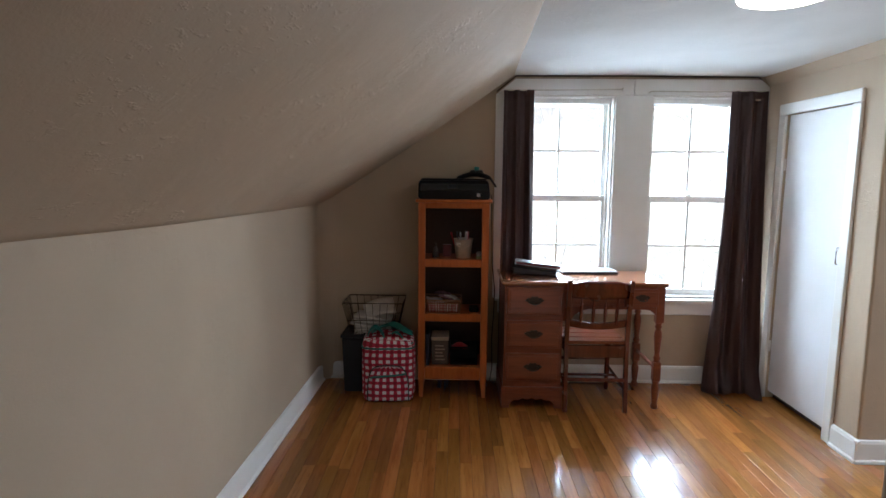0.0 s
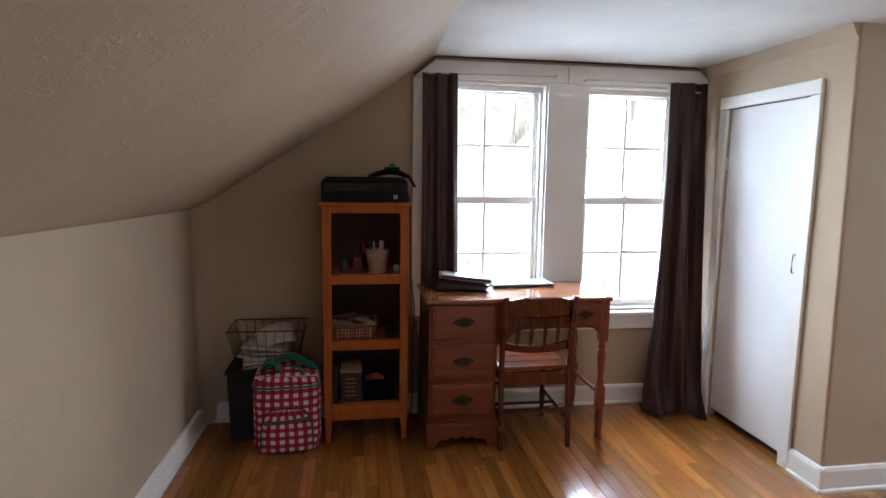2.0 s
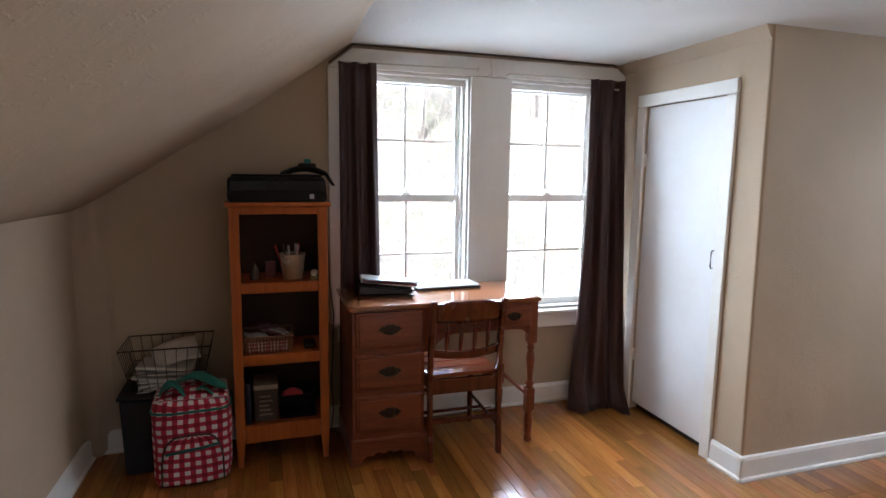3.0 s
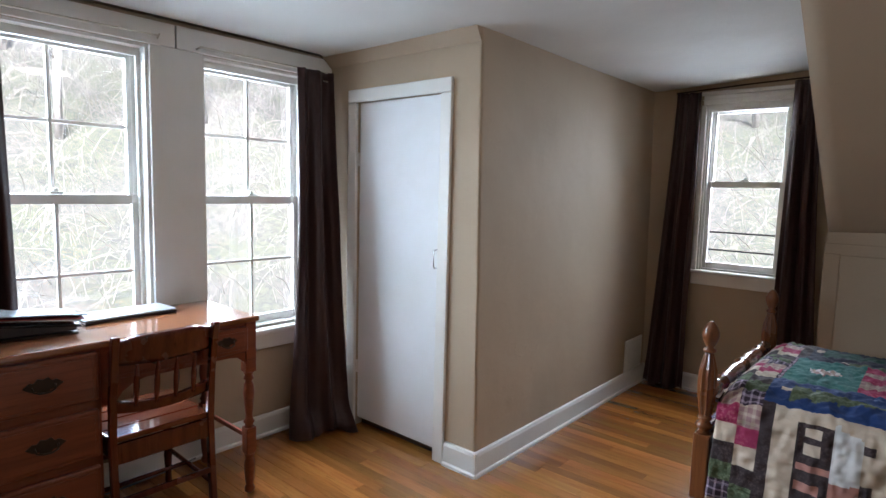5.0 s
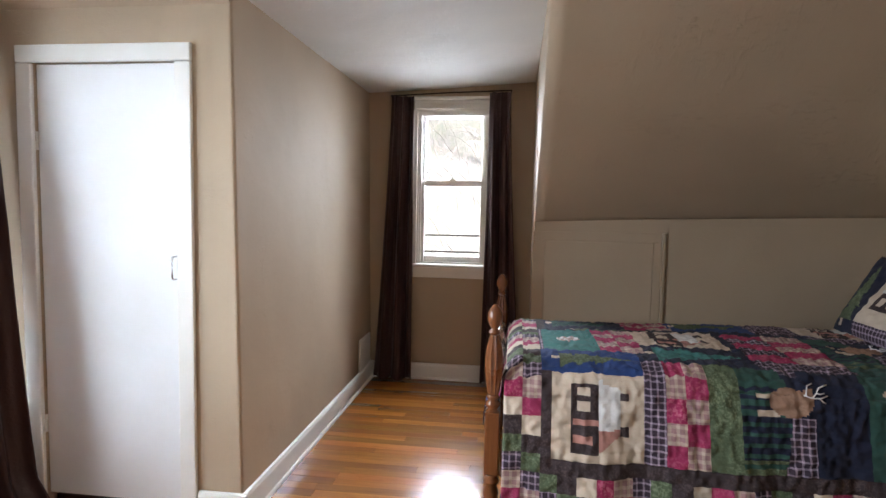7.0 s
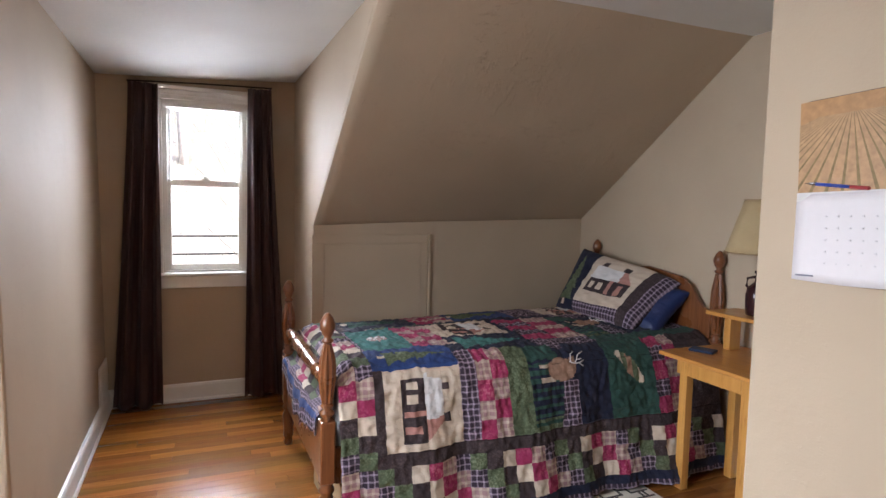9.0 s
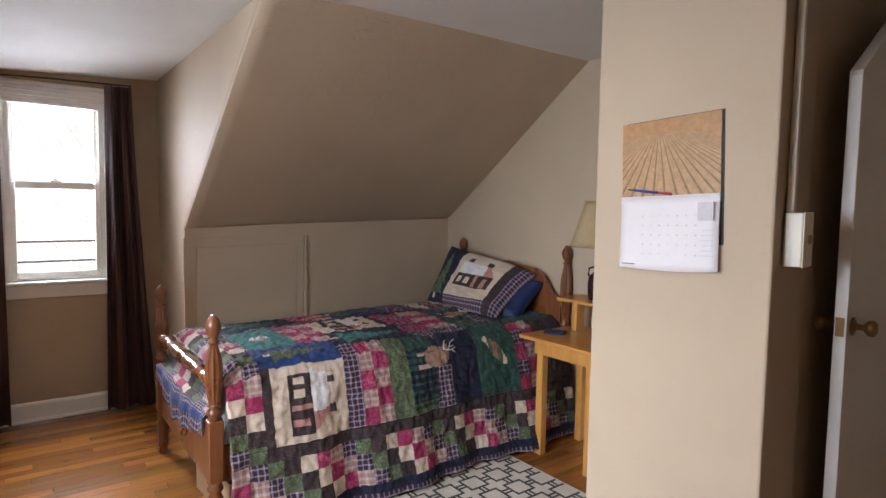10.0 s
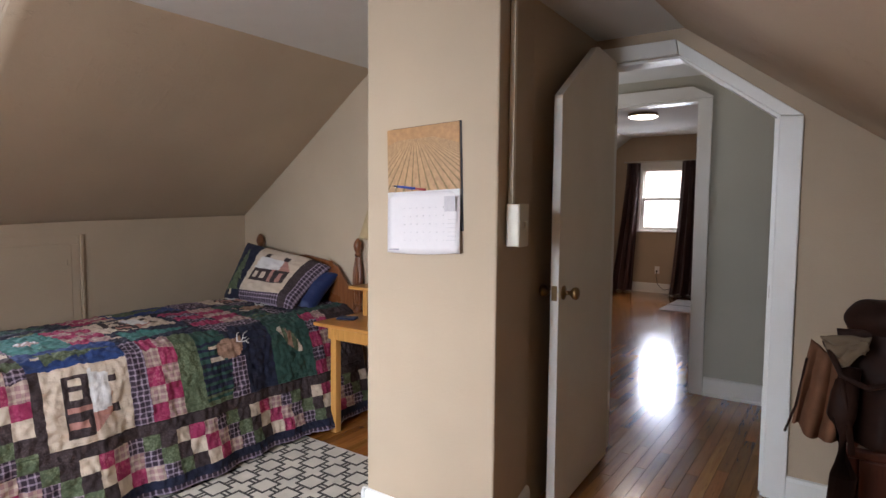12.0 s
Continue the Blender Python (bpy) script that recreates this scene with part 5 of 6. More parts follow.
# ---- things on the bookshelf ----
SX, SY = 0.145, 3.59
printer = thing("printer", "black inkjet printer on top of the bookshelf", "printer", pose(0.145, 3.70, 1.2325))
part("body", prism([(-0.215, 0.018), (-0.205, 0.0), (0.205, 0.0), (0.215, 0.018), (0.205, 0.100), (0.195, 0.112), (-0.200, 0.112), (-0.212, 0.100)], -0.12, 0.14, "y", 0.006), BLACK_PLASTIC, printer)
part("lid", block(-0.197, 0.192, -0.115, 0.138, 0.1125, 0.122, 0.005), BLACK_PLASTIC, printer)
part("front_flap", prism([(-0.205, 0.044), (-0.13, 0.052), (0.13, 0.052), (0.205, 0.044), (0.200, 0.094), (-0.200, 0.094)], -0.127, -0.1205, "y", 0.002), plain("gloss_black_plastic", (0.010, 0.010, 0.011), 0.15), printer)
part("screen", block(-0.035, 0.018, -0.130, -0.1275, 0.064, 0.088, 0.001), plain("dark_screen", (0.03, 0.032, 0.035), 0.1), printer)
part("badge", block(0.135, 0.155, -0.1240, -0.1205, 0.016, 0.036, 0.001), plain("silver_badge", (0.45, 0.45, 0.46), 0.4), printer)
cap = thing("camera_strap", "black strap and teal clip lying on the printer", "strap", pose(0.26, 3.70, 1.355))
part("strap", sheet(lambda u, v: Vector((-0.10 + 0.24 * u, -0.05 + 0.10 * v + 0.02 * math.sin(5 * u), max(0.002, 0.030 * math.sin(3.14 * min(1, u * 1.1)) + 0.012 * math.sin(7 * v + 3 * u)) - 0.10 * max(0, u - 0.86) / 0.14 * 0.5)), 24, 10, 0.006), cloth("black_webbing", (0.012, 0.012, 0.013)), cap)
part("pouch", block(-0.02, 0.06, -0.03, 0.04, 0.028, 0.052, 0.010, 3), cloth("black_nylon", (0.014, 0.014, 0.016)), cap)
part("clip", block(0.005, 0.035, -0.035, 0.005, 0.050, 0.072, 0.006, 3), plain("teal_plastic", (0.01, 0.20, 0.17), 0.4), cap, "teal plastic clip")

ZS = [z + 0.0185 for z in SHELF_Z]
TIN = plain("galvanised_tin", (0.60, 0.50, 0.40), 0.45, 0.8)
bucket = thing("bucket", "small tin bucket full of pens", "bucket", pose(0.205, 3.68, ZS[2]))
bucket.scale = (1.22, 1.22, 1.14)
part("pail", lathe([(0.036, 0), (0.037, 0.003), (0.038, 0.02), (0.040, 0.022), (0.046, 0.095), (0.049, 0.100), (0.049, 0.104), (0.044, 0.104), (0.034, 0.006)], 24), TIN, bucket)
part("handle", tube([(-0.048, -0.005, 0.095), (-0.030, -0.045, 0.07), (0, -0.056, 0.055), (0.030, -0.045, 0.07), (0.048, -0.005, 0.095)], 0.0018, 6), TIN, bucket)
part("label", sheet(lambda u, v: Vector((0.0448 * math.sin(-1.2 + 0.9 * u) * (0.88 + 0.13 * v), -0.0448 * math.cos(-1.2 + 0.9 * u) * (0.88 + 0.13 * v), 0.03 + 0.055 * v)), 8, 4, 0.001), plain("white_paper", (0.62, 0.58, 0.52), 0.8), bucket)
PENS = [((0.5, 0.02, 0.03), -0.030, 0.010, -0.5), ((0.55, 0.55, 0.55), -0.008, -0.012, -0.12), ((0.62, 0.5, 0.5), 0.012, -0.014, 0.10), ((0.6, 0.08, 0.10), 0.020, 0.006, 0.06), ((0.05, 0.05, 0.06), -0.016, 0.018, -0.25), ((0.55, 0.55, 0.50), 0.002, 0.016, 0.18)]
for k, (col, x, y, a) in enumerate(PENS):
    pen = part("pen", lathe([(0.0035, 0), (0.0042, 0.004), (0.0042, 0.115), (0.0055, 0.117), (0.0055, 0.135), (0.003, 0.142)], 8), plain("pen_plastic", col, 0.35))
    pen.matrix_world = pose(0.205 + 1.2 * x, 3.68 + 1.2 * y, ZS[2] + 0.020, 6 * (1 if y > 0 else -1) * -1, math.degrees(a) * 0.6, 0)
    tagged(pen, ("red felt pen standing in the bucket" if col[0] > 2 * col[1] else "pale pen standing in the bucket" if col[0] > 0.3 else "black pen standing in the bucket"), "pen", "pens in the bucket")
bottle = tagged(part("glass_bottle", lathe([(0.020, 0), (0.022, 0.003), (0.022, 0.04), (0.016, 0.055), (0.008, 0.064), (0.007, 0.082), (0.010, 0.084), (0.010, 0.090)], 16), plain("smoked_glass", (0.06, 0.05, 0.045), 0.06)), "small clear glass bottle on the shelf", "bottle")
bottle.location = (0.035, 3.68, ZS[2])
jar = thing("jar", "small pale green jar with a white lid", "jar", pose(0.300, 3.645, ZS[2]))
part("pot", lathe([(0.017, 0), (0.018, 0.002), (0.018, 0.012), (0.014, 0.014)], 16), plain("pale_green_glaze", (0.35, 0.42, 0.22), 0.3), jar)
part("lid", lathe([(0.010, 0.014), (0.016, 0.020), (0.017, 0.030), (0.012, 0.040), (0.003, 0.044)], 16), plain("white_glaze", (0.60, 0.62, 0.55), 0.3), jar)
tin = tagged(part("tin_box", block(-0.025, 0.025, -0.02, 0.02, 0, 0.075, 0.006, 3), plain("maroon_enamel", (0.12, 0.015, 0.02), 0.35)), "dark red tin at the back of the shelf", "tin")
tin.location = (0.105, 3.73, ZS[2])

# gingham-lined wicker basket with odds and ends
WICKER = wood("brown_wicker", (0.26, 0.13, 0.07), (0.14, 0.06, 0.03), "x", 0.7, 0.0)
GINGHAM = plaid("red_gingham", (0.55, 0.50, 0.46), (0.32, 0.015, 0.03), 55, 0.5)
wb = thing("basket", "brown wicker basket lined with red gingham", "basket", pose(0.085, 3.70, ZS[1]))
bm = bmesh.new()
for k in range(4):
    z, g = 0.012 + k * 0.016, 0.004 * k
    tube([(-0.095 - g, -0.075 - g, z), (0.095 + g, -0.075 - g, z), (0.095 + g, 0.075 + g, z), (-0.095 - g, 0.075 + g, z)], 0.006, 6, bm, True)
tube([(-0.112, -0.092, 0.078), (0.112, -0.092, 0.078), (0.112, 0.092, 0.078), (-0.112, 0.092, 0.078)], 0.006, 6, bm, True)
part("weave", bm, WICKER, wb)
for k in range(16):
    x = -0.1 + k * 0.0133
    part("stake", tube([(x, -0.084, 0.0), (x * 1.1, -0.095, 0.078)], 0.0028, 5), WICKER, wb)
part("lining", sheet(lambda u, v: Vector((-0.093 + 0.186 * u, -0.0835 - 0.0075 * v + 0.0, 0.006 + 0.058 * v)), 12, 6, 0.002, None, lambda u, v: (u * 0.19, v * 0.06)), GINGHAM, wb, "red and white gingham lining")
part("bottom", block(-0.095, 0.095, -0.075, 0.075, 0.0, 0.008), WICKER, wb)
for k, (col, x, y, rz) in enumerate([((0.45, 0.43, 0.42), -0.05, 0.0, 20), ((0.35, 0.20, 0.22), 0.03, 0.02, -30), ((0.50, 0.45, 0.40), 0.06, -0.03, 70), ((0.22, 0.12, 0.14), -0.01, 0.05, 5)]):
    rnd = random.Random(k)
    pk = part("packet", sheet(lambda u, v: Vector(((u - 0.5) * 0.11, (v - 0.5) * 0.08, 0.014 * math.sin(3.14 * u) * math.sin(3.14 * v) + 0.010 * noise.noise((u * 5, v * 5, k)))), 10, 8, 0.006), plain("crinkled_packet", col, 0.25, 0.0, 0.4, 25))
    pk.matrix_world = pose(0.085 + x, 3.70 + y, ZS[1] + 0.062 + 0.012 * k, rnd.uniform(-18, 18), rnd.uniform(-18, 18), rz)
    tagged(pk, "crinkled foil packet in the wicker basket", "packet", "packets in the basket")
dark_case = tagged(part("glasses_case", block(-0.03, 0.03, -0.05, 0.05, 0, 0.03, 0.012, 3), BLACK_PLASTIC), "dark rounded case on the shelf", "case")
dark_case.location = (0.275, 3.68, ZS[1])

# lowest shelf
folder = tagged(part("binder", block(-0.010, 0.010, -0.1, 0.1, 0, 0.20, 0.003), plain("navy_vinyl", (0.012, 0.02, 0.05), 0.4)), "narrow navy binder standing on the shelf", "binder")
folder.location = (-0.010, 3.715, ZS[0])
carton = thing("box", "dark patterned storage box with pale lid", "box", pose(0.068, 3.715, ZS[0]))
part("carton", block(-0.052, 0.052, -0.08, 0.08, 0, 0.155, 0.002), plain("dark_brown_card", (0.05, 0.035, 0.03), 0.6), carton)
part("lid", block(-0.055, 0.055, -0.083, 0.083, 0.1555, 0.178, 0.003), plain("buff_card", (0.33, 0.26, 0.19), 0.7), carton)
for k in range(5):
    part("label_bar", block(-0.030, 0.030 - 0.008 * (k % 3), -0.0815, -0.0801, 0.030 + k * 0.022, 0.038 + k * 0.022), plain("faded_print", (0.24, 0.19, 0.15), 0.7), carton)
mesh_basket = thing("basket", "black perforated plastic basket", "basket", pose(0.215, 3.71, ZS[0]))
bm = bmesh.new()
for r in range(4):
    for k in range(10):
        w, x = 0.0155, -0.0775 + k * 0.0155 + (0.004 if r % 2 else 0)
        z = 0.012 + r * 0.024
        tube([(x - 0.006, -0.071, z), (x + 0.006, -0.071, z), (x + 0.006, -0.071, z + 0.016), (x - 0.006, -0.071, z + 0.016)], 0.002, 4, bm, True)
part("lattice", bm, BLACK_PLASTIC, mesh_basket)
bm = block(-0.085, 0.085, 0.060, 0.064, 0, 0.11)
block(-0.085, -0.081, -0.07, 0.06, 0, 0.11, bm=bm)
block(0.081, 0.085, -0.07, 0.06, 0, 0.11, bm=bm)
block(-0.081, 0.081, -0.068, 0.06, 0, 0.004, bm=bm)
tube([(-0.085, -0.072, 0.112), (0.085, -0.072, 0.112), (0.085, 0.064, 0.112), (-0.085, 0.064, 0.112)], 0.005, 6, bm, True)
part("tub", bm, BLACK_PLASTIC, mesh_basket)
cloth_red = tagged(part("pouch", sheet(lambda u, v: Vector(((u - 0.5) * 0.10, (v - 0.5) * 0.07, 0.03 * math.sin(3.14 * u) * math.sin(3.14 * v) + 0.006 * noise.noise((u * 6, v * 6, 3)))), 10, 8, 0.004), cloth("red_cloth", (0.40, 0.03, 0.04))), "small red pouch in the black basket", "pouch")
cloth_red.location = (0.19, 3.70, ZS[0] + 0.100)

# ---- red gingham bag ----
BAG_CHECK = plaid("red_check_nylon", (0.22, 0.008, 0.022), (0.62, 0.56, 0.55), 24, 0.5, (0.40, 0.022, 0.05))
TEAL_TRIM = cloth("teal_webbing", (0.01, 0.14, 0.11), 0.6)
bag = thing("backpack", "red and white checked bag with teal trim", "bag", pose(-0.248, 3.62, 0.004, 0, 0, 3))
bag.scale = (1.06, 1.05, 0.96)


def bag_shell(u, v):
    a = 2 * math.pi * u
    e = 0.42
    cx, cy = math.copysign(abs(math.cos(a)) ** e, math.cos(a)), math.copysign(abs(math.sin(a)) ** e, math.sin(a))
    k = 1.0 - 0.07 * max(0, (v - 0.85) / 0.15) ** 2 - 0.06 * max(0, 0.1 - v) / 0.1 + 0.03 * math.sin(3.14 * v)
    d = 0.006 * noise.noise((cx * 2, cy * 2, v * 5))
    return Vector((cx * 0.150 * k + d, cy * 0.110 * k + d, 0.40 * v + 0.012 * math.sin(2 * a) * (v > 0.9)))


GIRTH = [0.0]                                     # length round the bag, so that the checks stay square
for k in range(64):
    GIRTH.append(GIRTH[-1] + (bag_shell((k + 1) / 64, 0.5) - bag_shell(k / 64, 0.5)).length)
bm = sheet(bag_shell, 64, 30, 0.004, None, lambda u, v: (GIRTH[round(u * 64)], v * 0.40))
part("shell", bm, BAG_CHECK, bag)
part("lid_panel", sheet(lambda u, v: Vector(((2 * u - 1) * 0.138, (2 * v - 1) * 0.100, 0.400 + 0.030 * (1 - (2 * u - 1) ** 2) * (1 - (2 * v - 1) ** 2))), 20, 14, 0.004, None, lambda u, v: (u * 0.26, v * 0.19)), BAG_CHECK, bag)
ring = lambda k, z: [(bag_shell(i / 40, z).x * k, bag_shell(i / 40, z).y * k, bag_shell(i / 40, z).z) for i in range(40)]
part("zip", tube(ring(1.012, 0.86), 0.006, 6, None, True), TEAL_TRIM, bag, "teal zip tape")
pocket_out = [(0.115 * math.copysign(abs(math.cos(a)) ** 0.5, math.cos(a)), 0.012 + 0.225 * max(0, math.sin(a)) ** 0.6) for a in [math.pi * k / 20 for k in range(21)]]
part("pocket", sheet(lambda u, v: Vector(((2 * u - 1) * 0.116 * max(0.0, 1 - v ** 4) ** 0.35, -0.112 - 0.016 * (1 - (2 * u - 1) ** 4) * (1 - v ** 6), 0.012 + 0.225 * v)), 20, 16, 0.004, None, lambda u, v: (u * 0.23, v * 0.225)), BAG_CHECK, bag)
part("piping", tube([(x * 1.02, -0.126, z + 0.004) for x, z in pocket_out], 0.004, 6), plain("black_piping", (0.02, 0.012, 0.015), 0.6), bag)
part("pocket_zip", tube([(-0.10, -0.130, 0.165), (-0.03, -0.131, 0.172), (0.04, -0.131, 0.178), (0.10, -0.130, 0.188)], 0.006, 6), TEAL_TRIM, bag)
part("strap", sheet(lambda u, v: Vector((-0.12 + 0.10 * u, -0.085 + 0.05 * v - 0.04 * math.sin(3.14 * u), 0.37 + 0.115 * math.sin(3.14 * (0.15 + 0.75 * u)) + 0.008 * math.sin(9 * v))), 16, 6, 0.006), TEAL_TRIM, bag)
part("strap", sheet(lambda u, v: Vector((-0.10 + 0.24 * u, -0.05 + 0.055 * v + 0.03 * math.sin(5 * u), 0.425 + 0.050 * math.sin(3.14 * u) + 0.012 * math.sin(6 * u + 4 * v))), 20, 6, 0.007), TEAL_TRIM, bag)
part("strap", sheet(lambda u, v: Vector((0.02 + 0.12 * u, -0.09 + 0.03 * v, 0.435 - 0.05 * u + 0.02 * math.sin(6 * u))), 12, 4, 0.006), TEAL_TRIM, bag)

# ---- dark tub with a wire basket of papers ----
tub = thing("storage_tub", "dark blue plastic storage tub", "tub", pose(-0.375, 3.775, 0.001))
part("tub_body", prism([(-0.165, 0), (0.165, 0), (0.178, 0.352), (-0.178, 0.352)], -0.12, 0.12, "y", 0.012), plain("dark_blue_plastic", (0.004, 0.005, 0.008), 0.75), tub)
part("lid", block(-0.186, 0.186, -0.128, 0.128, 0.353, 0.372, 0.006), plain("black_lid", (0.005, 0.005, 0.006), 0.7), tub)
wire = thing("wire_basket", "black wire basket holding papers and magazines", "basket", pose(-0.355, 3.775, 0.374))
bm = bmesh.new()
for z, a, b in ((0.005, 0.145, 0.09), (0.09, 0.165, 0.108), (0.205, 0.188, 0.128)):
    tube([(-a, -b, z), (a, -b, z), (a, b, z), (-a, b, z)], 0.0035 if z > 0.2 else 0.0022, 6, bm, True)
for k in range(9):
    t = -1 + k * 0.25
    for s in (-1, 1):
        tube([(0.145 * t, s * 0.09, 0.005), (0.188 * t, s * 0.128, 0.205)], 0.0018, 5, bm)
        tube([(s * 0.145, 0.09 * t, 0.005), (s * 0.188, 0.128 * t, 0.205)], 0.0018, 5, bm)
    tube([(0.145 * t, -0.09, 0.005), (0.145 * t, 0.09, 0.005)], 0.0018, 5, bm)
part("wire_mesh", bm, METAL_DARK, wire)
rnd = random.Random(5)
PAPER = plain("magazine_paper", (0.55, 0.50, 0.44), 0.7)
for k in range(6):
    pg = part("magazine", sheet(lambda u, v: Vector(((u - 0.5) * 0.23, (v - 0.5) * 0.165, 0.006 * math.sin(4 * u + k) + 0.010 * u * (k % 3))), 8, 6, 0.010), PAPER)
    pg.matrix_world = pose(-0.375 + rnd.uniform(-0.012, 0.012), 3.77, 0.386 + k * 0.016, 0, 4 * k - 6, rnd.uniform(-6, 6))
    tagged(pg, "worn magazine lying in the wire basket", "magazine", "magazines in the wire basket")
leafp = part("paper_sheet", sheet(lambda u, v: Vector(((u - 0.5) * 0.20, (v - 0.5) * 0.15, 0.02 * math.sin(3 * u) + 0.01 * v)), 8, 6, 0.002), PAPER)
leafp.matrix_world = pose(-0.33, 3.80, 0.507, 25, -12, 10)
tagged(leafp, "loose white sheet sticking out of the basket", "paper")

# ---- on the desk ----
binder = thing("binder", "black binder stuffed with pale papers", "binder", pose(0.665, 3.74, 0.767, 0, 0, -8))
part("cover", sheet(lambda u, v: Vector((-0.14 + 0.27 * u, -0.10 + 0.22 * v, 0.004 + 0.002 * math.sin(4 * u))), 10, 8, 0.006), BLACK_PLASTIC, binder)
part("page_block", prism([(-0.135, 0.011), (0.125, 0.011), (0.125, 0.022), (-0.120, 0.050), (-0.138, 0.040)], -0.095, 0.105, "y", 0.003), plain("binder_pages", (0.06, 0.06, 0.07), 0.6), binder)
part("cover", sheet(lambda u, v: Vector((-0.145 + 0.28 * u, -0.105 + 0.22 * v, 0.056 - 0.028 * u + 0.004 * math.sin(5 * v))), 10, 8, 0.005), plain("gloss_black_cover", (0.02, 0.022, 0.028), 0.2), binder)
for k, (col, dz) in enumerate([((0.55, 0.62, 0.68), 0.012), ((0.30, 0.05, 0.05), 0.007), ((0.42, 0.50, 0.58), 0.018)]):
    f = part("folder", sheet(lambda u, v: Vector((-0.13 + 0.27 * u, -0.10 + 0.20 * v, 0.060 + dz - 0.028 * u + 0.010 * math.sin(2.5 * v + k))), 10, 8, 0.003), plain("folder_card", col, 0.5))
    f.matrix_world = pose(0.665 + 0.006 * k, 3.742, 0.768, 0, 0, -8 + 3 * k)
    tagged(f, "red card folder on the black binder" if col[0] > 2 * col[1] else "pale blue card folder on the black binder", "folder", "folders on the binder")
laptop = thing("laptop", "thin closed silver laptop lying on the desk", "laptop", pose(1.00, 3.845, 0.7665, 0, 0, 3))
part("base", block(-0.175, 0.175, -0.115, 0.045, 0.001, 0.010, 0.003), plain("dark_laptop_edge", (0.03, 0.03, 0.035), 0.4), laptop)
part("lid", block(-0.175, 0.175, -0.115, 0.045, 0.0105, 0.017, 0.003), plain("silver_laptop_lid", (0.58, 0.62, 0.66), 0.3), laptop)
cable = tagged(part("cable", tube([(0.385, 3.86, 1.25), (0.392, 3.90, 1.05), (0.400, 3.905, 0.80), (0.42, 3.905, 0.62), (0.415, 3.90, 0.45), (0.405, 3.895, 0.30), (0.41, 3.88, 0.10), (0.395, 3.87, 0.012), (0.43, 3.80, 0.008)], 0.003, 6), BLACK_PLASTIC), "black power cable hanging behind the printer", "cable")
cords = tagged(part("cord", tube([(0.42, 3.86, 0.006), (0.55, 3.89, 0.006), (0.80, 3.895, 0.006), (0.95, 3.87, 0.006), (1.15, 3.885, 0.006), (1.32, 3.89, 0.02)], 0.004, 6), plain("grey_cord", (0.12, 0.11, 0.10), 0.6)), "grey cord along the baseboard under the desk", "cord")

# ---- bedside table, lamp ----
table = thing("bedside_table", "yellow pine step-top bedside table", "table", pose(2.155, 0.376, 0))
TX, TY = -0.50, -0.455
part("tabletop", block(TX, 0.0, TY, 0.0, 0.612, 0.632, 0.005), wood("pine_table_top", (0.60, 0.28, 0.07), (0.47, 0.19, 0.04), "x", 0.3, 0.4), table)
bm = block(TX + 0.06, -0.06, -0.075, -0.058, 0.535, 0.611, 0.002)
block(TX + 0.06, -0.06, TY + 0.04, TY + 0.056, 0.535, 0.611, 0.002, bm=bm)
block(-0.075, -0.058, TY + 0.09, -0.09, 0.535, 0.611, 0.002, bm=bm)
block(TX + 0.058, TX + 0.075, TY + 0.09, -0.09, 0.535, 0.611, 0.002, bm=bm)
part("apron", bm, TABLE_WOOD, table)
for x in (-0.122, TX + 0.056):
    for y in (-0.098, TY + 0.040):
        part("leg", prism([(x, y), (x + 0.042, y), (x + 0.042, y + 0.042), (x, y + 0.042)], 0.0, 0.611, "z", 0.004), TABLE_WOOD, table)
part("upper_shelf", block(TX, -0.035, TY, TY + 0.21, 0.795, 0.813, 0.004), TABLE_WOOD, table)
for x in (-0.12, TX + 0.08):
    part("shelf_post", block(x, x + 0.035, TY + 0.07, TY + 0.14, 0.6325, 0.7945, 0.003), TABLE_WOOD, table)
wallet = tagged(part("wallet", block(-0.055, 0.055, -0.038, 0.038, 0, 0.013, 0.006, 3), cloth("navy_nylon", (0.012, 0.022, 0.06))), "small navy wallet on the bedside table", "wallet")
wallet.matrix_world = pose(2.06, 0.20, 0.6325, 0, 0, 24)
lamp = thing("table_lamp", "dark jug lamp with a parchment shade", "lamp", pose(1.935, 0.02, 0.8135))
part("jug", lathe([(0.040, 0), (0.046, 0.004), (0.050, 0.03), (0.052, 0.09), (0.046, 0.125), (0.026, 0.145), (0.016, 0.155), (0.014, 0.19), (0.019, 0.195), (0.019, 0.203), (0.008, 0.206), (0.007, 0.27)], 24), plain("oxblood_glaze", (0.035, 0.012, 0.014), 0.15), lamp)
part("jug_handle", tube([(0.044, 0, 0.115), (0.062, 0, 0.13), (0.058, 0, 0.165), (0.020, 0, 0.175)], 0.006, 8), plain("oxblood_handle", (0.035, 0.012, 0.014), 0.15), lamp)
SHADE = print_cloth("parchment_shade", (0.46, 0.34, 0.18), (0.36, 0.25, 0.12), 7, 0.42, 0.7)
bm = sheet(lambda u, v: Vector(((0.148 - 0.072 * v) * math.cos(6.28319 * u), (0.148 - 0.072 * v) * math.sin(6.28319 * u), 0.285 + 0.238 * v)), 48, 8, 0.002)
shade = part("shade", bm, SHADE, lamp, "mottled yellow parchment shade")
for z, r in ((0.285, 0.149), (0.523, 0.077)):
    part("band", tube([(r * math.cos(6.28319 * k / 40), r * math.sin(6.28319 * k / 40), z) for k in range(40)], 0.003, 6, None, True), plain("tan_binding", (0.30, 0.20, 0.10), 0.8), shade)

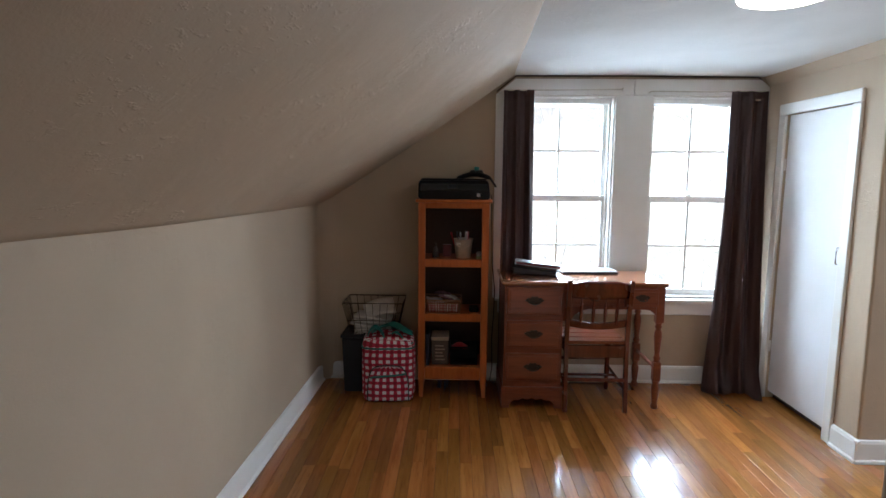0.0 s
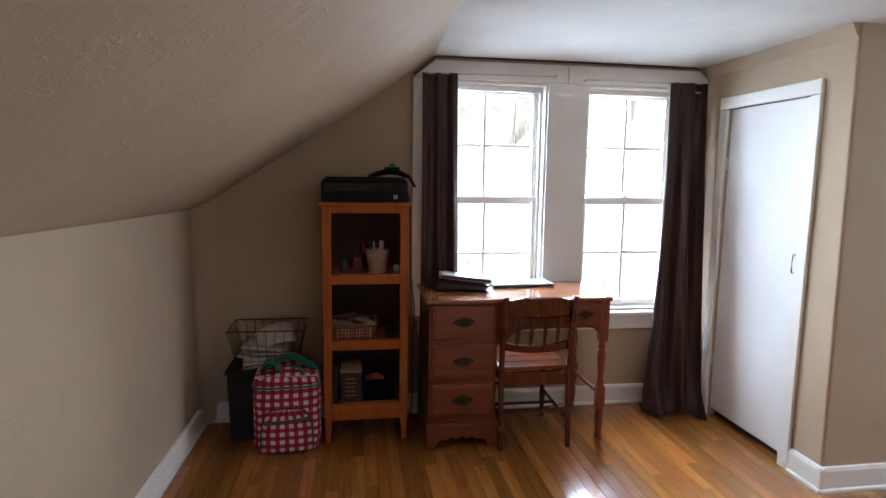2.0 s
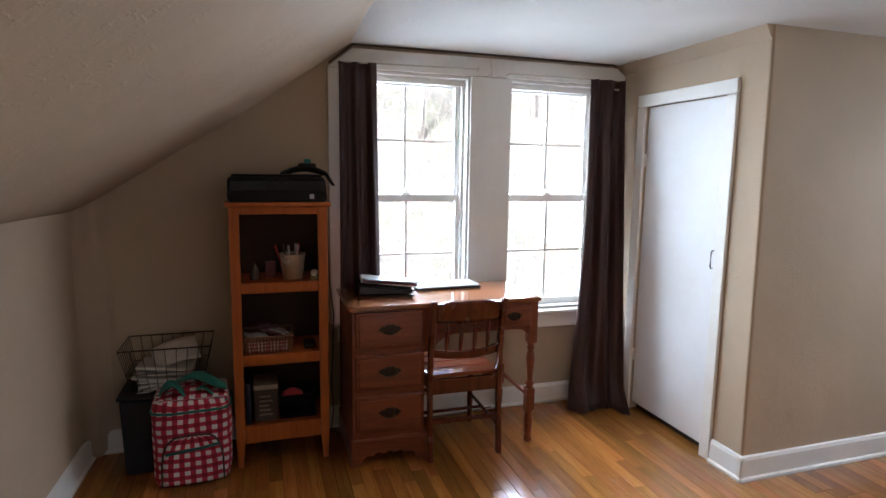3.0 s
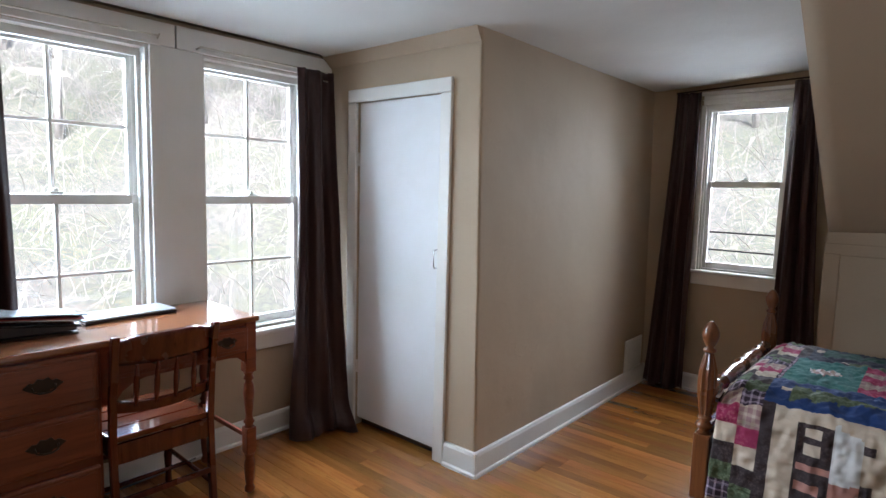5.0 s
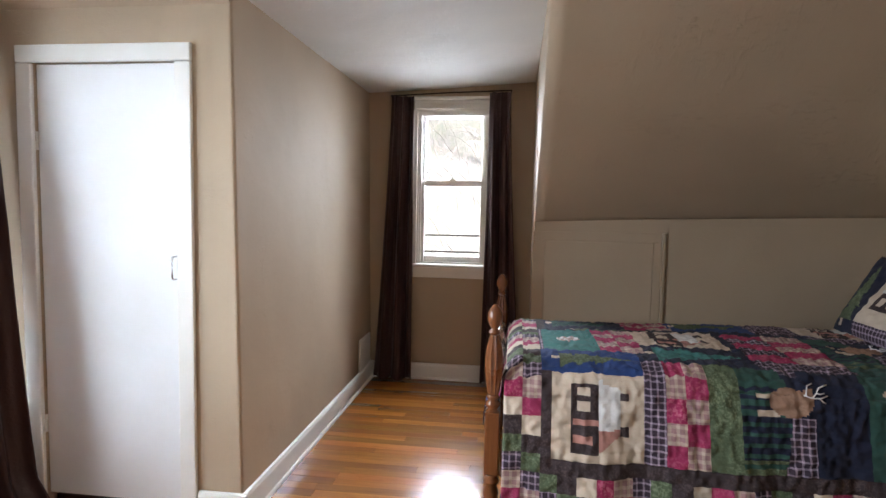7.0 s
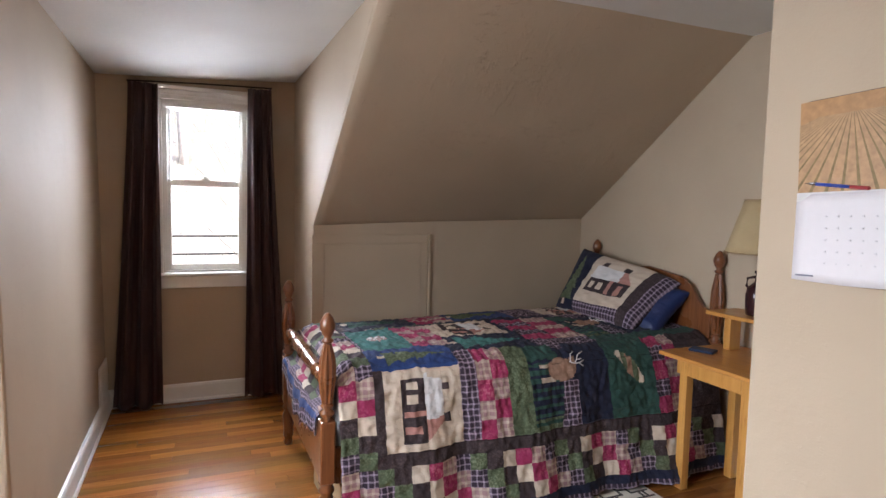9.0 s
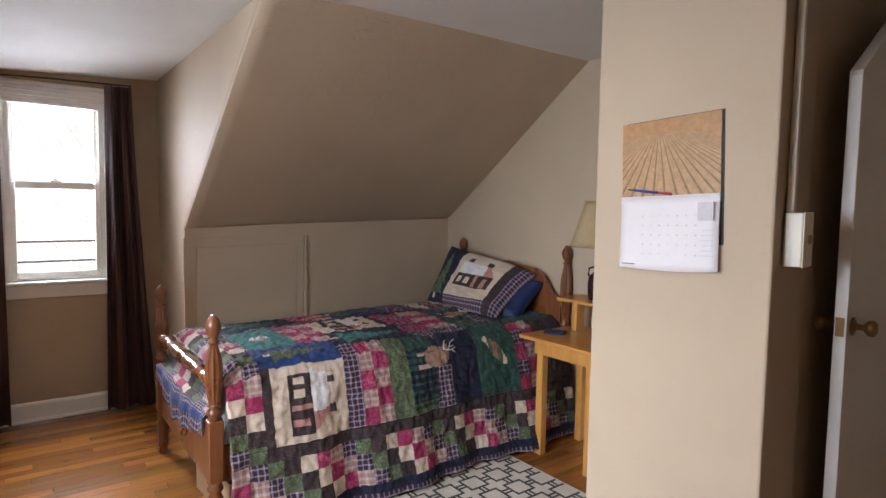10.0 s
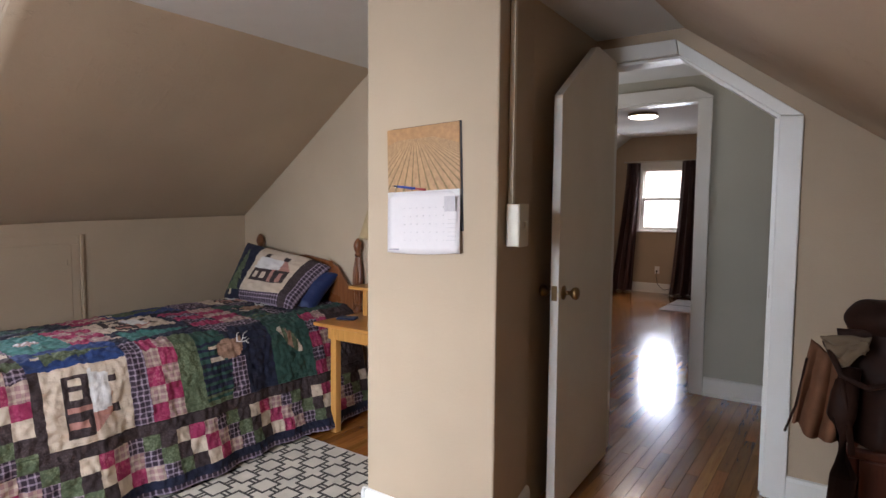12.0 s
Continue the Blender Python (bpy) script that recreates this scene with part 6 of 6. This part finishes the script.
# ---- rug with a lattice pattern ----
RUG = (1.18, 2.235, 0.462, 1.66)
rug = thing("rug", "cream rug with a dark square lattice pattern", "rug", pose(RUG[0], RUG[2], 0.001))
RW, RL = RUG[1] - RUG[0], RUG[3] - RUG[2]
part("mat", block(0, RW, 0, RL, 0.0, 0.010, 0.004), cloth("cream_wool", (0.70, 0.64, 0.54), 0.95, 300), rug)
bm = bmesh.new()
step, lw_ = 0.148, 0.0105
for i in range(int(RW / step) + 1):
    for j in range(int(RL / step) + 1):
        cx, cy = 0.06 + i * step, 0.06 + j * step
        for h in (0.054, ):
            for x0, x1, y0, y1 in ((cx - h, cx + h, cy - h, cy - h + lw_), (cx - h, cx + h, cy + h - lw_, cy + h), (cx - h, cx - h + lw_, cy - h + lw_, cy + h - lw_), (cx + h - lw_, cx + h, cy - h + lw_, cy + h - lw_),
                                   (cx + h, cx + step - h, cy - lw_ * 1.6, cy - lw_ * 0.6), (cx + h, cx + step - h, cy + lw_ * 0.6, cy + lw_ * 1.6), (cx - lw_ * 1.6, cx - lw_ * 0.6, cy + h, cy + step - h), (cx + lw_ * 0.6, cx + lw_ * 1.6, cy + h, cy + step - h)):
                if x1 < RW - 0.01 and y1 < RL - 0.01 and x0 > 0.01 and y0 > 0.01:
                    block(x0, x1, y0, y1, 0.0095, 0.0120, bm=bm)
part("lattice", bm, cloth("charcoal_wool", (0.06, 0.052, 0.045), 0.95, 300), rug, "dark woven lattice")

# ---- wall calendar ----
cal = thing("calendar", "wall calendar open at a ploughed field photo", "calendar", pose(0.840, PIER_N + 0.003, 1.114, 0, 2.0, 0))
CW, PH, GH = 0.334, 0.243, 0.226
PAGE = plain("calendar_paper", (0.64, 0.60, 0.59), 0.6, 0, 0.03)
SAND, CROP = plain("field_sand", (0.46, 0.265, 0.125), 0.5, 0, 0.3, 60), plain("field_crop", (0.24, 0.16, 0.055), 0.5, 0, 0.4, 90)
page = part("page", sheet(lambda u, v: Vector((CW * u, 0.016 - 0.012 * v + 0.004 * math.sin(3.14 * u), GH * v - 0.006 * (1 - v) * math.sin(3.14 * u))), 12, 10, 0.003), PAGE, cal)
INK = plain("grey_print", (0.585, 0.55, 0.545), 0.6)
for k in range(5):
    for j in range(7):
        x, z = 0.085 + j * 0.030, 0.045 + k * 0.030
        part("day_mark", block(CW - x - 0.004, CW - x, 0.018, 0.0215, z, z + 0.003), INK, page)
part("side_notes", block(0.012, 0.060, 0.017, 0.0205, 0.150, 0.205), plain("pale_grey_print", (0.50, 0.47, 0.48), 0.6), page)
for k in range(6):
    part("note_bar", block(0.014, 0.056 - 0.006 * (k % 3), 0.0185, 0.0212, 0.045 + 0.015 * k, 0.048 + 0.015 * k), INK, page)
part("footer_mark", block(CW - 0.060, CW - 0.012, 0.0205, 0.0225, 0.010, 0.014), plain("dark_print", (0.16, 0.16, 0.2), 0.6), page)
bm = bmesh.new()
vx, vz = 0.20, GH + PH * 1.05
n = 70
for k in range(n):
    step = (CW + 1.1) / n                           # broad pale beds between narrow green rows
    a0, a1 = (-0.55 + step * (k - 0.28 * (k % 2 == 0) + 0.28 * (k % 2)), -0.55 + step * (k + 1 + 0.28 * (k % 2 == 0) - 0.28 * (k % 2)))
    poly = [(a0, GH + 0.004), (a1, GH + 0.004), (vx + (a1 - vx) * 0.12, GH + 0.82 * PH), (vx + (a0 - vx) * 0.12, GH + 0.82 * PH)]
    pts = []
    for (xa, za), (xb, zb) in zip(poly, poly[1:] + poly[:1]):          # clip to the photo's width
        if 0 <= xa <= CW:
            pts.append((xa, za))
        for lim in sorted((0.0, CW), key=lambda c: abs(c - xa)):
            if (xa - lim) * (xb - lim) < 0:
                pts.append((lim, za + (zb - za) * (lim - xa) / (xb - xa)))
    if len(pts) > 2:
        vs = [bm.verts.new((x, 0.0045, z)) for x, z in pts]
        f = bm.faces.new(vs)
        f.material_index = k % 2
# black card past one edge paints in the calendar's thickness and cast shadow
part("edge_shadow_card", block(-0.007, CW - 0.02, -0.002, -0.0002, GH * 0.35, GH + PH + 0.002), plain("edge_shadow_black", (0.012, 0.011, 0.011), 0.6), cal, "black card painting the calendar's thick edge and its shadow")
photo = part("photo", bm, [SAND, CROP], cal, "photo of a ploughed sandy field")
part("photo_backing", block(0, CW, 0.0, 0.0035, GH + 0.002, GH + PH, 0.0005), plain("field_far", (0.43, 0.225, 0.085), 0.5, 0, 0.25, 50), cal)
part("spiral", block(0.0, CW, 0.0, 0.0085, GH - 0.020, GH + 0.004, 0.001), plain("white_binding", (0.6, 0.58, 0.56), 0.5), cal)
pen = thing("pen", "blue, white and red pen hung on the calendar", "pen", pose(1.10, PIER_N + 0.012, 1.352, 0, 84, 0))
part("barrel", lathe([(0.004, -0.055), (0.0045, 0.0), (0.0045, 0.03)], 10), plain("blue_pen", (0.02, 0.05, 0.30), 0.3), pen)
part("grip", lathe([(0.0045, -0.10), (0.0048, -0.056)], 10), plain("red_pen", (0.40, 0.05, 0.05), 0.3), pen)
part("tip", lathe([(0.0046, 0.031), (0.004, 0.045), (0.001, 0.060)], 10), CHROME, pen)

# ---- switch box and raceway on the pier ----
face = math.degrees(math.atan2(0.775 - PIER_W, PIER_N - 0.45))
box = thing("switch_box", "cream surface-mounted switch box with a raceway", "switch", pose(0.714, 0.735, 1.215, 0, 0, face))
CREAMP = paint("cream_enamel", (0.66, 0.60, 0.47), 0.4)
part("housing", block(-0.045, 0.002, -0.055, 0.055, -0.075, 0.075, 0.004), CREAMP, box)
part("cover_plate", block(-0.049, -0.0455, -0.057, 0.057, -0.077, 0.077, 0.002), CREAMP, box)
part("toggle", block(-0.060, -0.0495, -0.006, 0.006, -0.012, 0.014, 0.002), CREAMP, box)
part("raceway", block(-0.016, 0.004, 0.005, 0.030, 0.0755, 0.90, 0.003), CREAMP, box)

# ---- floor register on the passage wall ----
vent = thing("wall_vent", "white louvred metal wall register", "vent", pose(3.745, CLOSET_Y, 0.118))
part("frame", prism([(0, 0), (0.27, 0), (0.27, 0.215), (0, 0.215)], -0.010, -0.0005, "y", 0.003), TRIM, vent)
for k in range(11):
    s = part("slat", block(0.022, 0.248, -0.006, 0.006, -0.0012, 0.0012), TRIM, vent)
    s.matrix_basis = pose(0, -0.013, 0.025 + k * 0.0165, 40)

# ---- under the bed ----
crate = thing("box", "plain tan cardboard box under the bed", "box", pose(2.40, 1.70, 0.002, 0, 0, 4))
part("carton", block(-0.11, 0.30, -0.16, 0.15, 0, 0.17, 0.004), plain("kraft_card", (0.40, 0.27, 0.14), 0.8), crate)
part("flap", block(-0.112, 0.302, -0.162, -0.005, 0.1705, 0.175, 0.001), plain("kraft_flap", (0.42, 0.29, 0.15), 0.8), crate)
sack = tagged(part("cloth_bag", sheet(lambda u, v: Vector((0.16 * math.cos(6.28 * u) * (1 - 0.25 * v * v) + 0.012 * noise.noise((u * 9, v * 4, 1)), 0.10 * math.sin(6.28 * u) * (1 - 0.25 * v * v), 0.20 * math.sin(1.5708 * v))), 40, 14, 0.005), cloth("grey_blue_cloth", (0.16, 0.17, 0.22))), "slumped grey-blue cloth bag under the bed", "bag")
sack.location = (3.02, 1.70, 0.0)

# ---- chair with a leather jacket, by the doorway ----
jc = thing("wooden_chair", "dark mahogany chair carrying a leather jacket", "chair", pose(-0.525, -0.02, 0, 0, 0, 0))
MAHOGANY = wood("mahogany", (0.085, 0.022, 0.012), (0.035, 0.009, 0.006), "z", 0.3, 0.4)
part("seat", block(-0.20, 0.22, -0.20, 0.20, 0.42, 0.46, 0.012), MAHOGANY, jc)
for x in (-0.17, 0.19):
    for y in (-0.17, 0.17):
        part("leg", lathe([(0.016, 0), (0.022, 0.10), (0.018, 0.2), (0.024, 0.42)], 10, None, pose(x, y, 0)), MAHOGANY, jc)
    part("back_post", tube([(x, 0.17, 0.45), (x, 0.19, 0.70), (x, 0.20, 0.90)], 0.018, 8), MAHOGANY, jc)
part("back_panel", block(-0.16, 0.18, 0.165, 0.187, 0.47, 0.72, 0.006), MAHOGANY, jc)
part("back_panel", block(-0.16, 0.18, 0.165, 0.187, 0.74, 0.79, 0.006), MAHOGANY, jc)
part("crest_rail", block(-0.19, 0.21, 0.180, 0.212, 0.80, 0.90, 0.012), MAHOGANY, jc)
part("front_apron", block(-0.15, 0.17, 0.172, 0.19, 0.16, 0.419, 0.006), MAHOGANY, jc)
LEATHER_D, LEATHER_B = plain("black_leather", (0.028, 0.012, 0.008), 0.6, 0, 0.4, 18), plain("brown_suede", (0.19, 0.088, 0.048), 0.85, 0, 0.3, 14)
for m in (LEATHER_D, LEATHER_B):
    m.node_tree.nodes["Principled BSDF"].inputs["Specular IOR Level"].default_value = 0.15
TAN_LINING = cloth("tan_lining", (0.16, 0.115, 0.07), 0.85)
jacket = thing("jacket", "black leather jacket with brown suede panels over the chair", "jacket", pose(-0.46, 0.18, 0.90))


def crumple(p, k, seed):
    q = p * k
    return Vector((noise.noise(q + Vector((seed, 0, 0))), noise.noise(q + Vector((0, seed, 4))), noise.noise(q + Vector((7, 2, seed)))))


def shoulder(u, v):
    a, b = 2 * math.pi * u, math.pi * v
    p = Vector((0.24 * math.copysign(abs(math.cos(b)) ** 0.8, math.cos(b)) * -1 - 0.06, 0.10 * math.sin(b) * math.cos(a), 0.085 * math.sin(b) * math.sin(a) + 0.01))
    return p + crumple(p, 9, 3) * 0.022


part("shoulder", sheet(shoulder, 40, 30), LEATHER_D, jacket, "puffed black leather shoulder")


def panel(tl, tr, br, bl, depth, folds, seed):
    c = [Vector(p) for p in (tl, tr, br, bl)]

    def f(u, v):
        p = c[0].lerp(c[1], u).lerp(c[3].lerp(c[2], u), v)
        p.y += depth * math.sin(folds * 6.28 * u + 1.5 * v + seed) * (0.3 + v) + 0.012 * noise.noise((u * 4, v * 5, seed))
        p.z += 0.012 * math.sin(7 * u + seed) * v
        return p
    return sheet(f, 30, 26, 0.008)


part("suede_panel", panel((0.260, 0.06, -0.065), (0.165, 0.10, -0.14), (0.175, 0.11, -0.405), (0.305, 0.07, -0.375), 0.022, 2.2, 1), LEATHER_B, jacket, "brown suede front panel")
part("lining_flap", panel((0.235, 0.10, -0.045), (0.095, 0.13, -0.030), (0.11, 0.135, -0.09), (0.185, 0.12, -0.145), 0.008, 0.8, 2), TAN_LINING, jacket, "tan lining turned out")
part("body", panel((0.19, 0.06, -0.02), (-0.26, 0.08, 0.00), (-0.22, 0.09, -0.34), (0.14, 0.08, -0.40), 0.028, 2.2, 3), LEATHER_D, jacket)
part("sleeve", tube([(0.15, 0.09, -0.14), (0.165, 0.115, -0.30), (0.15, 0.12, -0.50), (0.165, 0.11, -0.70), (0.15, 0.10, -0.86)], [0.035, 0.042, 0.038, 0.034, 0.030], 12), LEATHER_D, jacket)
for k, pts in enumerate(([(0.22, 0.10, -0.06), (0.17, 0.14, -0.16), (0.10, 0.15, -0.19), (0.02, 0.14, -0.16)], [(0.17, 0.13, -0.17), (0.15, 0.14, -0.28), (0.13, 0.13, -0.42)], [(0.27, 0.085, -0.13), (0.295, 0.09, -0.30), (0.325, 0.085, -0.40)])):
    part("strap", tube(pts, 0.010 if k < 2 else 0.004, 8), LEATHER_D, jacket)

# ---- far room ----
frug = thing("rug", "pale grey rug on the far room floor", "rug", pose(1.0, -6.1, 0.001))
part("mat", block(0, 0.66, 0, 1.03, 0, 0.012, 0.005), cloth("grey_rug_wool", (0.42, 0.40, 0.40), 0.95, 200), frug)
part("stripe", block(0.02, 0.64, 0.55, 0.60, 0.0115, 0.0135), cloth("dark_rug_wool", (0.16, 0.15, 0.15), 0.95, 200), frug)
outlet = thing("wall_outlet", "white wall outlet with a plugged-in cord", "outlet", pose(2.115, FAR_Y, 0.36))
part("plate", block(-0.036, 0.036, 0.0005, 0.008, -0.058, 0.058, 0.003), TRIM, outlet)
part("plug", block(-0.014, 0.014, 0.008, 0.035, -0.035, -0.008, 0.004), BLACK_PLASTIC, outlet)
part("cord", tube([(0, 0.035, -0.022), (0.0, 0.05, -0.10), (-0.03, 0.06, -0.22), (-0.12, 0.08, -0.30), (-0.24, 0.10, -0.27)], 0.004, 6), BLACK_PLASTIC, outlet)
chest = thing("chest_of_drawers", "dark wooden chest beside the far curtain", "chest", pose(1.15, -6.40, 0))
part("body", block(-0.30, 0.30, -0.20, 0.22, 0.05, 0.76, 0.006), CHAIR_WOOD, chest)
part("top", block(-0.32, 0.32, -0.22, 0.24, 0.761, 0.785, 0.006), CHAIR_WOOD, chest)
for k in range(3):
    d = part("drawer", block(-0.27, 0.27, 0.222, 0.236, 0.08 + k * 0.225, 0.285 + k * 0.225, 0.005), CHAIR_WOOD, chest)
    part("knob", lathe([(0.012, 0), (0.016, 0.012), (0.010, 0.022)], 10, None, pose(0, 0.236, 0.18 + k * 0.225, -90)), BRASS, d)
for x in (-0.27, 0.24):
    for y in (-0.18, 0.17):
        part("foot", block(x, x + 0.04, y, y + 0.04, 0, 0.0495, 0.004), CHAIR_WOOD, chest)

# ---- outdoors: hillside with bare woods ----
GRASS, nt_, b_ = shader("winter_grass", 0.95)
v_ = coords(nt_)
gc = mixed(nt_, ramp(nt_, noise_of(nt_, v_, 0.35, 5), 0.4, 0.6), (0.130, 0.140, 0.100), (0.148, 0.145, 0.130))
nt_.links.new(mixed(nt_, ramp(nt_, noise_of(nt_, v_, 6, 4), 0.4, 0.7), gc, (0.085, 0.095, 0.088)), b_.inputs["Base Color"])


def terrain(x, y):
    d = max(0.0, math.hypot(max(0, x - 6), max(0, y - 6)) - 3)
    hill = 17.0 * (1 - math.exp(-(d / 27) ** 1.7)) + 0.08 * d
    return -3.1 + hill + 0.5 * noise.noise((x * 0.07, y * 0.07, 3))


ground = structure("ground", sheet(lambda u, v: Vector((-150 + 360 * u, -150 + 360 * v, terrain(-150 + 360 * u, -150 + 360 * v))), 150, 150), GRASS, "grassy winter hillside with leaf litter", "ground")

BARK = plain("grey_bark", (0.44, 0.43, 0.41), 0.9, 0, 0.35, 6)
BRUSH = plain("dry_brush", (0.40, 0.385, 0.35), 0.9, 0, 0.3, 5)
TWIG = plain("grey_twig", (0.46, 0.46, 0.45), 0.9, 0, 0.3, 9)


def bare_tree(seed, h):
    rnd = random.Random(seed)
    t = thing("tree", "bare grey-barked deciduous tree on the hillside", "tree", None, "bare woods")
    trunk, crown = bmesh.new(), bmesh.new()
    lean = Vector((rnd.uniform(-0.08, 0.08), rnd.uniform(-0.08, 0.08), 1))
    pts = [lean * (h * k / 6) + Vector((rnd.uniform(-0.1, 0.1), rnd.uniform(-0.1, 0.1), 0)) * (k > 0) for k in range(7)]
    tube(pts, [h * 0.014 * (1 - k / 7.5) for k in range(7)], 7, trunk)
    for b in range(16):
        f = 0.22 + 0.74 * b / 16
        o = pts[int(f * 6)].lerp(pts[min(6, int(f * 6) + 1)], f * 6 % 1)
        a, ln = rnd.uniform(0, 6.28), h * (0.42 - 0.26 * f) * rnd.uniform(0.7, 1.2)
        d = Vector((math.cos(a), math.sin(a), rnd.uniform(0.45, 1.1))).normalized()
        limb = [o + d * ln * q + Vector((0, 0, 0.10 * ln * q * q)) + Vector((rnd.uniform(-1, 1), rnd.uniform(-1, 1), rnd.uniform(-1, 1))) * 0.06 * ln * (q > 0) for q in (0, 0.25, 0.5, 0.75, 1)]
        tube(limb, [h * 0.0048 * (1 - 0.8 * q) for q in (0, 0.25, 0.5, 0.75, 1)], 5, trunk)
        for k in range(13):
            q = rnd.uniform(0.15, 1)
            i = min(3, int(q * 4))
            p = limb[i].lerp(limb[i + 1], q * 4 - i)
            d2 = (d + Vector((rnd.uniform(-1, 1), rnd.uniform(-1, 1), rnd.uniform(-0.4, 0.9)))).normalized()
            l2 = ln * rnd.uniform(0.2, 0.45)
            tw = [p, p + d2 * l2 * 0.5 + Vector((rnd.uniform(-1, 1), rnd.uniform(-1, 1), rnd.uniform(-1, 1))) * 0.07 * l2, p + d2 * l2]
            tube(tw, [h * 0.0011, h * 0.0008, h * 0.0005], 3, crown)
            for _ in range(4):
                e = tw[1].lerp(tw[2], rnd.uniform(-0.5, 1))
                tube([e, e + (d2 + Vector((rnd.uniform(-1, 1), rnd.uniform(-1, 1), rnd.uniform(-0.3, 0.8)))) * l2 * 0.4], [h * 0.0006, h * 0.0003], 3, crown)
    part("trunk", trunk, BARK, t)
    part("crown", crown, TWIG, t)
    return t


rnd = random.Random(11)
models = []
SPOTS = [(x + rnd.uniform(-1.5, 1.5), y + rnd.uniform(-2, 2)) for x in range(-14, 26, 4) for y in (22, 28, 36)] + [(x + rnd.uniform(-1.5, 1.5), y + rnd.uniform(-1.5, 1.5)) for x in (24, 30, 37) for y in range(-8, 20, 4)]
for k, (x, y) in enumerate(SPOTS):
    m = pose(x, y, terrain(x, y) - 0.1, 0, 0, rnd.uniform(0, 360))
    if len(models) < 5:
        t = bare_tree(40 + k, rnd.uniform(9, 13))
        t.matrix_world = m
        models.append(t)
    else:
        copy_thing(models[k % 5], m @ Matrix.Rotation(rnd.uniform(-0.05, 0.05), 4, "X"))

# undergrowth on the slope
verts, faces = [], []
for k in range(16000):
    if k % 2:
        x, y = rnd.uniform(-16, 26), rnd.uniform(13, 40)
    else:
        x, y = rnd.uniform(15, 42), rnd.uniform(-10, 24)
    p, hgt, a = Vector((x, y, terrain(x, y))), rnd.uniform(0.8, 3.4), rnd.uniform(0, 6.28)
    side = Vector((-math.sin(a), math.cos(a), 0)) * (0.004 + 0.007 * rnd.random())
    rise, spread, droop = rnd.uniform(0.5, 1.3), rnd.uniform(0.2, 1.1), rnd.uniform(0.2, 1.0)
    i = len(verts)
    for q in range(5):
        t = q / 4
        c = p + Vector((math.cos(a + 0.8 * t * (k % 3 - 1)) * spread * t, math.sin(a + 0.8 * t * (k % 3 - 1)) * spread * t, rise * t - droop * t * t)) * hgt
        w = 1 - 0.8 * t
        verts += [tuple(c - side * w), tuple(c + side * w + Vector((0, 0, 0.012 * w)))]
        if q:
            faces.append((i + 2 * q - 2, i + 2 * q - 1, i + 2 * q + 1, i + 2 * q))
me = bpy.data.meshes.new("undergrowth")
me.from_pydata(verts, [], faces)
me.materials.append(BRUSH)
tagged(new("undergrowth", me), "dry tangled brush on the hillside", "undergrowth", "", "stuff")
wires = tagged(part("power_line", tube([(14, -30, 0.9), (14, -10, 0.55), (14, 4, 0.5), (14, 20, 0.55), (14, 40, 0.9)], 0.02, 5), BLACK_PLASTIC), "sagging black power line outside the dormer", "power line")
wires2 = tagged(part("power_line", tube([(14, -30, 0.4), (14, -10, 0.15), (14, 4, 0.1), (14, 20, 0.15), (14, 40, 0.4)], 0.02, 5), BLACK_PLASTIC), "sagging black power line outside the dormer", "power line")

# ---- floor strips ----
rnd = random.Random(77)
STRIP = 0.0572
near, rest = [], []
x = -1.30
while x < 4.15:
    y = -6.78 + rnd.uniform(-0.8, 0)
    while y < 3.98:
        ln = rnd.choice((0.35, 0.5, 0.65, 0.8, 1.0, 1.25)) * rnd.uniform(0.85, 1.15)
        a, b = max(y, -6.78), min(y + ln, 3.98)
        y += ln
        cx, cy = x + STRIP / 2, (a + b) / 2
        if b - a < 0.04 or (b < -1.8 and cx < -0.9) or (b < -0.3 and cx > 2.86) or (cx > 3.44 and b < 1.7) or (cx > 2.2 and a > 2.85) or cx > 4.1:
            continue
        (near if (0.15 < cx < 2.15 and 1.55 < cy < 3.98) or (0.0 < cx < 0.75 and -1.2 < cy < -0.2) or (2.1 < cx < 3.2 and 1.9 < cy < 2.95) else rest).append((x, a, b))
    x += STRIP
near, rest = near[:300], near[300:] + rest


def strip_bm(bm, x, a, b, lift=0.0):
    """One floor strip with eased edges."""
    g, e, t = 0.0004, 0.0007, -0.011
    x0, x1, y0, y1, z = x + g, x + STRIP - g, a + g, b - g, lift
    lo = [bm.verts.new(p) for p in ((x0, y0, t), (x1, y0, t), (x1, y1, t), (x0, y1, t))]
    mid = [bm.verts.new(p) for p in ((x0, y0, z - e), (x1, y0, z - e), (x1, y1, z - e), (x0, y1, z - e))]
    hi = [bm.verts.new(p) for p in ((x0 + e, y0 + e, z), (x1 - e, y0 + e, z), (x1 - e, y1 - e, z), (x0 + e, y1 - e, z))]
    bm.faces.new(hi)
    for k in range(4):
        j = (k + 1) % 4
        bm.faces.new((lo[k], lo[j], mid[j], mid[k]))
        bm.faces.new((mid[k], mid[j], hi[j], hi[k]))


for x, a, b in near:
    bm = bmesh.new()
    strip_bm(bm, 0, 0, b - a, rnd.uniform(-0.0006, 0.0))
    part("floor_strip", bm, FLOOR_OBJ, floor).location = (x, a, 0)
bm = bmesh.new()
for x, a, b in rest:
    strip_bm(bm, x, a, b, rnd.uniform(-0.0006, 0.0))
tagged(part("floor_strips_rest", bm, FLOOR_ISL, floor), kind="stuff")
